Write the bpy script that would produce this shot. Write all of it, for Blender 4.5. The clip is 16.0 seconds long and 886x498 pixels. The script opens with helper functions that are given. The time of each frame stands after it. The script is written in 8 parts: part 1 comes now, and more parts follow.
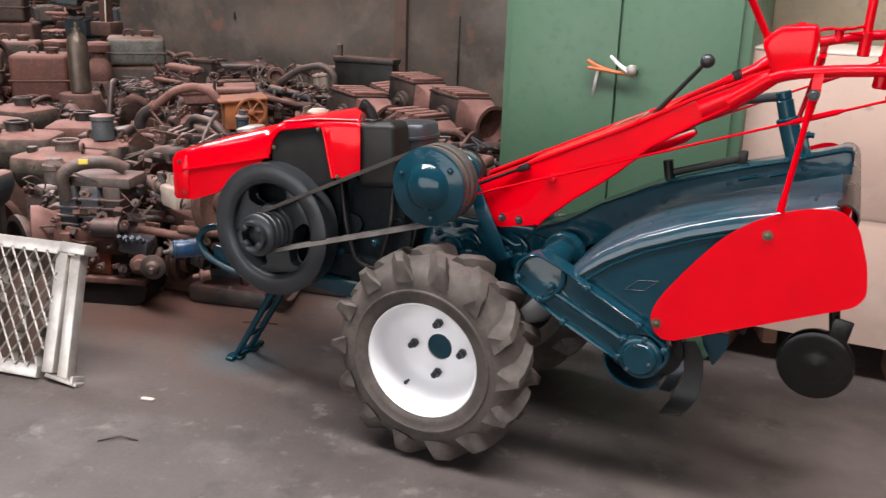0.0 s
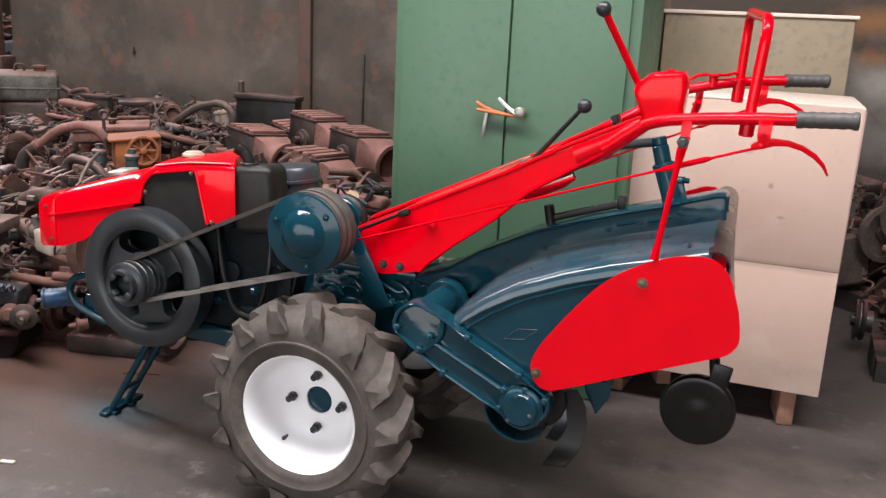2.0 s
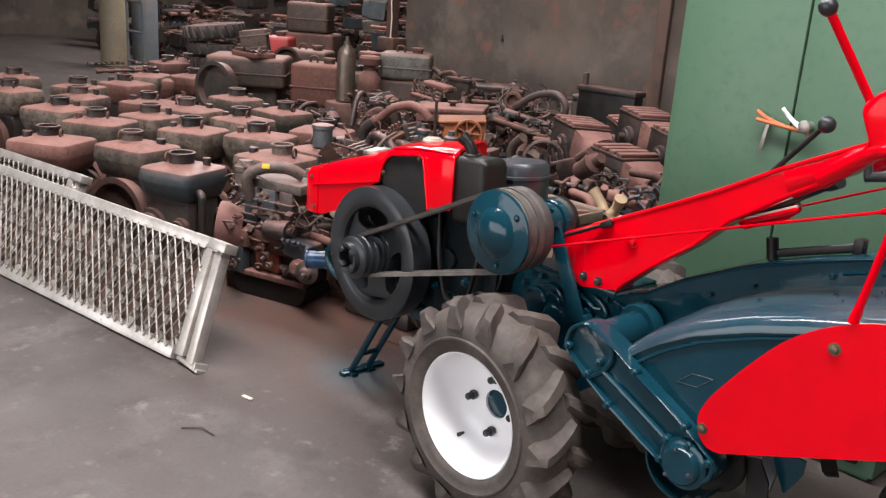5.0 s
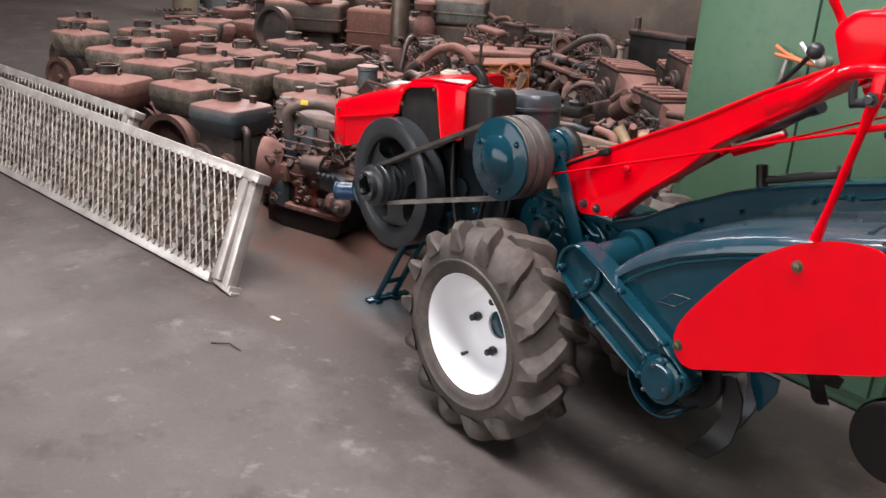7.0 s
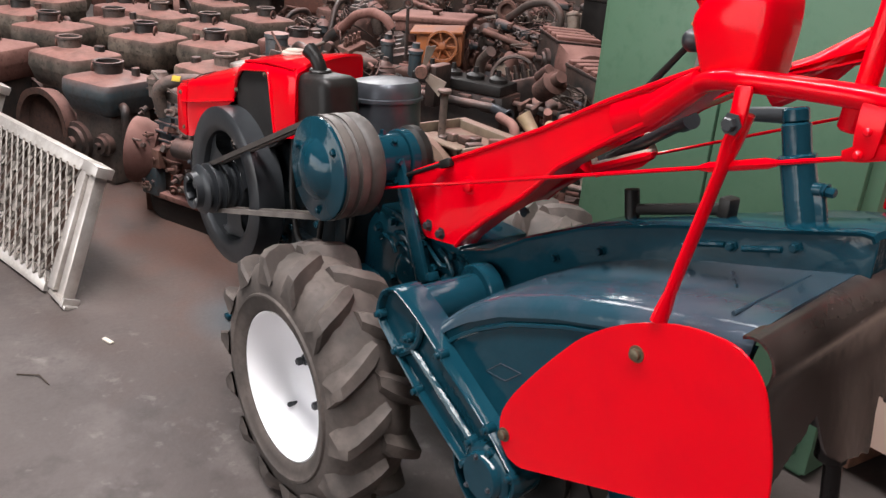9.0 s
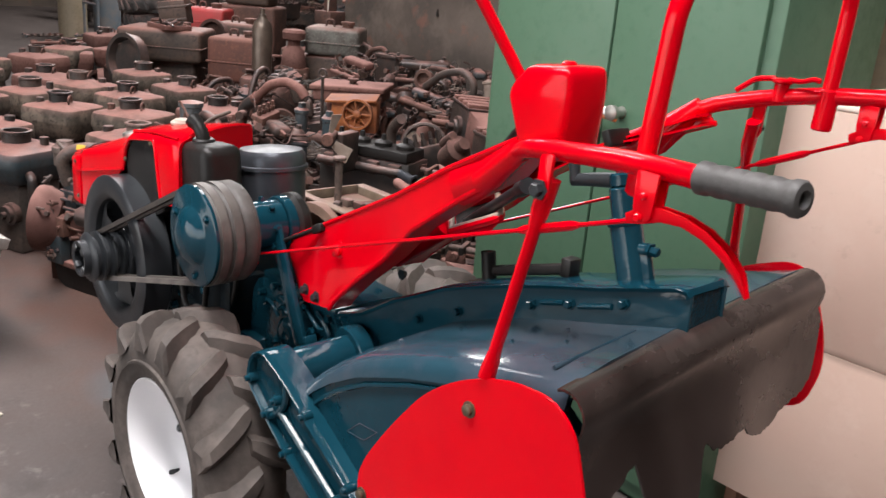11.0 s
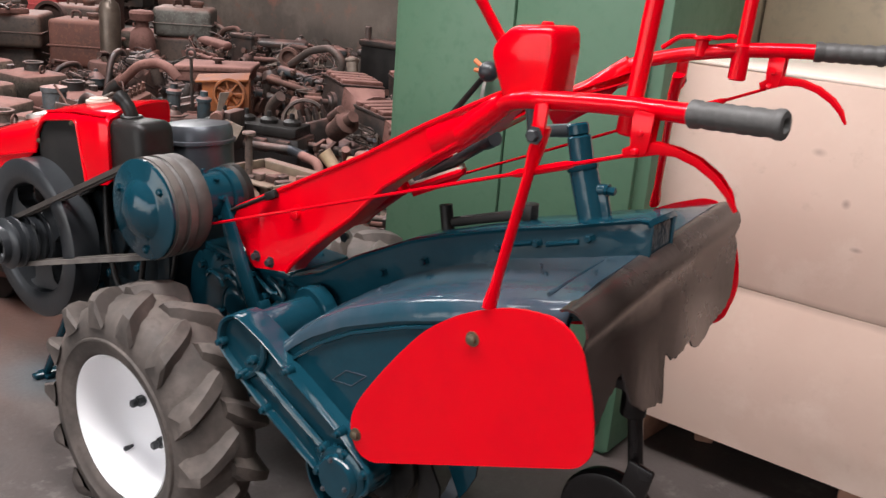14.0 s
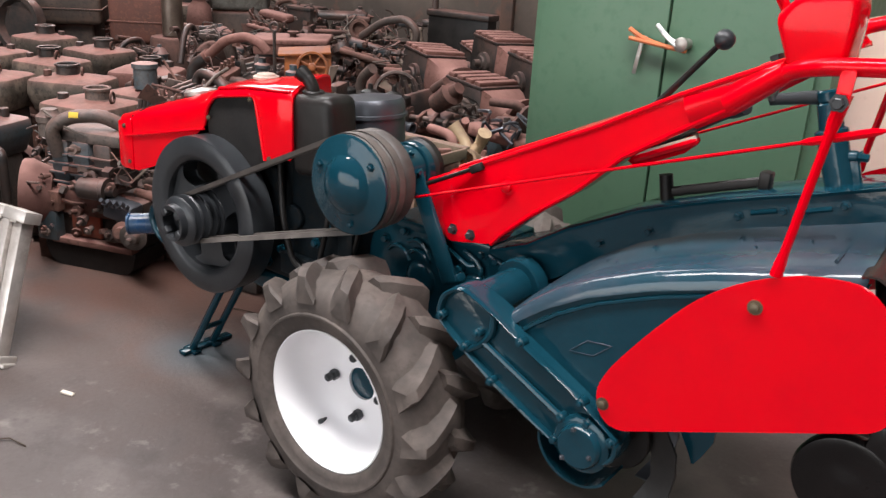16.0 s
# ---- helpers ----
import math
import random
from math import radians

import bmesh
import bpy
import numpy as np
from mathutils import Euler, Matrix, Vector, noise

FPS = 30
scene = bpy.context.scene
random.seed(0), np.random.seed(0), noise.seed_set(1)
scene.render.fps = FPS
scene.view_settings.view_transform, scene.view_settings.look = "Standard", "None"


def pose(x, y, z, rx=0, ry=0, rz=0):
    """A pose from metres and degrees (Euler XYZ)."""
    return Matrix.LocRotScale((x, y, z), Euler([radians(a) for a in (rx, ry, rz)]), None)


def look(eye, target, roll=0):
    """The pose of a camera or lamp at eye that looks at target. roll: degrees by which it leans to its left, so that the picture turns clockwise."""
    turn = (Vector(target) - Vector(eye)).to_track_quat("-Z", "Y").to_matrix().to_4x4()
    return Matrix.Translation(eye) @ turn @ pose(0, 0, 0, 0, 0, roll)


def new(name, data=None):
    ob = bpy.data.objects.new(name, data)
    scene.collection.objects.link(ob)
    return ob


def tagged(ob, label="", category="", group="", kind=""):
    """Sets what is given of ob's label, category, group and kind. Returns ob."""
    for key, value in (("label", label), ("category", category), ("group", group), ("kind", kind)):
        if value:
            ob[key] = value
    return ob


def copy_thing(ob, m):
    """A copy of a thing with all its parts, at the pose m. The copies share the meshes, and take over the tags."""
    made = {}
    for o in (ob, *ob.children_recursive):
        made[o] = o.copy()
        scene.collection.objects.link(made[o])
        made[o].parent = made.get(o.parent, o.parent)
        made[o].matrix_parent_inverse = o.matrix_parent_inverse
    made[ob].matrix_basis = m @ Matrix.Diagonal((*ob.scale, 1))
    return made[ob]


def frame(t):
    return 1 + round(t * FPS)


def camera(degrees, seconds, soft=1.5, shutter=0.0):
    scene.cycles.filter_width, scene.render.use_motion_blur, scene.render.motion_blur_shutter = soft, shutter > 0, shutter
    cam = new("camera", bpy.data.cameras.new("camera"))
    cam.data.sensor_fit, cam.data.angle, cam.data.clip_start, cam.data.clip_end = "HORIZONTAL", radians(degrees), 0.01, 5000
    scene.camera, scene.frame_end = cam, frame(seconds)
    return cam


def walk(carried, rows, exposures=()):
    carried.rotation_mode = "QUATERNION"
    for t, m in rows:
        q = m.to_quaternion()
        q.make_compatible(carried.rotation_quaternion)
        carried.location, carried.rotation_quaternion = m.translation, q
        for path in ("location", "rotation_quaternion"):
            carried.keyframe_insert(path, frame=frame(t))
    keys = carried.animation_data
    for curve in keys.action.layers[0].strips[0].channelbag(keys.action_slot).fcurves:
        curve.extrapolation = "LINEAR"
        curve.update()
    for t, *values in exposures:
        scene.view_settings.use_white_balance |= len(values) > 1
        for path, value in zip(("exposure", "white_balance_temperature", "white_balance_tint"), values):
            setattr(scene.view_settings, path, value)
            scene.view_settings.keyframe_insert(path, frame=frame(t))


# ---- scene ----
cam = camera(53.7, 16.0, soft=1.35, shutter=0.4)
PATH = [
    (0, (0.203, 0.328, 1.33), (-0.622, 2.056, 0.752), 1.9),
    (0.5, (0.212, 0.342, 1.327), (-0.537, 2.111, 0.773), 2.2),
    (1, (0.245, 0.379, 1.339), (-0.434, 2.186, 0.813), 1.7),
    (1.5, (0.263, 0.391, 1.349), (-0.381, 2.216, 0.844), 1.7),
    (2, (0.278, 0.455, 1.35), (-0.397, 2.271, 0.853), 2.7),
    (2.5, (0.313, 0.577, 1.348), (-0.495, 2.339, 0.854), 4.2),
    (3, (0.327, 0.668, 1.364), (-0.645, 2.34, 0.856), 5.2),
    (3.5, (0.379, 0.764, 1.365), (-0.771, 2.314, 0.839), 5.1),
    (4, (0.52, 0.853, 1.384), (-0.795, 2.254, 0.828), 4.8),
    (4.2, (0.55, 0.876, 1.391), (-0.796, 2.244, 0.828), 4.4),
    (6.3, (0.8, 0.819, 1.353), (-0.655, 2.058, 0.762), 5.6),
    (6.5, (0.83, 0.821, 1.352), (-0.635, 2.035, 0.736), 5.6),
    (7, (0.85, 0.922, 1.345), (-0.624, 2.094, 0.671), 3.9),
    (7.5, (0.744, 1.07, 1.353), (-0.654, 2.299, 0.622), 2.8),
    (8, (0.683, 1.214, 1.354), (-0.668, 2.486, 0.608), 3.6),
    (8.2, (0.675, 1.306, 1.354), (-0.693, 2.548, 0.588), 3.6),
    (10.3, (0.751, 1.674, 1.35), (-0.736, 2.797, 0.623), 5.0),
    (10.5, (0.771, 1.652, 1.36), (-0.686, 2.835, 0.671), 5.2),
    (11, (0.813, 1.654, 1.379), (-0.596, 2.935, 0.767), 4.8),
    (11.5, (0.835, 1.653, 1.385), (-0.532, 3.001, 0.826), 4.2),
    (12, (0.853, 1.643, 1.382), (-0.496, 3.024, 0.859), 3.9),
    (12.5, (0.867, 1.629, 1.38), (-0.475, 3.017, 0.86), 3.7),
    (13, (0.848, 1.583, 1.374), (-0.453, 3.002, 0.831), 3.9),
    (13.5, (0.789, 1.501, 1.367), (-0.414, 2.985, 0.775), 3.8),
    (14, (0.738, 1.395, 1.349), (-0.395, 2.92, 0.724), 4.5),
    (14.5, (0.688, 1.339, 1.333), (-0.463, 2.841, 0.687), 4.6),
    (15, (0.606, 1.291, 1.339), (-0.575, 2.762, 0.674), 4.2),
    (15.5, (0.48, 1.204, 1.331), (-0.673, 2.694, 0.66), 4.1),
    (16, (0.401, 1.124, 1.326), (-0.725, 2.626, 0.636), 3.4),
]

walk(cam, [(t, look(eye, target, roll)) for t, eye, target, roll in PATH])
scene.view_settings.exposure = 0.0

# ---- light ----
world = bpy.data.worlds.new("world")
scene.world = world
world.use_nodes = True
wn = world.node_tree.nodes
sky = wn.new("ShaderNodeTexSky")
sky.sky_type, sky.sun_disc = "NISHITA", False
sky.sun_elevation, sky.sun_rotation = radians(50), radians(200)
wn["Background"].inputs["Strength"].default_value = 0.12
world.node_tree.links.new(sky.outputs[0], wn["Background"].inputs["Color"])


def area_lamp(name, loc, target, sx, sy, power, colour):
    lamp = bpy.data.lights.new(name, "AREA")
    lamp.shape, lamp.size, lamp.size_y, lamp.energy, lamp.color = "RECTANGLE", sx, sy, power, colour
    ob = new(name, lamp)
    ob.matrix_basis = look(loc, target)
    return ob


# lamps out of view: roof openings and open front are assumed sources of daylight
area_lamp("assumed_skylight", (-0.9, 1.3, 4.95), (-0.9, 1.3, 0), 7.2, 0.9, 650, (1.0, 0.965, 0.965))
area_lamp("assumed_skylight", (-5.5, 4.6, 4.95), (-5.5, 4.6, 0), 5.0, 1.2, 240, (1.0, 0.965, 0.965))
# added to brighten the dark far end of the hall
area_lamp("assumed_skylight", (-11.5, 8.6, 4.95), (-11.5, 8.6, 0), 5.0, 1.6, 560, (1.0, 0.955, 0.93))
area_lamp("assumed_front_opening", (-2.2, -5.9, 1.9), (-2.0, 3.0, 1.4), 11.4, 3.7, 330, (1.0, 0.975, 0.985))


# ---- materials ----
def rgb(r, g, b):
    return (r, g, b, 1)


def material(name, base, second=None, third=None, rough=0.5, metal=0.0, scale=6.0, fine=60.0, bump=0.1, coat=0.0,
             mix=(0.4, 0.62), dust=None, dust_amount=0.5, vary=0.0, detail=6.0, rough_vary=0.15, spec=0.5):
    """Two scales of variation, a bump, and where asked a film of dust on what faces up."""
    m = bpy.data.materials.new(name)
    m.use_nodes = True
    nt = m.node_tree
    n, link = nt.nodes, nt.links.new
    p = n["Principled BSDF"]
    geo = n.new("ShaderNodeNewGeometry")
    tc = n.new("ShaderNodeTexCoord")
    info = n.new("ShaderNodeObjectInfo")
    off = n.new("ShaderNodeVectorMath")
    off.operation = "MULTIPLY_ADD"
    link(info.outputs["Random"], off.inputs[0])
    off.inputs[1].default_value = (37.0, 19.0, 53.0)
    link(tc.outputs["Object"], off.inputs[2])

    def noise_node(sc, det=detail, ro=0.6):
        t = n.new("ShaderNodeTexNoise")
        t.inputs["Scale"].default_value, t.inputs["Detail"].default_value, t.inputs["Roughness"].default_value = sc, det, ro
        link(off.outputs[0], t.inputs["Vector"])
        return t

    def blend(fac, a, b):
        x = n.new("ShaderNodeMix")
        x.data_type = "RGBA"
        link(fac, x.inputs["Factor"])
        for sock, v in ((x.inputs["A"], a), (x.inputs["B"], b)):
            if isinstance(v, tuple):
                sock.default_value = v
            else:
                link(v, sock)
        return x.outputs["Result"]

    def ramp(fac, lo, hi):
        r = n.new("ShaderNodeMapRange")
        r.inputs["From Min"].default_value, r.inputs["From Max"].default_value = lo, hi
        link(fac, r.inputs["Value"])
        return r.outputs["Result"]

    big, small = noise_node(scale), noise_node(fine, 3.0)
    col = base
    if second:
        col = blend(ramp(big.outputs["Fac"], *mix), base, second)
    if third:
        col = blend(ramp(small.outputs["Fac"], 0.52, 0.7), col, third)
    if vary:
        hsv = n.new("ShaderNodeHueSaturation")
        if isinstance(col, tuple):
            hsv.inputs["Color"].default_value = col
        else:
            link(col, hsv.inputs["Color"])
        v = n.new("ShaderNodeMapRange")
        v.inputs["To Min"].default_value, v.inputs["To Max"].default_value = 1 - vary, 1 + vary
        link(info.outputs["Random"], v.inputs["Value"])
        link(v.outputs["Result"], hsv.inputs["Value"])
        col = hsv.outputs["Color"]
    rough_out = n.new("ShaderNodeMapRange")
    rough_out.inputs["To Min"].default_value = max(0.03, rough - rough_vary)
    rough_out.inputs["To Max"].default_value = min(1.0, rough + rough_vary)
    link(small.outputs["Fac"] if rough > 0.4 else big.outputs["Fac"], rough_out.inputs["Value"])
    if dust:
        sep = n.new("ShaderNodeSeparateXYZ")
        link(geo.outputs["Normal"], sep.inputs[0])
        up = ramp(sep.outputs["Z"], 0.1, 0.9)
        mul = n.new("ShaderNodeMath")
        mul.operation = "MULTIPLY"
        link(up, mul.inputs[0])
        link(ramp(big.outputs["Fac"], 0.5 - dust_amount * 0.6, 0.62), mul.inputs[1])
        mul2 = n.new("ShaderNodeMath")
        mul2.operation = "MULTIPLY"
        link(mul.outputs[0], mul2.inputs[0])
        mul2.inputs[1].default_value = min(1.0, dust_amount + 0.35)
        col = blend(mul2.outputs[0], col, dust)
    if isinstance(col, tuple):
        p.inputs["Base Color"].default_value = col
    else:
        link(col, p.inputs["Base Color"])
    link(rough_out.outputs["Result"], p.inputs["Roughness"])
    p.inputs["Metallic"].default_value = metal
    p.inputs["Specular IOR Level"].default_value = spec
    p.inputs["Coat Weight"].default_value = coat
    p.inputs["Coat Roughness"].default_value = 0.08
    if bump:
        b = n.new("ShaderNodeBump")
        b.inputs["Strength"].default_value = bump
        b.inputs["Distance"].default_value = 0.004
        link(small.outputs["Fac"], b.inputs["Height"])
        link(b.outputs["Normal"], p.inputs["Normal"])
    return m


DUST = rgb(0.25, 0.133, 0.114)
red = material("red_paint", rgb(0.71, 0.0, 0.007), rgb(0.64, 0.0, 0.008), rough=0.11, scale=5, fine=26, bump=0.06, coat=0.0, rough_vary=0.06, spec=0.24)
navy = material("navy_paint", rgb(0.004, 0.033, 0.050), rgb(0.007, 0.041, 0.060), rough=0.11, scale=7, fine=35, bump=0.26, coat=0.0, rough_vary=0.06, spec=0.42)
# worn paint; the hood's grey-blue reflection is also put into its base colour
worn_sheen_navy = material("worn_sheen_navy_paint", rgb(0.018, 0.050, 0.070), rgb(0.056, 0.066, 0.086), rgb(0.030, 0.056, 0.078), rough=0.13, scale=4, fine=24, bump=0.22, rough_vary=0.08, spec=0.52)
slate = material("slate_paint", rgb(0.019, 0.021, 0.024), rgb(0.027, 0.030, 0.033), rough=0.36, scale=8, fine=60, bump=0.1)
black = material("black_paint", rgb(0.009, 0.008, 0.0075), rgb(0.018, 0.016, 0.015), rough=0.42, scale=9, fine=80, bump=0.1, spec=0.3)
black_gloss = material("black_gloss", rgb(0.006, 0.005, 0.005), rgb(0.010, 0.008, 0.008), rough=0.22, bump=0.1, spec=0.3)
mesh_black = material("screen_mesh", rgb(0.012, 0.011, 0.011), rgb(0.02, 0.018, 0.017), spec=0.25, rough=0.7, fine=400, bump=0.5)
rubber = material("tyre_rubber", rgb(0.050, 0.040, 0.035), rgb(0.105, 0.083, 0.072), rgb(0.072, 0.058, 0.050), rough=0.72, scale=9, fine=50, bump=0.2)
# paler belt rubber: light falling on the belts is put into its colour
belt_lit = material("lit_belt_rubber", rgb(0.115, 0.10, 0.09), rgb(0.075, 0.064, 0.058), rough=0.5, scale=18, fine=120, bump=0.1)
belt_rubber = material("belt_rubber", rgb(0.046, 0.039, 0.035), rgb(0.075, 0.064, 0.058), rough=0.55, scale=20, fine=120, bump=0.1)
white = material("white_paint", rgb(0.90, 0.89, 0.90), rgb(0.86, 0.85, 0.86), rough=0.35, scale=4, fine=40, bump=0.03, coat=0.2)
grip_rubber = material("grip_rubber", rgb(0.055, 0.052, 0.05), rgb(0.075, 0.07, 0.068), rough=0.55, scale=12, fine=120, bump=0.15)
steel_grey = material("grey_steel", rgb(0.095, 0.10, 0.115), rgb(0.065, 0.07, 0.08), rough=0.35, metal=0.6, scale=7, fine=60)
bolt_mat = material("dull_bolt", rgb(0.17, 0.135, 0.085), rgb(0.10, 0.08, 0.055), rough=0.4, metal=0.6, scale=40, fine=200)
bare_steel = material("bare_steel", rgb(0.5, 0.48, 0.45), rgb(0.3, 0.27, 0.24), rough=0.4, metal=0.8, scale=20)
flap_mat = material("rubber_flap", rgb(0.027, 0.018, 0.016), rgb(0.085, 0.066, 0.058), rgb(0.036, 0.026, 0.023), rough=0.26, scale=2.6, fine=40, bump=0.12, mix=(0.42, 0.75), spec=0.75)
green = material("green_paint", rgb(0.068, 0.138, 0.084), rgb(0.077, 0.148, 0.093), rgb(0.064, 0.132, 0.080), rough=0.45, scale=2.5, fine=30, bump=0.04)
cream_edge = material("cream_edge", rgb(0.72, 0.60, 0.52), rgb(0.66, 0.54, 0.46), rough=0.6, scale=3, fine=30, bump=0.06)
drab = material("drab_board", rgb(0.20, 0.160, 0.105), rgb(0.24, 0.19, 0.13), rgb(0.18, 0.145, 0.10), rough=0.6, scale=3, fine=30, bump=0.08)
wood = material("raw_wood", rgb(0.34, 0.17, 0.11), rgb(0.22, 0.11, 0.075), rough=0.7, scale=14, fine=90, bump=0.3)
mesh_alloy = material("dull_mesh", rgb(0.34, 0.31, 0.28), rgb(0.17, 0.15, 0.13), rgb(0.30, 0.25, 0.225), rough=0.5, metal=0.5, scale=9, fine=70, bump=0.15)
aluminium = material("aluminium", rgb(0.62, 0.575, 0.535), rgb(0.44, 0.395, 0.36), rgb(0.55, 0.51, 0.47), rough=0.34, metal=0.5, scale=9, fine=70, bump=0.12)
rust = material("rusty_iron", rgb(0.058, 0.028, 0.020), rgb(0.105, 0.048, 0.034), rgb(0.04, 0.025, 0.02), rough=0.8, scale=8, fine=60, bump=0.4, dust=rgb(0.25, 0.118, 0.098), dust_amount=0.46, vary=0.4)
rust_red = material("red_rust", rgb(0.125, 0.052, 0.041), rgb(0.18, 0.085, 0.067), rgb(0.10, 0.045, 0.033), rough=0.85, scale=6, fine=50, bump=0.35, dust=rgb(0.28, 0.137, 0.115), dust_amount=0.75, vary=0.25)
iron_dark = material("dark_iron", rgb(0.017, 0.016, 0.015), rgb(0.050, 0.032, 0.026), rgb(0.026, 0.023, 0.021), rough=0.45, scale=9, fine=70, bump=0.35, dust=rgb(0.235, 0.120, 0.102), dust_amount=0.36, vary=0.4)
iron_grey = material("grey_casting", rgb(0.058, 0.047, 0.041), rgb(0.098, 0.070, 0.057), rgb(0.035, 0.029, 0.025), rough=0.55, scale=9, fine=70, bump=0.35, dust=rgb(0.235, 0.120, 0.102), dust_amount=0.38, vary=0.4)
iron_blue = material("blue_grey_casting", rgb(0.035, 0.055, 0.065), rgb(0.07, 0.075, 0.078), rgb(0.05, 0.045, 0.04), rough=0.5, scale=7, fine=60, bump=0.3, dust=rgb(0.27, 0.125, 0.102), dust_amount=0.75, vary=0.3)
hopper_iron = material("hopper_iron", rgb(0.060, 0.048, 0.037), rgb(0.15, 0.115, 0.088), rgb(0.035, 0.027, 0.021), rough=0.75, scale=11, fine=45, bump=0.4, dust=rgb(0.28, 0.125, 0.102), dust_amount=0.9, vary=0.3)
tank_brown = material("tank_brown", rgb(0.040, 0.027, 0.020), rgb(0.075, 0.045, 0.032), rgb(0.028, 0.02, 0.016), rough=0.6, scale=7, fine=45, bump=0.3, dust=rgb(0.22, 0.090, 0.066), dust_amount=0.8)
tank_red = material("tank_red_brown", rgb(0.12, 0.042, 0.028), rgb(0.085, 0.035, 0.025), rgb(0.15, 0.06, 0.04), rough=0.75, scale=6, fine=45, bump=0.3, dust=rgb(0.22, 0.095, 0.07), dust_amount=0.8)
galvanised = material("galvanised", rgb(0.13, 0.125, 0.11), rgb(0.075, 0.065, 0.055), rgb(0.17, 0.16, 0.14), rough=0.55, metal=0.3, scale=10, fine=50, bump=0.2, dust=rgb(0.2, 0.10, 0.078), dust_amount=0.8)
bottle_steel = material("bottle_steel", rgb(0.10, 0.075, 0.06), rgb(0.15, 0.115, 0.09), rough=0.35, metal=0.5, scale=12, fine=60, bump=0.2)
orange_mat = material("faded_orange", rgb(0.37, 0.112, 0.028), rgb(0.22, 0.075, 0.03), rough=0.7, scale=9, dust=DUST, dust_amount=0.4)
dull_alloy = material("dull_alloy", rgb(0.20, 0.155, 0.11), rgb(0.12, 0.09, 0.065), rough=0.55, scale=12, bump=0.2, dust=rgb(0.27, 0.14, 0.113), dust_amount=0.3)
drum_tan = material("dusty_drum", rgb(0.26, 0.17, 0.125), rgb(0.16, 0.10, 0.075), rough=0.6, scale=9, bump=0.2, dust=rgb(0.26, 0.14, 0.12), dust_amount=0.4)
alloy_yellow = material("yellowed_alloy", rgb(0.42, 0.31, 0.19), rgb(0.26, 0.18, 0.12), rough=0.5, scale=10, bump=0.2, dust=rgb(0.27, 0.14, 0.113), dust_amount=0.25)
pale_alloy = material("pale_alloy", rgb(0.40, 0.33, 0.27), rgb(0.27, 0.20, 0.16), rough=0.6, scale=10, dust=DUST, dust_amount=0.3, vary=0.2)
wire_mat = material("old_wire", rgb(0.05, 0.04, 0.035), rgb(0.14, 0.10, 0.08), rough=0.6, scale=8, vary=0.4)
blue_faded = material("faded_blue", rgb(0.09, 0.115, 0.135), rgb(0.14, 0.13, 0.125), rough=0.6, scale=5, dust=DUST)
red_dull = material("dull_red", rgb(0.40, 0.03, 0.03), rgb(0.28, 0.04, 0.035), rough=0.5, scale=6)
rope_orange = material("orange_cord", rgb(0.55, 0.16, 0.06), rgb(0.4, 0.12, 0.05), rough=0.7, scale=30)
paper = material("pale_litter", rgb(0.62, 0.55, 0.46), rough=0.8)
twig = material("twig", rgb(0.05, 0.035, 0.025), rough=0.9)


def stained(name, base, spots, rough, scales, bump, dist):
    """A large plain surface: soft clouds, blotches and fine grit, each with its own size."""
    m = bpy.data.materials.new(name)
    m.use_nodes = True
    nt = m.node_tree
    n, link = nt.nodes, nt.links.new
    p = n["Principled BSDF"]
    tc = n.new("ShaderNodeTexCoord")
    col = base
    last = None
    for (tint, lo, hi), sc in zip(spots, scales):
        t = n.new("ShaderNodeTexNoise")
        t.inputs["Scale"].default_value, t.inputs["Detail"].default_value, t.inputs["Roughness"].default_value = sc, 8.0, 0.62
        link(tc.outputs["Object"], t.inputs["Vector"])
        r = n.new("ShaderNodeMapRange")
        r.inputs["From Min"].default_value, r.inputs["From Max"].default_value = lo, hi
        link(t.outputs["Fac"], r.inputs["Value"])
        x = n.new("ShaderNodeMix")
        x.data_type = "RGBA"
        link(r.outputs["Result"], x.inputs["Factor"])
        if isinstance(col, tuple):
            x.inputs["A"].default_value = col
        else:
            link(col, x.inputs["A"])
        x.inputs["B"].default_value = tint
        col, last = x.outputs["Result"], t
    link(col, p.inputs["Base Color"])
    first = n.new("ShaderNodeMapRange")
    first.inputs["To Min"].default_value, first.inputs["To Max"].default_value = rough - 0.12, rough + 0.12
    link(last.outputs["Fac"], first.inputs["Value"])
    link(first.outputs["Result"], p.inputs["Roughness"])
    b = n.new("ShaderNodeBump")
    b.inputs["Strength"].default_value, b.inputs["Distance"].default_value = bump, dist
    link(last.outputs["Fac"], b.inputs["Height"])
    link(b.outputs["Normal"], p.inputs["Normal"])
    return m


floor_mat = stained("worn_concrete_floor", rgb(0.082, 0.066, 0.061), [(rgb(0.055, 0.044, 0.041), 0.42, 0.62), (rgb(0.108, 0.090, 0.084), 0.52, 0.66), (rgb(0.185, 0.160, 0.150), 0.60, 0.72), (rgb(0.046, 0.036, 0.033), 0.55, 0.70), (rgb(0.125, 0.106, 0.098), 0.60, 0.74), (rgb(0.070, 0.058, 0.053), 0.58, 0.75)], 0.6, (0.9, 3.1, 7.0, 5.0, 24.0, 70.0), 0.3, 0.004)


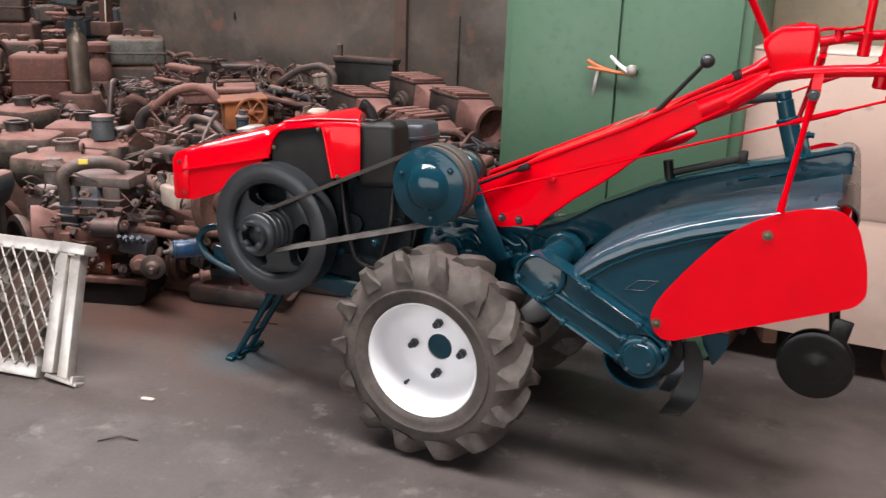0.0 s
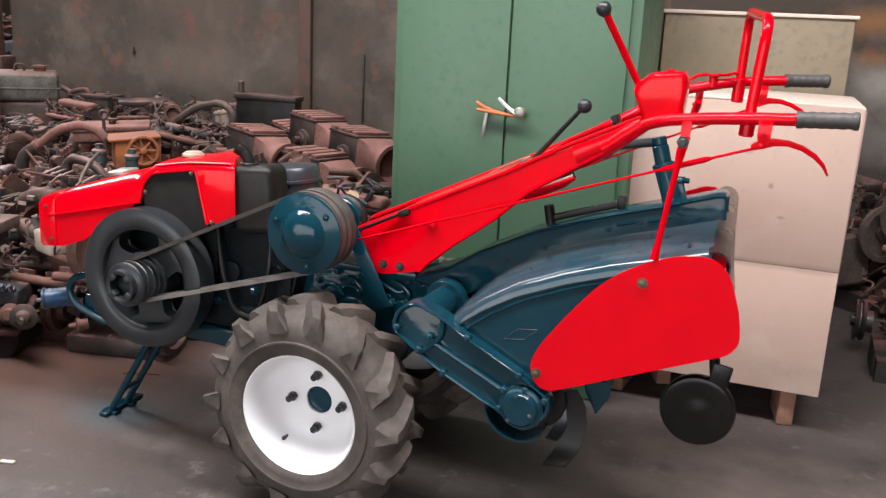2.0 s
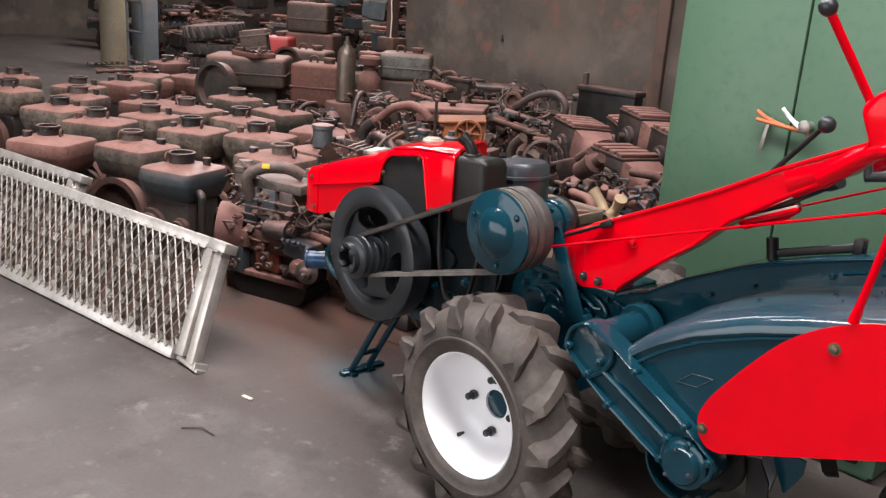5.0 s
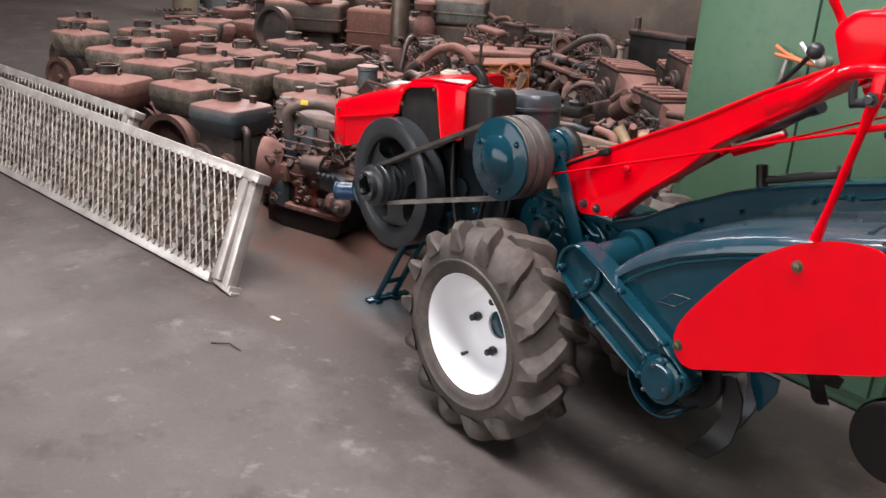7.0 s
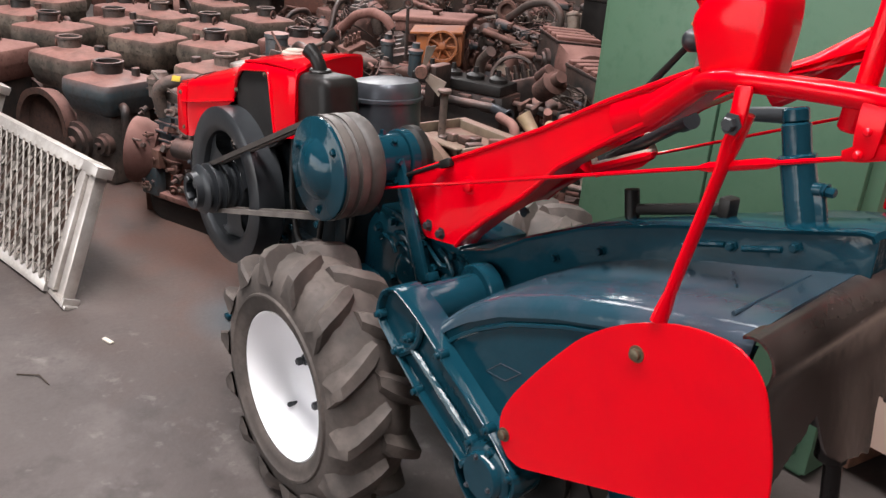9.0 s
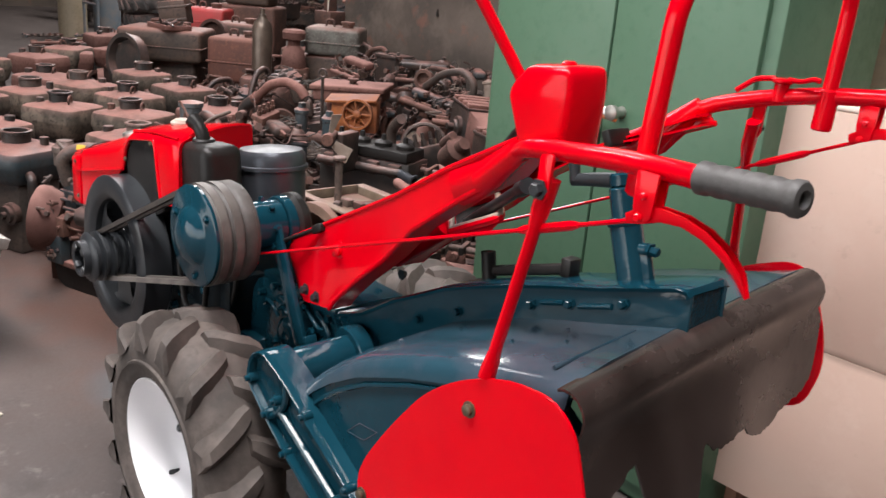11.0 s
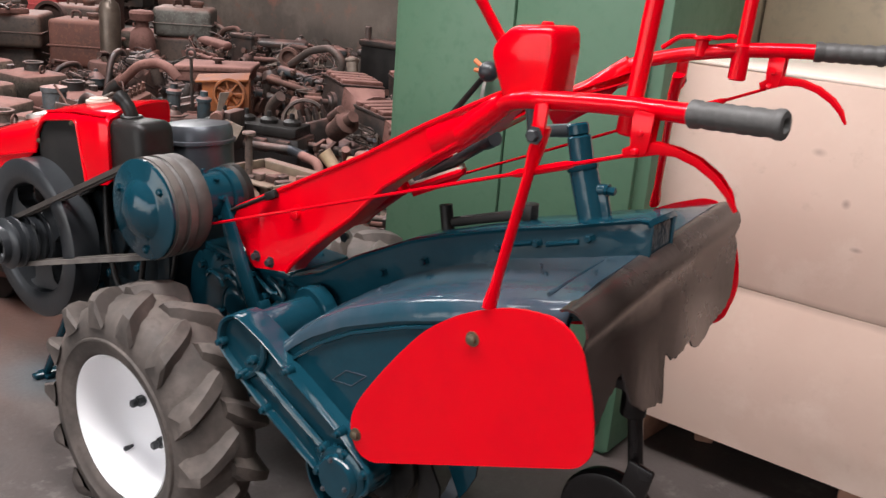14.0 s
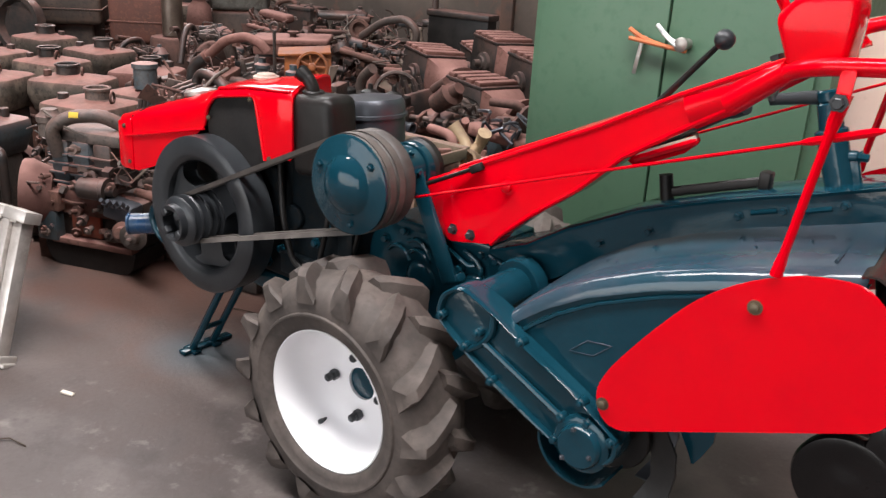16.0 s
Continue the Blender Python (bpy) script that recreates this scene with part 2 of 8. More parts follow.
def tint_patches(m, spots):
    """Soft tinted patches on a surface: place, size, tint and strength."""
    n, link = m.node_tree.nodes, m.node_tree.links.new
    p = n["Principled BSDF"]
    col = p.inputs["Base Color"].links[0].from_socket
    tc = n.new("ShaderNodeTexCoord")
    grain = n.new("ShaderNodeTexNoise")
    grain.inputs["Scale"].default_value, grain.inputs["Detail"].default_value = 5.0, 8.0
    link(tc.outputs["Object"], grain.inputs["Vector"])
    for (x, y, *h), (sx, sy, *sh), tint, strength in spots:
        mp = n.new("ShaderNodeMapping")
        mp.vector_type = "TEXTURE"
        mp.inputs["Location"].default_value, mp.inputs["Scale"].default_value = (x, y, h[0] if h else 0), (sx, sy, sh[0] if sh else 1)
        link(tc.outputs["Object"], mp.inputs["Vector"])
        ln = n.new("ShaderNodeVectorMath")
        ln.operation = "LENGTH"
        link(mp.outputs[0], ln.inputs[0])
        add = n.new("ShaderNodeMath")
        add.operation = "MULTIPLY_ADD"
        link(grain.outputs["Fac"], add.inputs[0])
        add.inputs[1].default_value = 1.3
        link(ln.outputs["Value"], add.inputs[2])
        r = n.new("ShaderNodeMapRange")
        r.inputs["From Min"].default_value, r.inputs["From Max"].default_value = 1.65, 0.75
        r.inputs["To Min"].default_value, r.inputs["To Max"].default_value = 0.0, strength
        link(add.outputs[0], r.inputs["Value"])
        x_ = n.new("ShaderNodeMix")
        x_.data_type = "RGBA"
        link(r.outputs["Result"], x_.inputs["Factor"])
        link(col, x_.inputs["A"])
        x_.inputs["B"].default_value = tint
        col = x_.outputs["Result"]
    link(col, p.inputs["Base Color"])


# rust dust, overspray, darker areas; the pale right-hand one brightens the floor by colour
tint_patches(floor_mat, [((-2.2, 2.55), (1.1, 0.55), rgb(0.075, 0.048, 0.040), 0.8), ((-2.3, 3.0), (1.2, 0.5), rgb(0.11, 0.052, 0.038), 0.9), ((-3.6, 3.2), (2.2, 0.9), rgb(0.12, 0.06, 0.045), 0.85), ((-1.72, 2.68), (0.22, 0.16), rgb(0.05, 0.10, 0.125), 0.6), ((-0.2, 3.3), (1.6, 0.7), rgb(0.075, 0.060, 0.055), 0.4), ((1.2, 4.4), (0.9, 1.2), rgb(0.075, 0.058, 0.052), 0.5), ((0.7, 2.7), (1.2, 0.8), rgb(0.19, 0.15, 0.135), 0.9), ((-2.4, 1.5), (1.2, 0.6), rgb(0.15, 0.13, 0.122), 0.5)])
wall_mat = stained("stained_plaster", rgb(0.084, 0.063, 0.050), [(rgb(0.044, 0.034, 0.028), 0.44, 0.62), (rgb(0.112, 0.086, 0.069), 0.52, 0.66), (rgb(0.135, 0.062, 0.043), 0.58, 0.70), (rgb(0.082, 0.067, 0.058), 0.58, 0.74)], 0.85, (0.8, 2.6, 6.0, 40.0), 0.3, 0.004)
tint_patches(wall_mat, [((0.85, 6.4, 1.12), (0.32, 0.3, 0.22), rgb(0.36, 0.33, 0.30), 0.85), ((0.70, 6.4, 1.48), (0.3, 0.3, 0.12), rgb(0.30, 0.14, 0.06), 0.9), ((1.3, 6.4, 1.3), (0.5, 0.3, 0.4), rgb(0.30, 0.28, 0.27), 0.8), ((0.78, 6.4, 1.27), (0.14, 0.3, 0.08), rgb(0.27, 0.13, 0.06), 0.8), ((0.9, 6.4, 0.8), (0.4, 0.3, 0.2), rgb(0.24, 0.21, 0.19), 0.6), ((-3.9, 6.4, 0.95), (1.2, 0.3, 0.25), rgb(0.16, 0.13, 0.108), 0.4), ((-2.0, 6.4, 1.2), (0.6, 0.3, 0.6), rgb(0.20, 0.175, 0.16), 0.5)])
cream = stained("cream_board", rgb(0.56, 0.405, 0.335), [(rgb(0.51, 0.36, 0.295), 0.42, 0.62), (rgb(0.59, 0.445, 0.375), 0.52, 0.68), (rgb(0.50, 0.36, 0.295), 0.60, 0.72)], 0.6, (1.4, 4.0, 22.0), 0.06, 0.003)
# marks, soft tints; two seam streaks put the crease's shade into the colour
tint_patches(cream, [((0.30, 3.6, 0.597), (0.42, 0.1, 0.020), rgb(0.30, 0.215, 0.17), 0.75), ((0.05, 3.6, 0.597), (0.3, 0.1, 0.012), rgb(0.28, 0.20, 0.16), 0.6), ((0.285, 3.6, 0.87), (0.012, 0.05, 0.014), rgb(0.16, 0.12, 0.10), 0.6), ((0.33, 3.6, 0.765), (0.018, 0.05, 0.008), rgb(0.16, 0.12, 0.10), 0.6), ((0.20, 3.6, 0.98), (0.02, 0.05, 0.012), rgb(0.2, 0.15, 0.12), 0.5), ((0.42, 3.6, 0.22), (0.2, 0.1, 0.06), rgb(0.42, 0.31, 0.25), 0.5), ((-0.05, 3.6, 0.25), (0.2, 0.1, 0.1), rgb(0.48, 0.36, 0.30), 0.5)])
roof_mat = stained("roof_sheet", rgb(0.22, 0.21, 0.2), [(rgb(0.17, 0.16, 0.15), 0.45, 0.6)], 0.7, (0.7,), 0.1, 0.003)
rust_wall = stained("rusted_steel", rgb(0.10, 0.06, 0.045), [(rgb(0.15, 0.085, 0.06), 0.45, 0.6), (rgb(0.07, 0.05, 0.042), 0.52, 0.66)], 0.8, (2.0, 9.0), 0.3, 0.004)


# ---- mesh building ----
def basis(axis):
    axis = Vector(axis).normalized()
    q = axis.to_track_quat("Z", "Y")
    return q.to_matrix()


def add_box(bm, c, s, rot=(0, 0, 0), bev=0.004, seg=2):
    m = pose(*c, *rot) @ Matrix.Diagonal((*s, 1))
    vs = bmesh.ops.create_cube(bm, size=1, matrix=m)["verts"]
    if bev:
        es = list({e for v in vs for e in v.link_edges})
        bmesh.ops.bevel(bm, geom=es, offset=min(bev, min(s) * 0.45), segments=seg, affect="EDGES", profile=0.5)


def add_lathe(bm, origin, axis, profile, n=24, start=0.0, cap=True):
    """profile: (distance along the axis, radius) pairs."""
    r3, o = basis(axis), Vector(origin)
    rings = []
    for d, r in profile:
        ring = []
        for i in range(n):
            a = start + 2 * math.pi * i / n
            ring.append(bm.verts.new(o + r3 @ Vector((r * math.cos(a), r * math.sin(a), d))))
        rings.append(ring)
    for a, b in zip(rings, rings[1:]):
        for i in range(n):
            bm.faces.new((a[i], a[(i + 1) % n], b[(i + 1) % n], b[i]))
    if cap:
        if profile[0][1] > 1e-4:
            bm.faces.new(list(reversed(rings[0])))
        if profile[-1][1] > 1e-4:
            bm.faces.new(rings[-1])


def add_cyl(bm, p0, p1, r0, r1=None, n=18, bev=0.003):
    p0, p1 = Vector(p0), Vector(p1)
    r1 = r0 if r1 is None else r1
    h = (p1 - p0).length
    b = min(bev, h * 0.3, r0 * 0.4, r1 * 0.4)
    add_lathe(bm, p0, p1 - p0, [(0, r0 - b), (b, r0), (h - b, r1), (h, r1 - b)], n)


def add_hex(bm, p, axis, r=0.009, h=0.007):
    axis = Vector(axis).normalized()
    add_lathe(bm, p, axis, [(0, r * 1.5), (h * 0.25, r * 1.5), (h * 0.25, r), (h, r), (h * 1.15, r * 0.8)], 12 if r > 0.012 else 6)


def rounded(points, radius=0.03, steps=5):
    """A path with its inner corners rounded."""
    pts = [Vector(p) for p in points]
    out = [pts[0]]
    for a, b, c in zip(pts, pts[1:], pts[2:]):
        u, v = (a - b), (c - b)
        d = min(radius, u.length * 0.45, v.length * 0.45)
        s, e = b + u.normalized() * d, b + v.normalized() * d
        for i in range(steps + 1):
            t = i / steps
            out.append(s * (1 - t) ** 2 + b * 2 * t * (1 - t) + e * t ** 2)
    out.append(pts[-1])
    return out


def add_tube(bm, pts, r, n=10, flat=None):
    """A tube along pts; r: one radius or one for each point; flat: squash of the section's second axis."""
    pts = [Vector(p) for p in pts]
    rs = r if isinstance(r, (list, tuple)) else [r] * len(pts)
    tang = [(pts[min(i + 1, len(pts) - 1)] - pts[max(i - 1, 0)]).normalized() for i in range(len(pts))]
    ref = Vector((0, 0, 1)) if abs(tang[0].z) < 0.9 else Vector((0, 1, 0))
    u = (ref - tang[0] * ref.dot(tang[0])).normalized()
    rings = []
    for p, t, rad in zip(pts, tang, rs):
        u = (u - t * u.dot(t)).normalized()
        v = t.cross(u)
        rings.append([bm.verts.new(p + (u * math.cos(2 * math.pi * i / n) + v * math.sin(2 * math.pi * i / n) * (flat or 1)) * rad) for i in range(n)])
    for a, b in zip(rings, rings[1:]):
        for i in range(n):
            bm.faces.new((a[i], a[(i + 1) % n], b[(i + 1) % n], b[i]))
    bm.faces.new(list(reversed(rings[0])))
    bm.faces.new(rings[-1])


def add_prism(bm, poly, y0, y1, bev=0.004, seg=2, hole=None):
    """A polygon of (x, z) pairs, given a thickness along y."""
    a = [bm.verts.new((x, y0, z)) for x, z in poly]
    b = [bm.verts.new((x, y1, z)) for x, z in poly]
    n = len(poly)
    f0, f1 = bm.faces.new(a), bm.faces.new(list(reversed(b)))
    sides = [bm.faces.new((a[(i + 1) % n], a[i], b[i], b[(i + 1) % n])) for i in range(n)]
    if bev:
        es = list(f0.edges) + list(f1.edges)
        bmesh.ops.bevel(bm, geom=es, offset=bev, segments=seg, affect="EDGES", profile=0.5)


def add_grid(bm, rows, thick=0.003):
    """A sheet through rows of points, given a thickness against its normal."""
    vs = [[bm.verts.new(p) for p in row] for row in rows]
    fs = []
    for a, b in zip(vs, vs[1:]):
        for i in range(len(a) - 1):
            fs.append(bm.faces.new((a[i], a[i + 1], b[i + 1], b[i])))
    if thick:
        bmesh.ops.recalc_face_normals(bm, faces=fs)
        bmesh.ops.solidify(bm, geom=fs, thickness=thick)


def corner_poly(pts, r, steps=4):
    """A closed outline with every corner rounded; r: one radius or one per corner."""
    n, out = len(pts), []
    for i in range(n):
        rad = r[i] if isinstance(r, (list, tuple)) else r
        a, b, c = Vector(pts[i - 1]), Vector(pts[i]), Vector(pts[(i + 1) % n])
        u, v = a - b, c - b
        d = min(rad, u.length * 0.45, v.length * 0.45)
        if d < 1e-4:
            out.append(tuple(b))
            continue
        s, e = b + u.normalized() * d, b + v.normalized() * d
        for j in range(steps + 1):
            t = j / steps
            out.append(tuple(s * (1 - t) ** 2 + b * 2 * t * (1 - t) + e * t ** 2))
    return out


def mesh_of(name, bm, mat, angle=38):
    bmesh.ops.recalc_face_normals(bm, faces=bm.faces)
    me = bpy.data.meshes.new(name)
    bm.to_mesh(me)
    bm.free()
    me.materials.append(mat)
    me.polygons.foreach_set("use_smooth", [True] * len(me.polygons))
    me.set_sharp_from_angle(angle=radians(angle))
    return me


def part(name, bm, mat, parent, label="", angle=38):
    """A mesh object under a thing or under a part, in the coordinates that hold before the thing is moved."""
    ob = new(name, mesh_of(name, bm, mat, angle))
    ob.parent = parent
    if parent.parent is None:
        ob.matrix_parent_inverse = parent.matrix_basis.inverted()
    if label:
        ob["label"] = label
    return ob


def thing(name, label, category, group="", at=None, kind=""):
    ob = new(name)
    ob.empty_display_size = 0.1
    if at is not None:
        ob.matrix_basis = at
    return tagged(ob, label, category, group, kind)


def solid(name, bm, mat, label="", category="", kind="", at=None, group="", angle=38):
    ob = new(name, mesh_of(name, bm, mat, angle))
    if at is not None:
        ob.matrix_basis = at
    return tagged(ob, label, category, group, kind)


BM = bmesh.new

# ---- the hall ----
bm = BM()
add_box(bm, (-4, 4, -0.1), (34, 34, 0.2), bev=0)
solid("floor", bm, floor_mat, "grey-brown worn concrete workshop floor", "floor", "structure")
bm = BM()
add_box(bm, (-0.5, 6.55, 2.5), (11.0, 0.3, 5.0), bev=0)
solid("wall_back", bm, wall_mat, "brown stained plaster wall behind the scrap", "wall", "structure")
bm = BM()
add_box(bm, (-4, 17, 2.5), (34, 0.3, 5.0), bev=0)
solid("wall_far", bm, wall_mat, "stained far wall of the hall", "wall", "structure")
bm = BM()
add_box(bm, (-18, 4, 2.5), (0.3, 26, 5.0), bev=0)
solid("wall_west", bm, wall_mat, "stained end wall of the hall", "wall", "structure")
# unseen east and front walls, assumed, to close the hall round its light
bm = BM()
add_box(bm, (5, 4, 2.5), (0.3, 26, 5.0), bev=0)
solid("wall_east", bm, wall_mat, "stained end wall of the hall", "wall", "structure")
bm = BM()
for c, s in (((-13, -6.2, 2.5), (10, 0.3, 5)), ((4.3, -6.2, 2.5), (1.2, 0.3, 5)), ((-2.2, -6.2, 4.4), (11.8, 0.3, 1.2))):
    add_box(bm, c, s, bev=0)
solid("wall_front", bm, wall_mat, "assumed front wall with a wide opening, out of view", "wall", "structure")
# unseen roof, assumed, its long openings fitted to the lamps
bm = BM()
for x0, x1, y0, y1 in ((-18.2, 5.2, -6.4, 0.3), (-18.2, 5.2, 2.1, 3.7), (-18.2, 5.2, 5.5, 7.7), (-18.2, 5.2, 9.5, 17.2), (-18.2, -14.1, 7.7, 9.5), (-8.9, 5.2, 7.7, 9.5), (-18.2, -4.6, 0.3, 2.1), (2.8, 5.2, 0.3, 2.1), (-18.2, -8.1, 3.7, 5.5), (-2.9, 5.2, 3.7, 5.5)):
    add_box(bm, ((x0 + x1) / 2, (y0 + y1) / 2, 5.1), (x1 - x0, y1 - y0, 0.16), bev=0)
solid("ceiling", bm, roof_mat, "assumed grey sheet roof with openings, out of view", "ceiling", "structure")

# ---- the power tiller ----
YC = 2.74  # its middle line
# near-black colour standing in for the darkness inside openings
hollow_black = material("hollow_black", rgb(0.003, 0.003, 0.003), rough=0.95, bump=0.0)
can_blue = material("worn_can", rgb(0.008, 0.040, 0.10), rgb(0.02, 0.04, 0.07), rough=0.3, scale=14, bump=0.2)
# near-black navy: the shade behind the belts is put into the paint colour
shaded_engine_navy = material("shaded_engine_paint", rgb(0.004, 0.007, 0.009), rgb(0.007, 0.011, 0.014), rgb(0.014, 0.013, 0.012), rough=0.5, scale=9, fine=50, bump=0.2, spec=0.1)
tiller = thing("power_tiller", "red and navy walk-behind power tiller parked on its front stand", "power tiller", at=Matrix.Translation((-0.83, YC, 0)))


def mirror_y(y):
    return 2 * YC - y


def arc_strip(bm, cx, cz, r0, r1, a0, a1, y0, y1, steps=16):
    """A curved bar in the xz plane, from angle a0 to a1 (degrees)."""
    rings = []
    for i in range(steps + 1):
        a = radians(a0 + (a1 - a0) * i / steps)
        c, s = math.cos(a), math.sin(a)
        rings.append([bm.verts.new((cx + r * c, y, cz + r * s)) for r, y in ((r0, y0), (r1, y0), (r1, y1), (r0, y1))])
    for a, b in zip(rings, rings[1:]):
        for i in range(4):
            bm.faces.new((a[i], a[(i + 1) % 4], b[(i + 1) % 4], b[i]))
    bm.faces.new(rings[0])
    bm.faces.new(list(reversed(rings[-1])))


def wheel(out, side):
    """A driving wheel; out: y of the tyre's outer wall, side: +1 where the outside faces -y."""
    cx, cz, W = -0.818, 0.316, 0.186
    d = (0, side, 0)
    o = (cx, out, cz)
    bm = BM()
    add_lathe(bm, o, d, [(0.034, 0.162), (0.018, 0.166), (0.012, 0.170), (0.009, 0.171), (0.008, 0.168), (0.013, 0.164), (0.028, 0.159), (0.050, 0.155), (0.074, 0.148), (0.094, 0.135), (0.114, 0.112), (0.124, 0.080), (0.127, 0.05), (0.127, 0.040), (0.143, 0.040)], 64, cap=False)
    rim = part("wheel", bm, white, tiller, "white painted steel disc wheel with a lugged rubber tyre")
    bm = BM()
    prof = [(0.026, 0.164), (0.012, 0.170), (0.003, 0.178), (-0.001, 0.190), (-0.003, 0.203), (-0.007, 0.207), (-0.007, 0.2115), (-0.002, 0.214), (-0.002, 0.230), (0.002, 0.246), (0.011, 0.261), (0.030, 0.278), (0.06, 0.287), (W / 2, 0.289)]
    prof = prof + [(W - a, r) for a, r in reversed(prof[:-1])]
    add_lathe(bm, o, d, prof, 72, cap=False)
    part("tyre", bm, rubber, rim, "dusty dark rubber tyre with tall V-shaped lugs")
    count = 14
    for k in range(2 * count):
        s = k % 2
        a0 = math.pi * k / count
        lug = BM()
        rings = []
        # from the overhanging shoulder in and round to the middle of the tread
        for y, sweep, foot, top, wide, lip in ((-0.006, -0.03, 0.236, 0.256, 0.030, 0.012), (-0.008, -0.015, 0.238, 0.278, 0.052, 0.017), (0.000, 0.01, 0.248, 0.298, 0.064, 0.023), (0.018, 0.05, 0.264, 0.308, 0.068, 0.026), (0.050, 0.11, 0.278, 0.311, 0.070, 0.029), (0.080, 0.175, 0.282, 0.311, 0.068, 0.030), (0.100, 0.22, 0.284, 0.306, 0.052, 0.020)):
            if s:
                y = W - y
            a = a0 + sweep + 0.012 * math.sin(k * 2.3)
            wear = 0.004 * abs(math.sin(k * 1.7 + y * 40))
            ring = [(foot, -wide / 2 / foot), (top - 0.005 - wear, -lip / 2 / top - 0.012), (top - wear, -lip / 2 / top), (top - wear * 0.4, lip / 2 / top), (top - 0.006, lip / 2 / top + 0.010), (foot, wide / 2 / foot)]
            rings.append([lug.verts.new((cx + r * math.cos(a + q), out + side * y, cz + r * math.sin(a + q))) for r, q in ring])
        for p, q in zip(rings, rings[1:]):
            for i in range(5):
                lug.faces.new((p[i], p[i + 1], q[i + 1], q[i]))
        lug.faces.new(rings[0])
        lug.faces.new(list(reversed(rings[-1])))
        part("tread_lug", lug, rubber, rim, "", 32)
    for k in range(4):
        a = radians(90 * k + 90)
        p = Vector((cx + 0.078 * math.cos(a), out + side * 0.126, cz + 0.078 * math.sin(a)))
        bm = BM()
        add_cyl(bm, p, p - Vector((0, side * 0.020, 0)), 0.0135, n=6)
        add_cyl(bm, p - Vector((0, side * 0.020, 0)), p - Vector((0, side * 0.036, 0)), 0.0098, n=12)
        part("wheel_bolt", bm, slate, rim, "dark wheel bolt")
    bm = BM()
    add_lathe(bm, (cx, out + side * 0.141, cz), (0, -side, 0), [(0, 0.042), (0.006, 0.042), (0.010, 0.02), (0.010, 0.0)], 24)
    part("hub", bm, navy, rim, "navy hub seen through the disc")
    bm = BM()
    add_cyl(bm, (cx - 0.082, out + side * 0.105, cz - 0.112), (cx - 0.082, out + side * 0.082, cz - 0.112), 0.0046, n=8)
    add_cyl(bm, (cx - 0.082, out + side * 0.084, cz - 0.112), (cx - 0.082, out + side * 0.070, cz - 0.112), 0.0060, n=8)
    part("valve_stem", bm, slate, rim, "dark valve stem")
    bm = BM()
    add_cyl(bm, (cx, out + side * 0.158, cz), (cx, YC, cz), 0.035)
    part("axle", bm, navy, tiller)


wheel(2.338, 1)
wheel(3.200, -1)

# flywheel with three spokes, and the grooved pulley on it
FX, FZ = -1.448, 0.566
bm = BM()
add_lathe(bm, (FX, 2.497, FZ), (0, 1, 0), [(0.012, 0.150), (0.003, 0.158), (0.0, 0.168), (0.0, 0.206), (0.005, 0.214), (0.075, 0.214), (0.08, 0.209), (0.08, 0.163), (0.076, 0.150), (0.012, 0.150)], 64, cap=False)
fly = part("flywheel", bm, slate, tiller, "dark slate-grey cast flywheel with three spokes")
bm = BM()
add_lathe(bm, (FX, 2.515, FZ), (0, 1, 0), [(0, 0.06), (0.004, 0.078), (0.012, 0.082), (0.07, 0.082)], 40)
for k in range(3):
    a = radians(40 + 120 * k)
    poly = []
    for da, r in ((-0.95, 0.07), (-0.55, 0.088), (-0.40, 0.105), (-0.36, 0.122), (-0.42, 0.138), (-0.62, 0.152), (-0.5, 0.165), (0.5, 0.165), (0.62, 0.152), (0.42, 0.138), (0.36, 0.122), (0.40, 0.105), (0.55, 0.088), (0.95, 0.07)):
        poly.append((FX + r * math.cos(a + da), FZ + r * math.sin(a + da)))
    add_prism(bm, poly, 2.522, 2.568, bev=0.005)
part("spoke_web", bm, slate, fly)
bm = BM()
prof = [(0, 0.044), (0.0, 0.048), (0.018, 0.05), (0.022, 0.06)]
for k in range(3):
    y = 0.026 + k * 0.025
    prof += [(y, 0.066), (y + 0.003, 0.068), (y + 0.008, 0.054), (y + 0.017, 0.054), (y + 0.022, 0.068)]
prof += [(0.106, 0.068), (0.11, 0.06)]
add_lathe(bm, (FX, 2.408, FZ), (0, 1, 0), prof + [(0.112, 0.03)], 36, cap=False)
add_lathe(bm, (FX, 2.408, FZ), (0, 1, 0), [(0.0, 0.044), (0.002, 0.036), (0.035, 0.034), (0.037, 0.0)], 36, cap=False)
pulley = part("drive_pulley", bm, slate, tiller, "dark grooved crank pulley")
for k in range(4):
    a = radians(45 + 90 * k)
    bm = BM()
    add_box(bm, (FX + 0.036 * math.cos(a), 2.418, FZ + 0.036 * math.sin(a)), (0.018, 0.022, 0.02), (0, -math.degrees(a), 0), 0.003)
    part("starting_dog", bm, slate, pulley)

# clutch pulley
KX, KZ = -0.866, 0.789
bm = BM()
prof = [(0.0, 0.104)]
for k in range(3):
    y = 0.004 + k * 0.03
    prof += [(y, 0.108), (y + 0.008, 0.112), (y + 0.024, 0.112), (y + 0.028, 0.106)]
prof += [(0.098, 0.106), (0.1, 0.04)]
add_lathe(bm, (KX, 2.462, KZ), (0, 1, 0), prof, 56)
clutch = part("clutch_pulley", bm, belt_rubber, tiller, "three-groove clutch pulley with worn belts and a navy cap")
bm = BM()
add_lathe(bm, (KX, 2.462, KZ), (0, -1, 0), [(0, 0.111), (0.006, 0.111), (0.009, 0.106), (0.009, 0.069), (0.012, 0.065), (0.021, 0.058), (0.030, 0.044), (0.036, 0.026), (0.038, 0.008), (0.0385, 0.0)], 56)
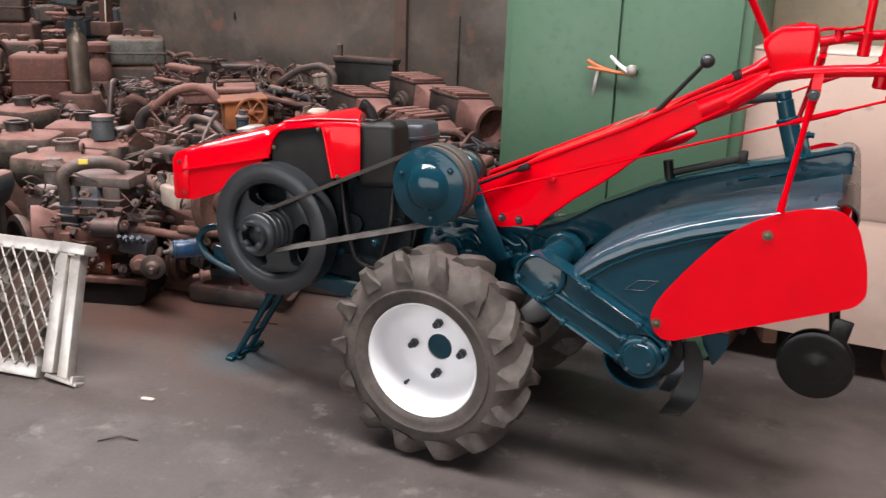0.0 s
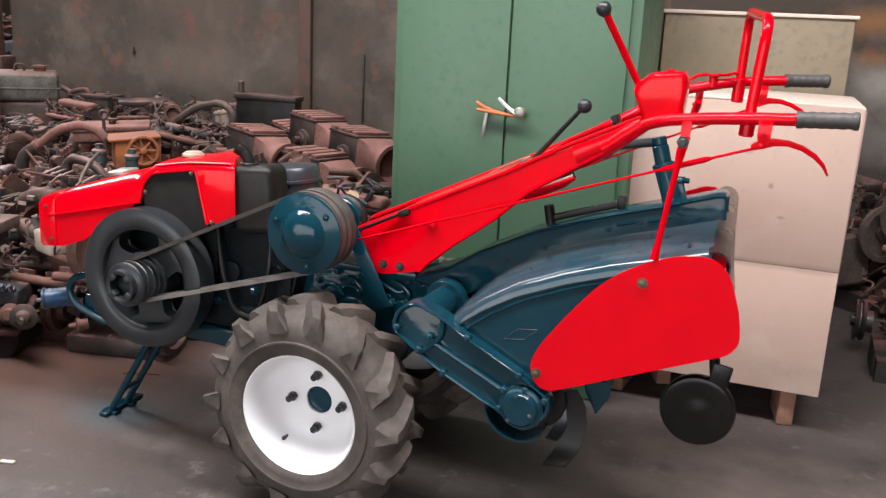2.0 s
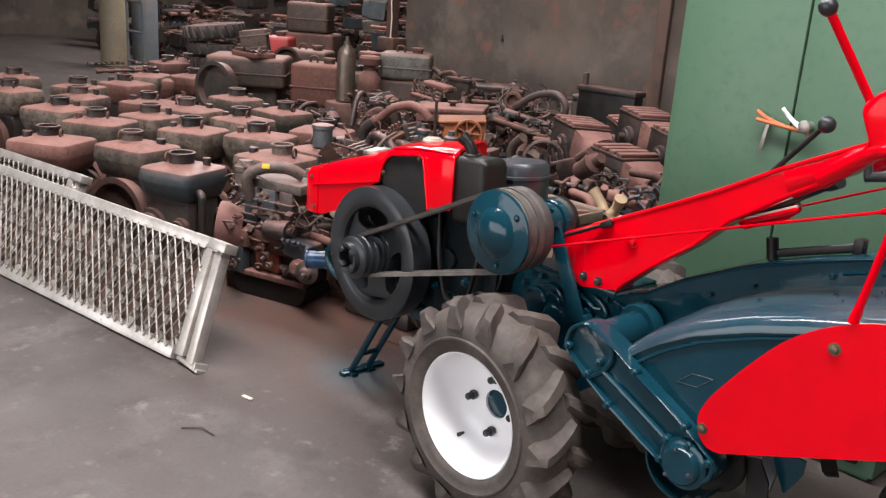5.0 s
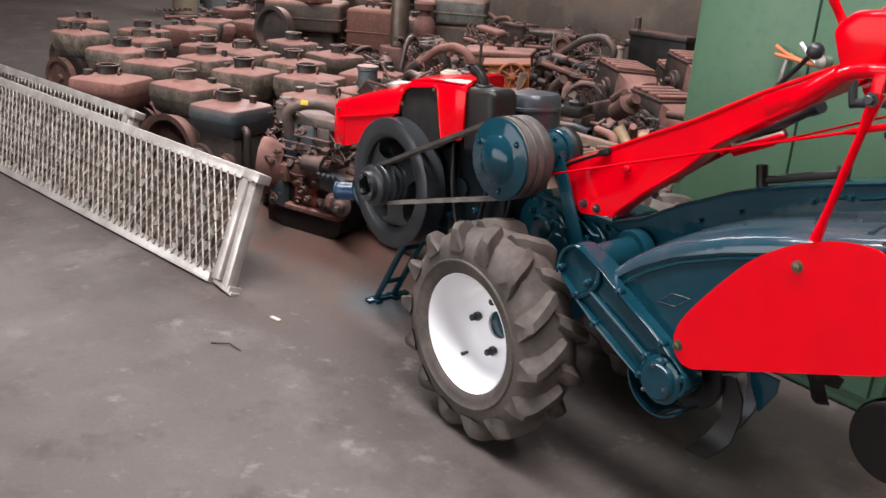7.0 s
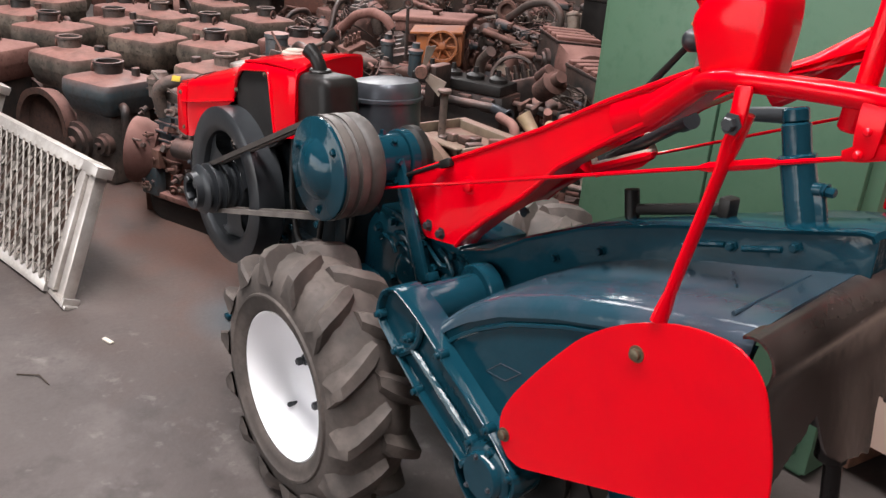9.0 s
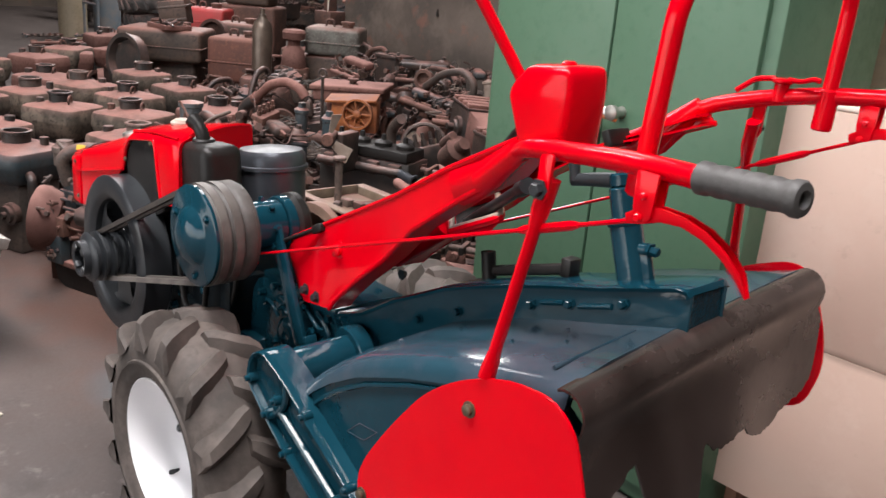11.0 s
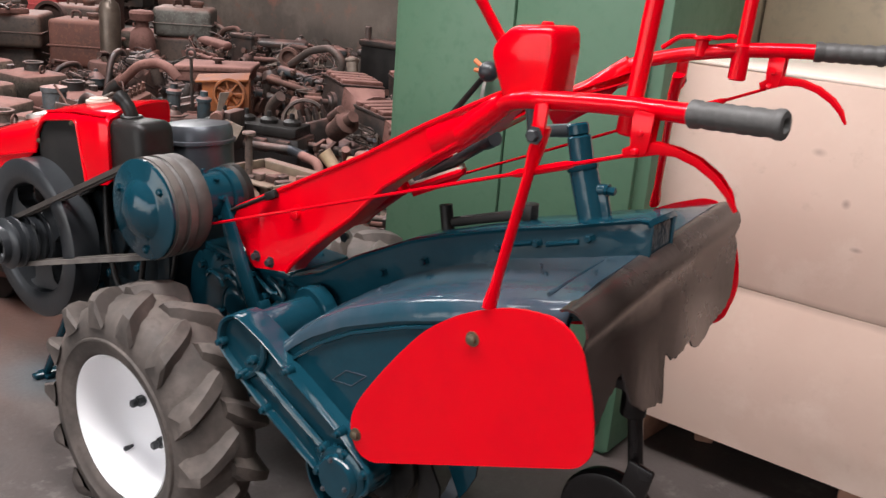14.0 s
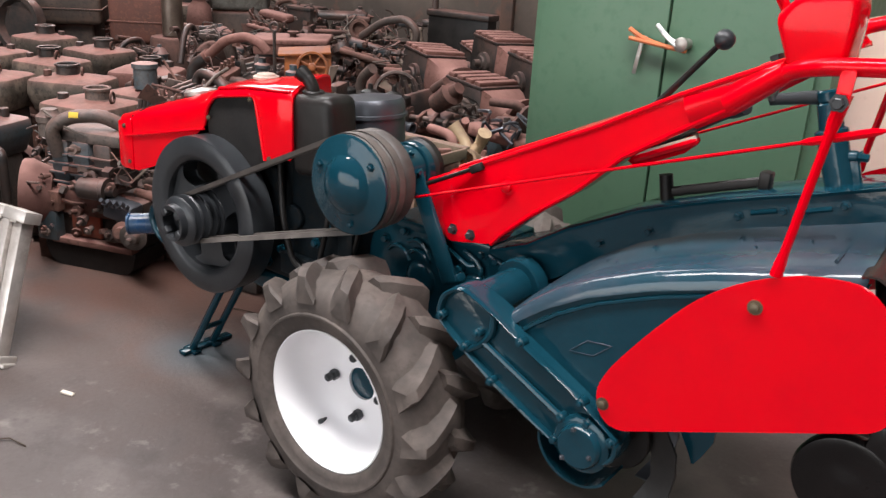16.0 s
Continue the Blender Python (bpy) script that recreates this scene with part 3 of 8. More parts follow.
part("clutch_cap", bm, navy, clutch, "glossy navy domed cap")
for k in range(3):
    a = radians(38 + 120 * k)
    bm = BM()
    add_hex(bm, (KX + 0.088 * math.cos(a), 2.453, KZ + 0.088 * math.sin(a)), (0, -1, 0), 0.007, 0.006)
    part("cap_bolt", bm, navy, clutch)
bm = BM()
add_cyl(bm, (KX, 2.56, KZ), (KX, 2.585, KZ), 0.046, n=24)
add_cyl(bm, (KX, 2.585, KZ), (KX, 2.66, KZ), 0.058, n=28)
add_cyl(bm, (KX, 2.66, KZ), (KX, 2.684, KZ), 0.065, n=28)
for k in range(8):
    a = radians(45 * k + 10)
    add_hex(bm, (KX + 0.057 * math.cos(a), 2.625, KZ + 0.057 * math.sin(a)), (math.cos(a), 0, math.sin(a)), 0.007, 0.009)
housing = part("clutch_shaft_housing", bm, navy, tiller, "navy shaft housing with a ring of bolts")
bm = BM()
add_cyl(bm, (KX, 2.684, KZ), (KX, 2.716, KZ), 0.070, n=32, bev=0.008)
part("end_disc", bm, black, housing, "black end disc")


# three belts round the two pulleys
def belt(y):
    r0, r1 = 0.062, 0.107
    d = Vector((KX - FX, KZ - FZ))
    base = math.atan2(d.y, d.x)
    off = math.acos((r0 - r1) / d.length)
    loop = []
    for i in range(25):
        a = base + off + (2 * math.pi - 2 * off) * i / 24
        loop.append((FX + r0 * math.cos(a), FZ + r0 * math.sin(a)))
    for i in range(33):
        a = base - off + 2 * off * i / 32
        loop.append((KX + r1 * math.cos(a), KZ + r1 * math.sin(a)))
    n = len(loop)
    bm = BM()
    rings = []
    for i, (x, z) in enumerate(loop):
        t = Vector(loop[(i + 1) % n]) - Vector(loop[i - 1])
        nx, nz = t.y, -t.x
        ln = math.hypot(nx, nz)
        nx, nz = nx / ln, nz / ln
        rings.append([bm.verts.new((x + nx * q, y + w, z + nz * q)) for q, w in ((0.006, -0.009), (0.006, 0.009), (-0.005, 0.006), (-0.005, -0.006))])
    for i in range(n):
        a, b = rings[i], rings[(i + 1) % n]
        for k in range(4):
            bm.faces.new((a[k], a[(k + 1) % 4], b[(k + 1) % 4], b[k]))
    return bm


for y in (2.478, 2.508):
    part("drive_belt", belt(y), belt_lit, tiller, "grey V-belt, paled for the light on it")

# engine: hood, screen, block, silencer, air cleaner
HN, HF = 2.55, 2.84  # near and far sides of the hood


def hood_rows():
    """Cross sections from front to rear: x, bottom z, shoulder z, top z, half-width."""
    cy = (HN + HF) / 2
    out = []
    for x, zb, zs, zt, k in ((-1.872, 0.612, 0.735, 0.748, 0.90), (-1.880, 0.606, 0.744, 0.762, 0.95), (-1.872, 0.604, 0.752, 0.772, 0.985), (-1.79, 0.612, 0.772, 0.798, 1.0), (-1.70, 0.645, 0.792, 0.826, 1.0),
                             (-1.60, 0.71, 0.815, 0.855, 1.0), (-1.52, 0.765, 0.838, 0.880, 1.0), (-1.475, 0.800, 0.856, 0.896, 1.0), (-1.452, 0.862, 0.880, 0.908, 1.0), (-1.425, 0.882, 0.894, 0.918, 1.0), (-1.34, 0.900, 0.908, 0.930, 1.0), (-1.272, 0.909, 0.914, 0.936, 1.0), (-1.262, 0.84, 0.915, 0.938, 1.0), (-1.243, 0.752, 0.917, 0.940, 1.0), (-1.20, 0.758, 0.920, 0.943, 1.0), (-1.150, 0.770, 0.924, 0.946, 0.99), (-1.143, 0.776, 0.918, 0.940, 0.97)):
        hw = k * (HF - HN) / 2
        row = []
        for side in (-1, 1):
            edge = max(zs - 0.010, zb + (zs - zb) * 0.7)
            col = [(x, cy + side * hw, zb), (x, cy + side * (hw + 0.002), (zb * 0.5 + edge * 0.5)), (x, cy + side * hw, edge), (x, cy + side * (hw - 0.003), zs + 0.002), (x, cy + side * (hw - 0.012), zs + 0.010), (x, cy + side * (hw - 0.055), zt - 0.004), (x, cy + side * 0.03, zt)]
            row += col if side == -1 else list(reversed(col))
        # the rear edge runs forward towards the far side
        out.append([(px - 0.15 * max(0, (px + 1.36) / 0.21) * (py - HN) / (HF - HN), py, pz) for px, py, pz in row])
    return out


bm = BM()
rows = hood_rows()
add_grid(bm, rows, 0.004)
hood = part("hood", bm, red, tiller, "glossy red sheet-metal engine hood with a dark side screen", 50)
bm = BM()
add_prism(bm, [(-1.874, 0.612), (-1.84, 0.612), (-1.84, 0.752), (-1.871, 0.742)], HN + 0.02, HF - 0.02, 0.006)
part("grille_panel", bm, red, hood)
bm = BM()
back = [bm.verts.new((x - 0.0015, y, z)) for x, y, z in rows[-1]]
front = [bm.verts.new((x - 0.0055, y, z)) for x, y, z in rows[-1]]
bm.faces.new(back)
bm.faces.new(list(reversed(front)))
for i in range(len(back)):
    bm.faces.new((back[i], back[i - 1], front[i - 1], front[i]))
part("rear_panel", bm, red, hood)
for side, y in ((-1, HN - 0.004), (1, HF + 0.004)):
    bm = BM()
    add_tube(bm, [(-1.838, y, 0.708), (-1.70, y, 0.739), (-1.475, y, 0.792)], 0.0038, 6)
    part("hood_crease", bm, red, hood)
bm = BM()
add_prism(bm, corner_poly([(-1.876, 0.612), (-1.812, 0.608), (-1.808, 0.762), (-1.874, 0.746)], 0.006), HN - 0.0035, HN + 0.004, 0.0015)
part("nose_panel", bm, red, hood)
bm = BM()
add_tube(bm, [(-1.808, HN + 0.002, 0.768), (-1.775, HN + 0.030, 0.797), (-1.73, HN + 0.06, 0.815)], 0.0018, 6)
part("lid_gap", bm, black, hood)
# pressed flange round the screen opening
bm = BM()
add_tube(bm, rounded([(-1.476, HN - 0.001, 0.800), (-1.466, HN - 0.001, 0.845), (-1.432, HN - 0.001, 0.884), (-1.275, HN - 0.001, 0.911), (-1.260, HN - 0.001, 0.840), (-1.240, HN - 0.001, 0.752)], 0.02), 0.0045, 8)
part("screen_flange", bm, red, hood)
bm = BM()
add_tube(bm, [(-1.425, HN + 0.010, 0.905), (-1.30, HN + 0.010, 0.926), (-1.16, HN + 0.010, 0.935)], 0.004, 6)
part("hood_crease", bm, red, hood)
for x, z in ((-1.845, 0.735), (-1.828, 0.632), (-1.222, 0.760), (-1.290, 0.898), (-1.455, 0.825)):
    bm = BM()
    add_hex(bm, (x, HN - 0.003, z), (0, -1, 0), 0.005, 0.005)
    part("hood_screw", bm, bolt_mat, hood)
bm = BM()
screen = corner_poly([(-1.475, 0.79), (-1.462, 0.842), (-1.432, 0.882), (-1.275, 0.908), (-1.260, 0.84), (-1.236, 0.735), (-1.33, 0.69), (-1.43, 0.725)], 0.014)
add_prism(bm, screen, HN + 0.006, HN + 0.024, 0.003)
part("side_screen", bm, mesh_black, hood, "black wire-mesh side screen")
bm = BM()
add_lathe(bm, (-1.375, 2.675, 0.926), (0, 0.0, 1), [(0, 0.034), (0.006, 0.034), (0.008, 0.031), (0.009, 0.026), (0.013, 0.024), (0.014, 0.0)], 24)
part("fuel_cap", bm, pale_alloy, hood, "pale fuel cap")
bm = BM()
add_lathe(bm, (-1.63, 2.66, 0.846), (-0.2, 0, 1), [(0, 0.048), (0.010, 0.048), (0.014, 0.042), (0.016, 0.03), (0.02, 0.0)], 24)
part("radiator_cap", bm, bare_steel, hood, "bare steel radiator cap")
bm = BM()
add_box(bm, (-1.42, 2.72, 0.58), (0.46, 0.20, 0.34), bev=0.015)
block = part("engine_block", bm, shaded_engine_navy, tiller, "navy diesel engine block, its paint darkened for shade")
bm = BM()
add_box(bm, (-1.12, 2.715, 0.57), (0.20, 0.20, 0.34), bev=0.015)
part("gear_case", bm, shaded_engine_navy, block)
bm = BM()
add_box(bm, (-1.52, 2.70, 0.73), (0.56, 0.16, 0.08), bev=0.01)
part("cylinder_head", bm, shaded_engine_navy, block)
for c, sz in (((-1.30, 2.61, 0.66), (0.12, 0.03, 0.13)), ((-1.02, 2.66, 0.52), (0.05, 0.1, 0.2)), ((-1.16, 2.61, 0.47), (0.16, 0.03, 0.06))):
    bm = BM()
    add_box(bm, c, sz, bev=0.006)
    part("engine_cover", bm, shaded_engine_navy, block)
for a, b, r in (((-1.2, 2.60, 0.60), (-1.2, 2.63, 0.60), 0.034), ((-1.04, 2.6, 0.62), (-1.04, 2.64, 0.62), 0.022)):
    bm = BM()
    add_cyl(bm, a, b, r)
    part("oil_filler", bm, shaded_engine_navy, block)
for path, r in (([(-1.24, 2.60, 0.74), (-1.21, 2.58, 0.60), (-1.17, 2.58, 0.48), (-1.05, 2.61, 0.46)], 0.008), ([(-1.06, 2.61, 0.74), (-1.05, 2.58, 0.62), (-1.09, 2.59, 0.5)], 0.007), ([(-1.0, 2.63, 0.72), (-0.98, 2.62, 0.60), (-1.02, 2.62, 0.5), (-0.96, 2.63, 0.42)], 0.006)):
    bm = BM()
    add_tube(bm, rounded(path, 0.04), r)
    part("fuel_pipe", bm, black, block)
for x, z in ((-1.27, 0.60), (-1.25, 0.50), (-1.12, 0.55), (-1.06, 0.60), (-1.04, 0.50), (-1.30, 0.45)):
    bm = BM()
    add_hex(bm, (x, 2.612, z), (0, -1, 0), 0.010, 0.012)
    part("engine_bolt", bm, navy, block)
bm = BM()
add_box(bm, (-1.10, 2.617, 0.833), (0.145, 0.105, 0.20), (0, -5, 0), 0.026, 4)
muffler = part("silencer", bm, black, tiller, "black box-shaped silencer with an upturned outlet")
bm = BM()
add_tube(bm, rounded([(-1.132, 2.614, 0.915), (-1.134, 2.612, 0.940), (-1.146, 2.608, 0.964), (-1.168, 2.600, 0.980)], 0.03), [0.0165] * 12 + [0.0185, 0.0195], 14)
add_cyl(bm, (-1.135, 2.614, 0.928), (-1.135, 2.614, 0.938), 0.027)
elbow = part("exhaust_outlet", bm, black, muffler)
# disc across the pipe end, coloured as its unlit inside
bm = BM()
add_lathe(bm, (-1.1685, 2.5998, 0.9802), (-0.9, -0.3, 0.4), [(0.0, 0.0), (0.0, 0.0155), (0.0015, 0.0155), (0.0015, 0.0)], 16)
part("pipe_mouth", bm, hollow_black, elbow, "near-black disc for the dark inside of the pipe")
bm = BM()
add_lathe(bm, (-1.08, 2.775, 0.765), (-0.08, 0, 1), [(0, 0.075), (0.004, 0.083), (0.098, 0.085), (0.10, 0.091), (0.108, 0.091), (0.11, 0.086), (0.135, 0.085), (0.146, 0.078), (0.152, 0.04), (0.153, 0)], 36)
cleaner = part("air_cleaner", bm, steel_grey, tiller, "round grey steel air cleaner drum")
bm = BM()
add_tube(bm, rounded([(-1.08, 2.78, 0.78), (-1.08, 2.78, 0.68), (-1.14, 2.74, 0.64)], 0.05), 0.03, 12)
part("air_duct", bm, black, cleaner)

# chassis, front stand, gearbox
bm = BM()
for y in (2.655, 2.825):
    add_box(bm, (-1.32, y, 0.375), (0.95, 0.045, 0.06), (0, 3, 0), 0.006)
add_box(bm, (-1.72, YC, 0.41), (0.05, 0.24, 0.07), bev=0.006)
add_box(bm, (-1.25, YC, 0.385), (0.75, 0.13, 0.03), bev=0.004)
add_box(bm, (-1.02, YC, 0.43), (0.2, 0.2, 0.1), bev=0.01)
chassis = part("chassis", bm, navy, tiller, "navy engine chassis rails")
bm = BM()
for y in (2.62, 2.80):
    add_tube(bm, rounded([(-1.74, y, 0.510), (-1.815, y, 0.490), (-1.848, y, 0.445), (-1.815, y, 0.390), (-1.70, y, 0.352), (-1.60, y, 0.350)], 0.05), 0.012, 10)
add_tube(bm, [(-1.70, 2.62, 0.352), (-1.70, 2.80, 0.352)], 0.011, 8)
part("front_bumper", bm, navy, chassis, "navy tube bumper loop")
bm = BM()
for y in (2.665, 2.745):
    add_tube(bm, [(-1.52, y, 0.36), (-1.735, y, 0.012)], 0.012, 8)
    add_box(bm, (-1.735, y, 0.007), (0.06, 0.03, 0.012), bev=0.003)
add_box(bm, (-1.738, 2.72, 0.008), (0.03, 0.19, 0.014), bev=0.003)
add_tube(bm, [(-1.68, 2.665, 0.10), (-1.68, 2.745, 0.10)], 0.009, 8)
add_tube(bm, [(-1.58, 2.665, 0.265), (-1.58, 2.745, 0.265)], 0.009, 8)
part("front_stand", bm, navy, tiller, "navy tubular front stand resting on the floor")
bm = BM()
gear = corner_poly([(-1.0, 0.44), (-0.98, 0.60), (-0.93, 0.650), (-0.60, 0.652), (-0.44, 0.606), (-0.43, 0.570), (-0.60, 0.50), (-0.68, 0.36), (-0.84, 0.24), (-0.96, 0.32)], 0.03)
add_prism(bm, gear, 2.668, 2.845, 0.014, 3)
add_box(bm, (-0.77, 2.755, 0.652), (0.30, 0.190, 0.022), bev=0.005)
gearbox = part("gearbox", bm, navy, tiller, "glossy navy cast gearbox housing")
for (x, z, r, h) in ((-0.82, 0.525, 0.040, 0.010), (-0.66, 0.55, 0.030, 0.010)):
    bm = BM()
    add_lathe(bm, (x, 2.672, z), (0, -1, 0), [(0, r * 1.2), (h * 0.5, r * 1.1), (h, r * 0.9), (h * 1.1, r * 0.6), (h * 0.9, 0)], 24)
    part("bearing_boss", bm, navy, gearbox)
for x, z in ((-0.87, 0.635), (-0.79, 0.632), (-0.74, 0.628), (-0.64, 0.636), (-0.60, 0.632), (-0.56, 0.640), (-0.70, 0.585), (-0.86, 0.50), (-0.93, 0.60), (-0.64, 0.575)):
    bm = BM()
    add_hex(bm, (x, 2.666, z), (0, -1, 0), 0.009, 0.013)
    part("gearbox_bolt", bm, navy, gearbox)
for path in ([(-0.86, 2.664, 0.61), (-0.83, 2.658, 0.625), (-0.80, 2.658, 0.61), (-0.785, 2.66, 0.585)], [(-0.73, 2.662, 0.625), (-0.70, 2.658, 0.612), (-0.675, 2.658, 0.60), (-0.655, 2.66, 0.605)], [(-0.85, 2.664, 0.585), (-0.83, 2.657, 0.60), (-0.80, 2.657, 0.592), (-0.79, 2.66, 0.57)], [(-0.69, 2.662, 0.632), (-0.655, 2.658, 0.622), (-0.635, 2.658, 0.60), (-0.64, 2.66, 0.585)],
             [(-0.92, 2.664, 0.575), (-0.90, 2.657, 0.595), (-0.865, 2.657, 0.59), (-0.85, 2.66, 0.565)], [(-0.62, 2.662, 0.640), (-0.57, 2.656, 0.628), (-0.54, 2.654, 0.61), (-0.530, 2.654, 0.575)], [(-0.60, 2.662, 0.632), (-0.565, 2.656, 0.630), (-0.545, 2.654, 0.61), (-0.535, 2.654, 0.575)]):
    bm = BM()
    add_tube(bm, rounded(path, 0.03), 0.0055, 8)
    part("casting_rib", bm, navy, gearbox)
# flat strut from the clutch housing down to the gearbox
bm = BM()
add_box(bm, (-0.762, 2.630, 0.680), (0.042, 0.012, 0.27), (0, -27, 0), 0.003)
add_box(bm, (-0.700, 2.642, 0.566), (0.05, 0.03, 0.02), (0, -27, 0), 0.004)
part("strut", bm, navy, tiller, "flat navy strut bar")
bm = BM()
add_tube(bm, [(-0.95, 2.66, 0.672), (-0.95, 2.606, 0.674)], 0.007, 8)
add_cyl(bm, (-0.95, 2.605, 0.665), (-0.95, 2.605, 0.70), 0.013)
part("red_valve", bm, red, gearbox, "small red valve")

bm = BM()
add_cyl(bm, (-1.862, 2.66, 0.405), (-1.932, 2.60, 0.400), 0.033, n=20, bev=0.004)
add_cyl(bm, (-1.930, 2.602, 0.4002), (-1.938, 2.595, 0.3995), 0.035, n=20)
part("oil_can", bm, can_blue, tiller, "worn blue can held by the bumper")

# handle arms: two channel sections from the gearbox up to the handlebars
ARM_TOP = [(-0.838, 0.758), (-0.56, 0.890), (-0.356, 0.988), (-0.19, 1.078), (-0.012, 1.164)]
ARM_LOW = [(0.0, 1.15), (-0.05, 1.098), (-0.158, 1.034), (-0.29, 0.947), (-0.382, 0.862), (-0.497, 0.775), (-0.575, 0.708), (-0.60, 0.680), (-0.735, 0.648)]


def arm_y(x, s):
    """The arms spread from the gearbox to the handlebars."""
    return YC - 0.207 - 0.161 * x if s < 0 else 3.0 + 0.2 * x


for s in (-1, 1):
    lift = 0.0 if s < 0 else 0.012
    bm = BM()
    low = ARM_LOW if s < 0 else [(x, z + (0.0 if x > -0.04 else 0.03 if x > -0.1 else 0.055)) for x, z in ARM_LOW]
    outline = corner_poly(ARM_TOP + low, [0.01, 0.05, 0.05, 0.05, 0.012, 0.02, 0.04, 0.05, 0.05, 0.05, 0.05, 0.03, 0.02, 0.015])
    add_prism(bm, outline, 0, 0.006, 0.002)
    # flanges turned inwards along the top and bottom edges
    for line, w in ((ARM_TOP, 0.045), (low[:-1], 0.055)):
        add_grid(bm, [[(x, 0.001, z), (x, w * 0.5, z + 0.001), (x, w, z)] for x, z in line], 0.004)
        add_tube(bm, [(x, 0.002, z) for x, z in line], 0.0055, 8)
    for v in bm.verts:
        v.co.y = arm_y(v.co.x, s) - s * v.co.y
        v.co.z += lift
    arm = part("handle_arm", bm, red, tiller, "red pressed-steel handle arm")
    for x, z in ((-0.561, 0.823), (-0.659, 0.684), (-0.715, 0.682)):
        bm = BM()
        big = x > -0.6
        add_hex(bm, (x, arm_y(x, s), z + lift), (0, s, 0), 0.013 if big else 0.009, 0.012)
        part("arm_bolt", bm, red if big else slate, arm)
# bracket between the arms with the worn slot of the gear lever
bm = BM()
def lid_row(x, ya, yb):
    z = np.interp(x, [p[0] for p in ARM_TOP], [p[1] for p in ARM_TOP]) + 0.006
    return [(x, ya, z), (x, (ya + yb) / 2, z + 0.002), (x, yb, z + 0.008)]
add_grid(bm, [lid_row(x, arm_y(x, -1) + 0.004, arm_y(x, 1) - 0.004) for x in (-0.66, -0.60, -0.52, -0.445)], 0.004)
add_grid(bm, [lid_row(x, arm_y(x, -1) + 0.004, arm_y(x, 1) - 0.004) for x in (-0.345, -0.30, -0.27)], 0.004)
add_grid(bm, [lid_row(x, arm_y(x, -1) + 0.004, 2.69) for x in (-0.445, -0.40, -0.345)], 0.004)
add_grid(bm, [lid_row(x, 2.82, arm_y(x, 1) - 0.004) for x in (-0.445, -0.40, -0.345)], 0.004)
part("lever_gate", bm, red, tiller, "red slotted lever gate between the arms")
bm = BM()
ring = [(-0.44, 2.692, 0.957), (-0.35, 2.692, 1.0), (-0.35, 2.818, 1.005), (-0.44, 2.818, 0.962), (-0.44, 2.692, 0.957)]
add_tube(bm, rounded(ring, 0.02), 0.003, 8)
part("gate_rim", bm, dull_alloy, tiller, "bare worn rim of the lever gate")
bm = BM()
ring = [(-0.318, 2.70, 0.918), (-0.197, 2.70, 0.977), (-0.290, 2.78, 0.985), (-0.411, 2.78, 0.926), (-0.318, 2.70, 0.918)]
add_tube(bm, rounded(ring, 0.018), 0.009, 8)
base = [Vector(p) for p in ring[:4]]
mid = sum(base, Vector()) / 4
top4 = [bm.verts.new(p + Vector((0.002, 0, -0.004))) for p in base]
low4 = [bm.verts.new(mid + (p - mid) * 0.80 + Vector((-0.006, 0, -0.026))) for p in base]
for i in range(4):
    bm.faces.new((top4[i], top4[(i + 1) % 4], low4[(i + 1) % 4], low4[i]))
bm.faces.new(low4)
add_tube(bm, [(-0.40, 2.765, 0.905), (-0.56, 2.77, 0.79)], 0.028, 12)
guide = part("shift_guide", bm, red, tiller, "red slotted guide casting under the arms")
# flat face coloured near-black in place of the slot's depth
bm = BM()
bm.faces.new([bm.verts.new(p + Vector((0.0, 0, -0.004))) for p in base])
part("slot", bm, hollow_black, guide, "near-black face for the hollow of the slot")
bm = BM()
add_tube(bm, rounded([(x, y, z + 0.006) for x, y, z in ring], 0.018), 0.0062, 8)
part("worn_rim", bm, pale_alloy, guide, "worn pale rim of the slot")
bm = BM()
add_tube(bm, [(-0.33, 2.745, 0.925), (-0.145, 2.68, 1.040), (-0.135, 2.676, 1.046), (-0.107, 2.66, 1.060)], [0.010, 0.010, 0.014, 0.014], 12)
part("shift_rod", bm, slate, tiller, "dark shift rod under the arms")
bm = BM()
add_tube(bm, [(-0.20, 2.755, 1.159), (-0.345, 2.755, 0.985), (-0.40, 2.755, 0.92)], [0.0055, 0.0075, 0.009], 8)
lever = part("gear_lever", bm, black, tiller, "dark gear lever with a ball knob")
bm = BM()
add_lathe(bm, (-0.212, 2.754, 1.146), (0.7, 0.02, 0.72), [(0, 0.006), (0.004, 0.013), (0.012, 0.0185), (0.02, 0.0195), (0.028, 0.0175), (0.035, 0.011), (0.038, 0.0)], 16)
part("knob", bm, slate, lever, "grey ball knob")
bm = BM()
add_tube(bm, [(-0.116, 2.485, 1.395), (-0.028, 2.555, 1.222)], 0.0085, 10)
lever = part("clutch_lever", bm, red, tiller, "red upright lever with a dark ball knob")
bm = BM()
add_lathe(bm, (-0.111, 2.489, 1.385), (-0.43, -0.34, 0.84), [(0, 0.007), (0.004, 0.012), (0.011, 0.0165), (0.018, 0.0175), (0.026, 0.0155), (0.032, 0.010), (0.035, 0.0)], 16)
part("knob", bm, slate, lever, "dark ball knob")
bm = BM()
add_box(bm, (-0.14, 2.915, 1.115), (0.018, 0.06, 0.03), (0, -26, 0), 0.003)
part("cable_clip", bm, black, tiller)

# console box at the head of the arms
box_bottom = [(-0.012, 2.523), (0.072, 2.515), (0.072, 2.600), (-0.012, 2.608)]
bm = BM()
vb = [bm.verts.new((x, y, 1.15)) for x, y in box_bottom]
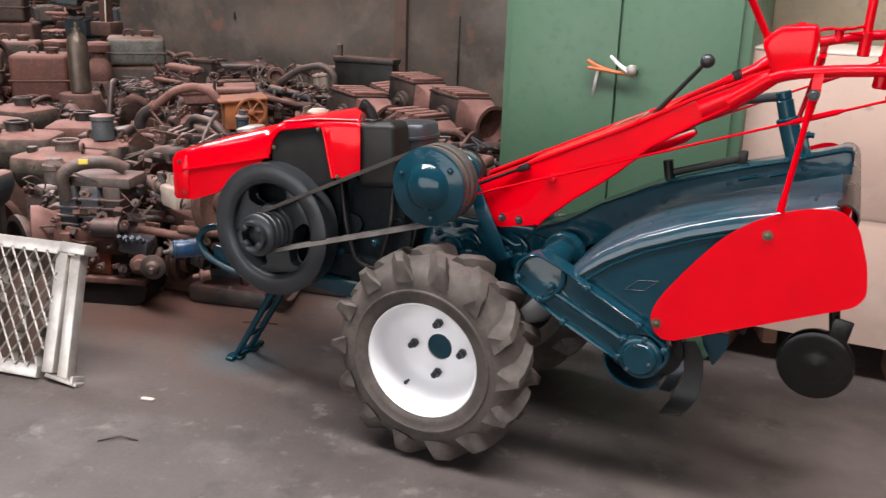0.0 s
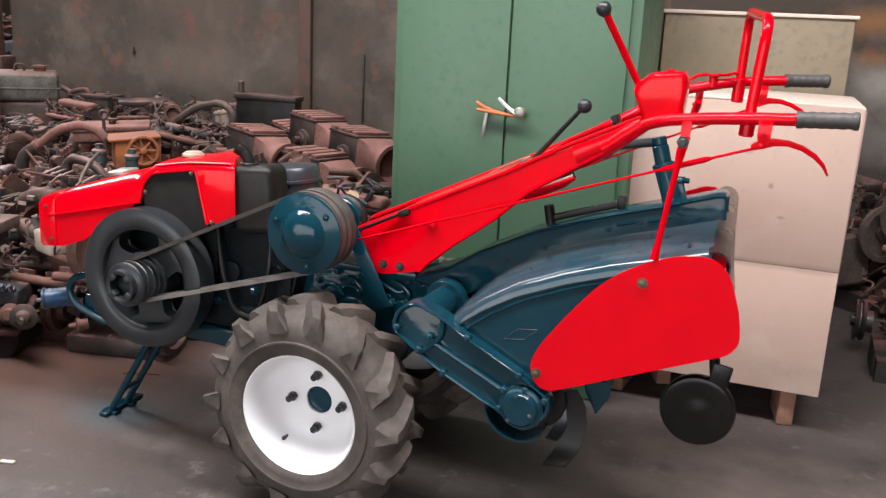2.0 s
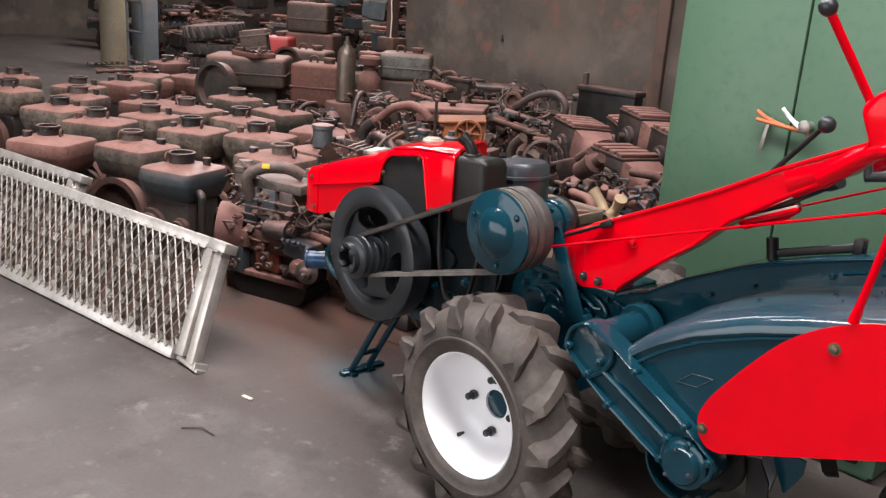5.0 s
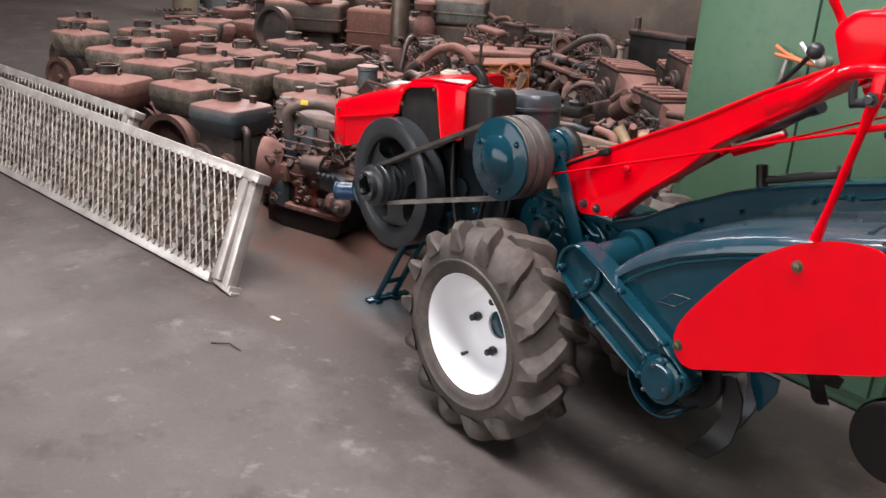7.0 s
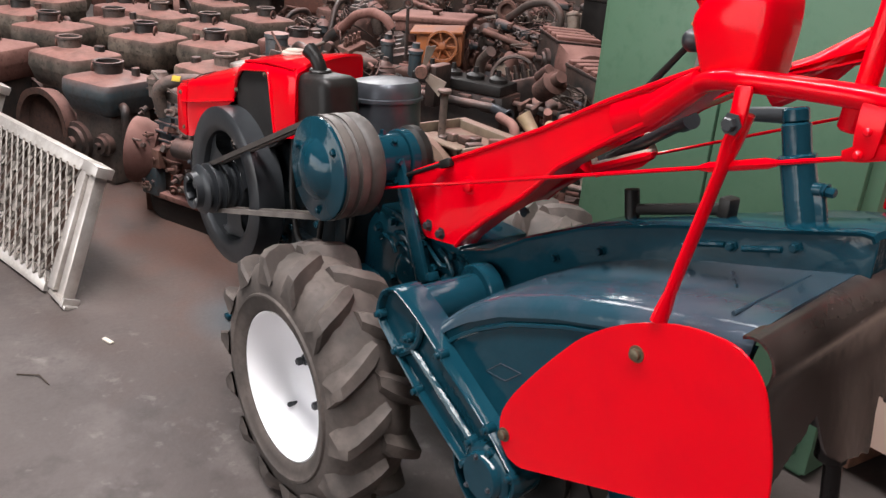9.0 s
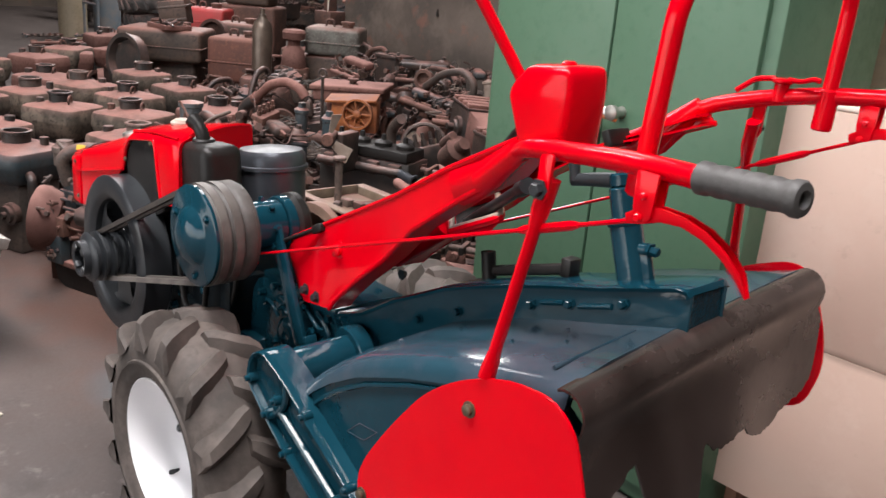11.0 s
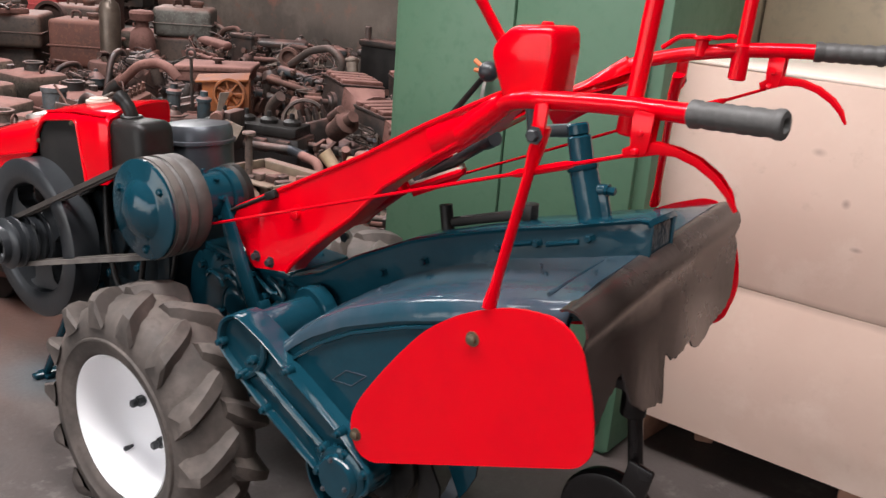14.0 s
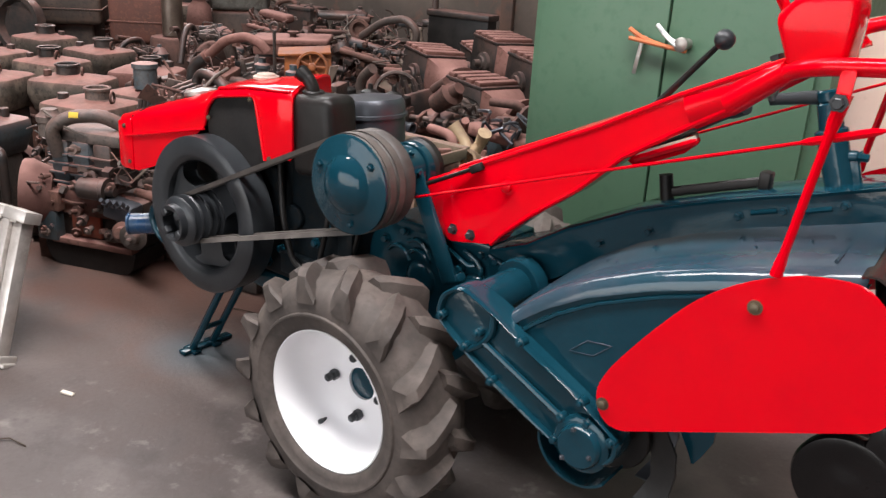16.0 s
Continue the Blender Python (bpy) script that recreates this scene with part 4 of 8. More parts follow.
vm = [bm.verts.new((x + (-0.034 if x < 0 else 0.006), y, 1.228 if x < 0 else 1.24)) for x, y in box_bottom]
vt = [bm.verts.new((x + (0.006 if x < 0 else 0.0), y, 1.266 if x < 0 else 1.272)) for x, y in box_bottom]
for a, b in ((vb, vm), (vm, vt)):
    for i in range(4):
        bm.faces.new((a[i], a[(i + 1) % 4], b[(i + 1) % 4], b[i]))
bm.faces.new(list(reversed(vb)))
bm.faces.new(vt)
bmesh.ops.bevel(bm, geom=list(bm.edges), offset=0.013, segments=4, affect="EDGES", profile=0.5)
console = part("console_box", bm, red, tiller, "red rounded console box")
bm = BM()
add_cyl(bm, (0.035, 2.56, 1.264), (0.035, 2.56, 1.274), 0.010)
part("console_plug", bm, red, console)

# handlebars with grips, guard hoop and clutch levers
for s, tip in ((-1, 2.456), (1, 3.120)):
    zo = 0.0 if s < 0 else 0.051
    bm = BM()
    if s < 0:
        bar_path = [(-0.10, 2.556, 1.078), (-0.01, 2.532, 1.146), (0.045, 2.497, 1.164), (0.14, 2.490, 1.175), (0.24, 2.484, 1.183), (0.33, 2.462, 1.189)]
    else:
        bar_path = [(-0.10, 2.982, 1.125), (-0.032, 2.998, 1.186), (0.06, 3.010, 1.214), (0.16, 3.034, 1.233), (0.26, 3.072, 1.241), (0.33, 3.098, 1.244)]
    add_tube(bm, rounded(bar_path, 0.04), 0.0137, 16)
    add_tube(bm, [bar_path[0], bar_path[1]], [0.021, 0.017], 12)
    ea, eb = -0.17, -0.09
    add_tube(bm, [(ea, arm_y(ea, s) - s * 0.014, 1.055 + zo * 0.3), (eb, arm_y(eb, s) - s * 0.014, 1.096 + zo * 0.5), bar_path[1]], [0.034, 0.029, 0.017], 14, flat=0.62)
    bar = part("handlebar", bm, red, tiller, "red tubular handlebar")
    bm = BM()
    a, b = (Vector((0.315, 2.466, 1.1885)), Vector((0.434, tip, 1.195))) if s < 0 else (Vector((0.282, 3.081, 1.2425)), Vector((0.392, tip, 1.2465)))
    d = b - a
    prof = [(0, 0.0165), (0.002, 0.0185), (0.012, 0.0185), (0.015, 0.0165)]
    for k in range(4):
        prof += [(0.020 + k * 0.020, 0.0166), (0.026 + k * 0.020, 0.0178), (0.033 + k * 0.020, 0.0178), (0.038 + k * 0.020, 0.0166)]
    prof += [(d.length - 0.012, 0.0172), (d.length - 0.008, 0.0192), (d.length - 0.001, 0.0192), (d.length + 0.002, 0.0170), (d.length + 0.003, 0.0100), (d.length + 0.001, 0.0085), (d.length - 0.006, 0.0080), (d.length - 0.006, 0.0)]
    add_lathe(bm, a, d, prof, 20)
    part("grip", bm, grip_rubber, bar, "grey ribbed rubber grip")
    # lever bracket, lever and its rod
    px = 0.255 if s < 0 else 0.228
    py = 2.468 if s < 0 else 3.060
    zo = 0.0 if s < 0 else 0.046
    bm = BM()
    plate_line = [(px - 0.014, 1.182 + zo), (px + 0.016, 1.182 + zo), (px + 0.014, 1.15 + zo), (px + 0.012, 1.128 + zo), (px - 0.010, 1.122 + zo), (px - 0.014, 1.15 + zo)]
    for o in (-0.0115, 0.0085):
        add_prism(bm, corner_poly(plate_line, 0.004), py + o, py + o + 0.003, 0.0008)
    add_cyl(bm, (px, py - 0.0155, 1.154 + zo), (px, py + 0.0155, 1.154 + zo), 0.0045)
    add_cyl(bm, (px - 0.004, py - 0.0165, 1.128 + zo), (px - 0.004, py + 0.0165, 1.128 + zo), 0.0055)
    part("lever_bracket", bm, red, bar)
    bm = BM()
    # an open channel that curves down and narrows to its tip
    rows = []
    line = [(-0.022, 1.116), (0.0, 1.121), (0.022, 1.129), (0.050, 1.131), (0.078, 1.124), (0.104, 1.110), (0.122, 1.094), (0.136, 1.075)]
    dz = 0.0 if s < 0 else 0.050
    for k, (dx, z) in enumerate(line):
        a, b = line[max(k - 1, 0)], line[min(k + 1, len(line) - 1)]
        t = Vector((b[0] - a[0], b[1] - a[1])).normalized()
        nx, nz = -t.y, t.x
        h = (0.012, 0.020, 0.016, 0.012, 0.011, 0.010, 0.008, 0.003)[k]
        w = (0.0075, 0.0075, 0.008, 0.0085, 0.009, 0.009, 0.0075, 0.0035)[k]
        x, z = px + dx, z + dz
        rows.append([(x + nx * q, py + v * w, z + nz * q) for q, v in ((h, -1), (h * 0.35, -1), (0.0, -0.8), (-0.001, 0), (0.0, 0.8), (h * 0.35, 1), (h, 1))])
    add_grid(bm, rows, 0.0022)
    part("hand_lever", bm, red, bar, "red curved clutch hand lever")
    bm = BM()
    start = (-0.86, 2.585, 0.728) if s < 0 else (-0.60, 2.93, 0.80)
    end = Vector((px - 0.012, py, 1.122 + zo))
    start = Vector(start)
    dr = (end - start)
    add_tube(bm, [start, end], 0.003, 8)
    q0, q1 = start + dr * 0.83, start + dr * 0.905
    add_tube(bm, [q0 - dr * 0.012, q0, q1, q1 + dr * 0.012], [0.004, 0.0066, 0.0066, 0.004], 8)
    part("clutch_rod", bm, red, tiller, "thin red clutch rod with a turnbuckle")
    # stay from the handlebar down to the side plate
    top = Vector((0.087, 2.487, 1.120)) if s < 0 else Vector((0.062, 3.006, 1.165))
    foot = Vector((0.055, 2.444, 0.85)) if s < 0 else Vector((0.0, 3.142, 0.885))
    zt = 0.0 if s < 0 else 0.045
    bm = BM()
    add_tube(bm, [top + Vector((0.004, 0, 0.012)), top + (foot - top) * 0.1, top + (foot - top) * 0.22, top + (foot - top) * 0.85, top + (foot - top) * 0.93, foot], [0.017, 0.017, 0.0115, 0.0115, 0.015, 0.016], 12, flat=0.62)
    add_prism(bm, corner_poly([(top.x - 0.007, 1.165 + zt), (top.x + 0.015, 1.168 + zt), (top.x + 0.012, 1.108 + zt), (top.x + 0.002, 1.098 + zt), (top.x - 0.008, 1.108 + zt)], 0.006), top.y + s * 0.009, top.y + s * 0.014, 0.001)
    stay = part("handle_stay", bm, red, tiller, "red flattened tube stay")
    bm = BM()
    add_hex(bm, top + Vector((0, s * 0.017, 0)), (0, s, 0), 0.0095, 0.010)
    part("stay_bolt", bm, slate, stay)
# guard hoop over the handlebars
hoop = [(0.217, 2.500, 1.153), (0.234, 2.500, 1.393), (0.172, 3.036, 1.420), (0.165, 3.037, 1.178)]
bm = BM()
add_tube(bm, rounded(hoop, 0.06, 8), 0.0122, 14)
guard = part("guard_hoop", bm, red, tiller, "red tubular guard hoop over the handlebars")
for a, b in ((hoop[0], hoop[1]), (hoop[3], hoop[2])):
    a, b = Vector(a), Vector(b)
    u = (b - a).normalized()
    bm = BM()
    add_cyl(bm, a - u * (0.012 if a.y < 2.7 else 0.0), a + u * (0.018 if a.y < 2.7 else 0.066), 0.0165, n=16)
    part("hoop_socket", bm, red, guard)
# throttle lever on the far handlebar
bm = BM()
add_cyl(bm, (0.098, 3.014, 1.244), (0.098, 3.014, 1.252), 0.018)
add_tube(bm, rounded([(0.108, 3.014, 1.251), (0.130, 3.012, 1.250), (0.150, 3.010, 1.258), (0.162, 3.010, 1.256)], 0.01), 0.004, 8)
add_tube(bm, rounded([(0.085, 3.012, 1.250), (0.055, 3.006, 1.246), (0.025, 3.002, 1.222)], 0.01), 0.0045, 8)
add_cyl(bm, (0.098, 3.014, 1.212), (0.098, 3.014, 1.246), 0.012)
part("throttle_lever", bm, red, tiller, "small red throttle lever")

# rotary beam, adjuster post
BN, BF = 2.704, 2.80
beam_line = [(-0.62, 0.655), (-0.528, 0.690), (-0.438, 0.748), (-0.363, 0.785), (-0.30, 0.818), (-0.238, 0.842), (-0.141, 0.876), (-0.05, 0.904), (0.031, 0.926), (0.10, 0.948), (0.165, 0.968), (0.182, 0.968), (0.188, 0.960)]
low_line = [(-0.62, 0.56), (-0.52, 0.595), (-0.46, 0.628), (-0.36, 0.690), (-0.229, 0.765), (-0.14, 0.795), (-0.055, 0.820), (0.031, 0.845), (0.097, 0.864), (0.14, 0.876), (0.165, 0.884), (0.186, 0.890), (0.190, 0.892)]
bm = BM()
for y0, y1 in ((BN, BN + 0.006), (BF - 0.006, BF)):
    add_prism(bm, beam_line + list(reversed(low_line)), y0, y1, 0.002)
add_grid(bm, [[(x, BN - 0.006, z), (x, BN + 0.004, z + 0.004), (x, BF - 0.004, z + 0.004), (x, BF + 0.006, z)] for x, z in beam_line], 0.006)
for v in bm.verts:
    if v.co.y < (BN + BF) / 2:
        v.co.y += 0.055 * (v.co.x - 0.15)
add_prism(bm, [(0.180, 0.890), (0.187, 0.890), (0.184, 0.960), (0.177, 0.962)], BN + 0.004, BF - 0.004, 0)
beam = part("rotary_beam", bm, navy, tiller, "navy box beam over the rotary hood")
for x, z in ((-0.018, 0.882), (-0.095, 0.855), (0.08, 0.915), (-0.26, 0.785), (-0.36, 0.735)):
    bm = BM()
    add_hex(bm, (x, BN + 0.055 * (x - 0.15), z), (0, -1, 0), 0.007, 0.010)
    part("beam_bolt", bm, navy, beam)
for a, b in (((-0.075, 0.866), (-0.03, 0.880)), ((0.0, 0.884), (0.06, 0.904))):
    bm = BM()
    add_tube(bm, [(a[0], BN + 0.055 * (a[0] - 0.15) - 0.001, a[1]), (b[0], BN + 0.055 * (b[0] - 0.15) - 0.001, b[1])], 0.005, 8)
    part("weld_seam", bm, navy, beam)
bm = BM()
add_cyl(bm, (0.052, 2.757, 0.93), (0.02, 2.757, 1.02), 0.026, n=20)
add_cyl(bm, (0.02, 2.757, 1.02), (0.004, 2.757, 1.075), 0.0215, n=20)
add_cyl(bm, (0.004, 2.757, 1.075), (-0.002, 2.757, 1.096), 0.0195, n=20)
add_lathe(bm, (0.021, 2.757, 1.016), (-0.33, 0, 0.94), [(0, 0.027), (0.003, 0.029), (0.012, 0.029), (0.015, 0.024)], 20)
add_box(bm, (0.066, 2.757, 0.958), (0.03, 0.016, 0.06), (0, -18, 0), 0.004)
post = part("depth_adjuster", bm, navy, tiller, "navy screw post for the working depth")
bm = BM()
add_tube(bm, [(0.006, 2.757, 1.084), (-0.04, 2.757, 1.076), (-0.085, 2.757, 1.066), (-0.098, 2.757, 1.063)], [0.013, 0.012, 0.0105, 0.011], 10, flat=0.7)
add_cyl(bm, (-0.091, 2.757, 1.060), (-0.104, 2.757, 1.118), 0.0095, n=12)
part("crank_handle", bm, slate, post, "dark crank handle")
bm = BM()
add_cyl(bm, (0.04, 2.757, 0.985), (0.072, 2.757, 0.99), 0.011, n=12)
add_hex(bm, (0.072, 2.757, 0.99), (1, 0, 0), 0.008, 0.014)
part("clamp_screw", bm, navy, post)
# hitch lever lying on the beam
bm = BM()
add_tube(bm, [(-0.275, 2.757, 0.885), (-0.265, 2.757, 0.835)], 0.014, 10)
add_tube(bm, rounded([(-0.265, 2.757, 0.85), (-0.20, 2.757, 0.872), (-0.08, 2.757, 0.912)], 0.02), 0.010, 8, flat=0.6)
add_box(bm, (-0.078, 2.757, 0.915), (0.022, 0.03, 0.035), bev=0.004)
part("hitch_lever", bm, black, tiller, "dark iron hitch lever")
bm = BM()
add_tube(bm, [(-0.80, 2.635, 0.77), (-0.66, 2.632, 0.838)], 0.0045, 8)
add_box(bm, (-0.65, 2.632, 0.842), (0.035, 0.018, 0.018), (0, -26, 0), 0.003)
part("clutch_link", bm, black, tiller, "dark clutch link rod")

# rotary hood; the machine leans, its far side higher
TIP = 0.070
top_line = [(-0.475, 0.565), (-0.44, 0.612), (-0.40, 0.65), (-0.35, 0.688), (-0.27, 0.735), (-0.15, 0.785), (-0.05, 0.818), (0.05, 0.845), (0.180, 0.8800)]
bm = BM()
rows = []
for x, z in top_line:
    row = []
    for y, dz in ((2.464, -0.030), (2.466, -0.016), (2.471, -0.006), (2.480, 0.001), (2.495, 0.006), (2.55, 0.011), (2.63, 0.011), (2.715, 0.011), (2.80, 0.011), (2.88, 0.011), (2.96, 0.010), (3.04, 0.009), (3.085, 0.006), (3.102, 0.001), (3.112, -0.006), (3.116, -0.03)):
        row.append((x - (0.022 * (y - 2.468) / 0.55 if x > 0.1 else 0), y, z + dz + TIP * (y - 2.468)))
    rows.append(row)
add_grid(bm, rows, 0.003)
hoodr = part("rotary_hood", bm, worn_sheen_navy, tiller, "worn navy sheet-metal rotary hood")
side_poly = [(x + 0.004, z - 0.014) for x, z in top_line] + [(0.15, 0.70), (-0.05, 0.56), (-0.30, 0.47), (-0.44, 0.50)]
for y0, y1 in ((2.47, 2.474), (3.106, 3.110)):
    bm = BM()
    up = TIP * (y0 - 2.47)
    add_prism(bm, [(x, z + up) for x, z in side_poly], y0, y1, 0)
    s = -1 if y0 < YC else 1
    ye = y0 if s < 0 else y1
    add_tube(bm, [(x + 0.022, ye + s * 0.001, z - 0.035 + up) for x, z in top_line[1:-1]], 0.005, 6)
    part("hood_side", bm, navy, hoodr)
bm = BM()
dia = [(-0.295, 0.588), (-0.245, 0.594), (-0.21, 0.626), (-0.26, 0.620)]
for a, b in zip(dia, dia[1:] + dia[:1]):
    add_tube(bm, [(a[0], 2.4695, a[1]), (b[0], 2.4695, b[1])], 0.0008, 6)
part("diamond_mark", bm, worn_sheen_navy, hoodr)
for x, y, dz in ((-0.02, 2.57, 0.018), (0.06, 2.60, 0.020), (-0.26, 2.55, 0.017), (0.02, 2.65, 0.023)):
    z = np.interp(x, [p[0] for p in top_line], [p[1] for p in top_line]) + dz
    bm = BM()
    add_hex(bm, (x, y, z), (-0.25, -0.15, 1), 0.0034, 0.0035)
    part("hood_bolt", bm, worn_sheen_navy, hoodr)
bm = BM()
rib = []
for k in range(9):
    x, y = 0.125 - 0.004 * k / 8, 2.50 + 0.18 * k / 8
    rib.append((x, y, float(np.interp(x, [p[0] for p in top_line], [p[1] for p in top_line])) + 0.0105 + TIP * (y - 2.468)))
add_tube(bm, rib, 0.0035, 8)
part("pressed_rib", bm, worn_sheen_navy, hoodr)

# chain case on the near side: recessed faces inside a raised rim
case = corner_poly([(-0.594, 0.578), (-0.580, 0.632), (-0.536, 0.659), (-0.455, 0.629), (-0.39, 0.592), (-0.238, 0.514), (-0.2, 0.488), (-0.157, 0.459), (-0.157, 0.417), (-0.195, 0.388), (-0.249, 0.377), (-0.288, 0.404), (-0.352, 0.430), (-0.437, 0.471), (-0.517, 0.522)], 0.022)
bm = BM()
add_prism(bm, case, 2.447, 2.495, 0.003)
chain = part("chain_case", bm, navy, tiller, "navy cast chain case with recessed panels")
bm = BM()
inner = Vector((-0.37, 0.515))
rings = []
for x, z in case:
    d = (inner - Vector((x, z)))
    k = d.normalized() * 0.011
    rings.append([bm.verts.new(p) for p in ((x, 2.45, z), (x + k.x * 0.1, 2.434, z + k.y * 0.1), (x + k.x * 0.4, 2.4315, z + k.y * 0.4), (x + k.x * 0.9, 2.433, z + k.y * 0.9), (x + k.x * 1.2, 2.45, z + k.y * 1.2))])
for i in range(len(rings)):
    a, b = rings[i], rings[(i + 1) % len(rings)]
    for k in range(4):
        bm.faces.new((a[k], a[k + 1], b[k + 1], b[k]))
part("case_rim", bm, navy, chain)
bm = BM()
add_tube(bm, rounded([(-0.452, 2.441, 0.618), (-0.452, 2.441, 0.580), (-0.475, 2.441, 0.548), (-0.512, 2.441, 0.522)], 0.03), 0.0075, 8)
add_tube(bm, [(-0.470, 2.441, 0.553), (-0.275, 2.441, 0.459)], 0.0075, 8)
part("case_rib", bm, navy, chain)
bm = BM()
add_lathe(bm, (-0.230, 2.447, 0.425), (0, -1, 0), [(0, 0.060), (0.012, 0.058), (0.016, 0.052), (0.017, 0.046), (0.026, 0.044), (0.030, 0.040), (0.030, 0)], 32)
part("end_cover", bm, navy, chain)
for x, z in ((-0.383, 0.585), (-0.443, 0.479), (-0.577, 0.582), (-0.513, 0.531), (-0.241, 0.510), (-0.278, 0.464), (-0.222, 0.474), (-0.287, 0.413), (-0.171, 0.455), (-0.485, 0.571)):
    bm = BM()
    add_lathe(bm, (x, 2.450, z), (0, -1, 0), [(0, 0.011), (0.018, 0.010), (0.019, 0.0065), (0.026, 0.006), (0.027, 0.0)], 10)
    part("case_bolt", bm, navy, chain)
for x, z in ((-0.257, 0.394), (-0.202, 0.417), (-0.24, 0.462)):
    bm = BM()
    add_hex(bm, (x, 2.418, z), (0, -1, 0), 0.004, 0.005)
    part("cover_screw", bm, steel_grey, chain)
bm = BM()
add_cyl(bm, (-0.535, 2.50, 0.598), (-0.515, 2.66, 0.61), 0.042, n=28)
add_cyl(bm, (-0.518, 2.625, 0.607), (-0.515, 2.66, 0.61), 0.06, n=28)
part("drive_tube", bm, navy, tiller, "navy drive tube to the chain case")
bm = BM()
add_cyl(bm, (-0.55, mirror_y(2.50), 0.60), (-0.53, 2.82, 0.61), 0.045, n=24)
add_prism(bm, case, mirror_y(2.50), mirror_y(2.47), 0.003)
part("far_bracket", bm, navy, tiller)

# rotor with bent blades, and the guard under the chain case
bm = BM()
add_cyl(bm, (-0.222, 2.49, 0.425), (-0.222, mirror_y(2.49), 0.425), 0.022)
rotor = part("rotor_shaft", bm, black, tiller, "dark rotor shaft with bent tilling blades")
random.seed(5)
for k in range(3, 12):
    y = 2.53 + k * 0.038
    a = radians(200 + k * 77)
    u = Vector((math.cos(a), 0, math.sin(a)))
    v = Vector((-math.sin(a), 0, math.cos(a)))
    if u.z * 0.19 + 0.425 < 0.05:
        continue
    w = 1 if k % 2 else -1
    o = Vector((-0.222, y, 0.425))
    bm = BM()
    rows = []
    for f, bend, side, width in ((0.02, 0, 0, 0.018), (0.07, 0.0, 0, 0.018), (0.12, -0.02, 0.004, 0.022), (0.155, -0.05, 0.014, 0.026), (0.175, -0.075, 0.035, 0.026), (0.18, -0.09, 0.06, 0.022)):
        c = o + u * f + v * bend + Vector((0, w * side, 0))
        d = v if side < 0.02 else (v * 0.6 + u * 0.4)
        rows.append([c - d * width, c + d * width])
    add_grid(bm, rows, 0.006)
    part("tilling_blade", bm, steel_grey if k % 3 == 0 else black, rotor)
blade_shapes = (((((-0.150, 0.44, 2.56), (-0.115, 0.45, 2.56)), ((-0.138, 0.39, 2.56), (-0.088, 0.405, 2.56)), ((-0.130, 0.345, 2.555), (-0.082, 0.36, 2.555)), ((-0.150, 0.295, 2.545), (-0.088, 0.30, 2.545)), ((-0.165, 0.265, 2.53), (-0.102, 0.272, 2.53)), ((-0.178, 0.245, 2.505), (-0.12, 0.252, 2.505))), black), ((((-0.11, 0.47, 2.60), (-0.035, 0.47, 2.60)), ((-0.098, 0.43, 2.60), (-0.036, 0.437, 2.60)), ((-0.078, 0.395, 2.60), (-0.052, 0.402, 2.60)), ((-0.071, 0.378, 2.60), (-0.066, 0.378, 2.60))), navy))
for pts, mat in blade_shapes:
    bm = BM()
    add_grid(bm, [[(x, y, z) for x, z, y in row] for row in pts], 0.006)
    part("tilling_blade", bm, mat, rotor)
bm = BM()
arc_strip(bm, -0.240, 0.418, 0.084, 0.089, 185, 315, 2.44, 2.525, 24)
part("root_guard", bm, navy, tiller, "navy curved guard strip")
# black disc added to fill the dark area behind the chain case end
bm = BM()
add_cyl(bm, (-0.215, 2.535, 0.412), (-0.215, 2.552, 0.412), 0.078, n=32)
part("blade_flange", bm, black, rotor)

# red side plates
plate = corner_poly([(-0.218, 0.545), (-0.195, 0.60), (-0.136, 0.685), (-0.06, 0.778), (0.017, 0.833), (0.105, 0.868), (0.185, 0.874), (0.224, 0.842), (0.256, 0.75), (0.264, 0.682), (0.243, 0.652), (-0.165, 0.482), (-0.20, 0.495)], [0.03, 0.03, 0.06, 0.06, 0.05, 0.05, 0.04, 0.04, 0.06, 0.03, 0.02, 0.02, 0.02])
far_plate = corner_poly([(-0.218, 0.597), (-0.195, 0.652), (-0.136, 0.737), (-0.06, 0.83), (0.017, 0.885), (0.105, 0.92), (0.142, 0.918), (0.168, 0.885), (0.198, 0.81), (0.209, 0.745), (0.188, 0.660), (-0.165, 0.545), (-0.20, 0.55)], [0.03, 0.03, 0.06, 0.06, 0.05, 0.05, 0.04, 0.04, 0.06, 0.03, 0.03, 0.02, 0.02])
for y0, y1, s in ((2.436, 2.44, -1), (3.146, 3.150, 1)):
    bm = BM()
    up = 0.0 if s < 0 else 0.052
    add_prism(bm, plate if s < 0 else far_plate, y0, y1, 0.0012, 1)
    sp = part("side_plate", bm, red, tiller, "flat red side plate with two bolts")
    for x, z in ((0.036, 0.793), (-0.198, 0.526)):
        bm = BM()
        ye = y0 if s < 0 else y1
        add_lathe(bm, (x, ye, z + up), (0, s, 0), [(0, 0.0125), (0.002, 0.0125), (0.002, 0.0085), (0.008, 0.0085), (0.009, 0.007), (0.009, 0)], 12)
        part("plate_bolt", bm, bolt_mat, sp)
for y, z in ((2.44, 0.793), (3.11, 0.845)):
    bm = BM()
    add_cyl(bm, (0.036, y, z), (0.036, y + 0.032, z), 0.008)
    part("plate_spacer", bm, navy, tiller)

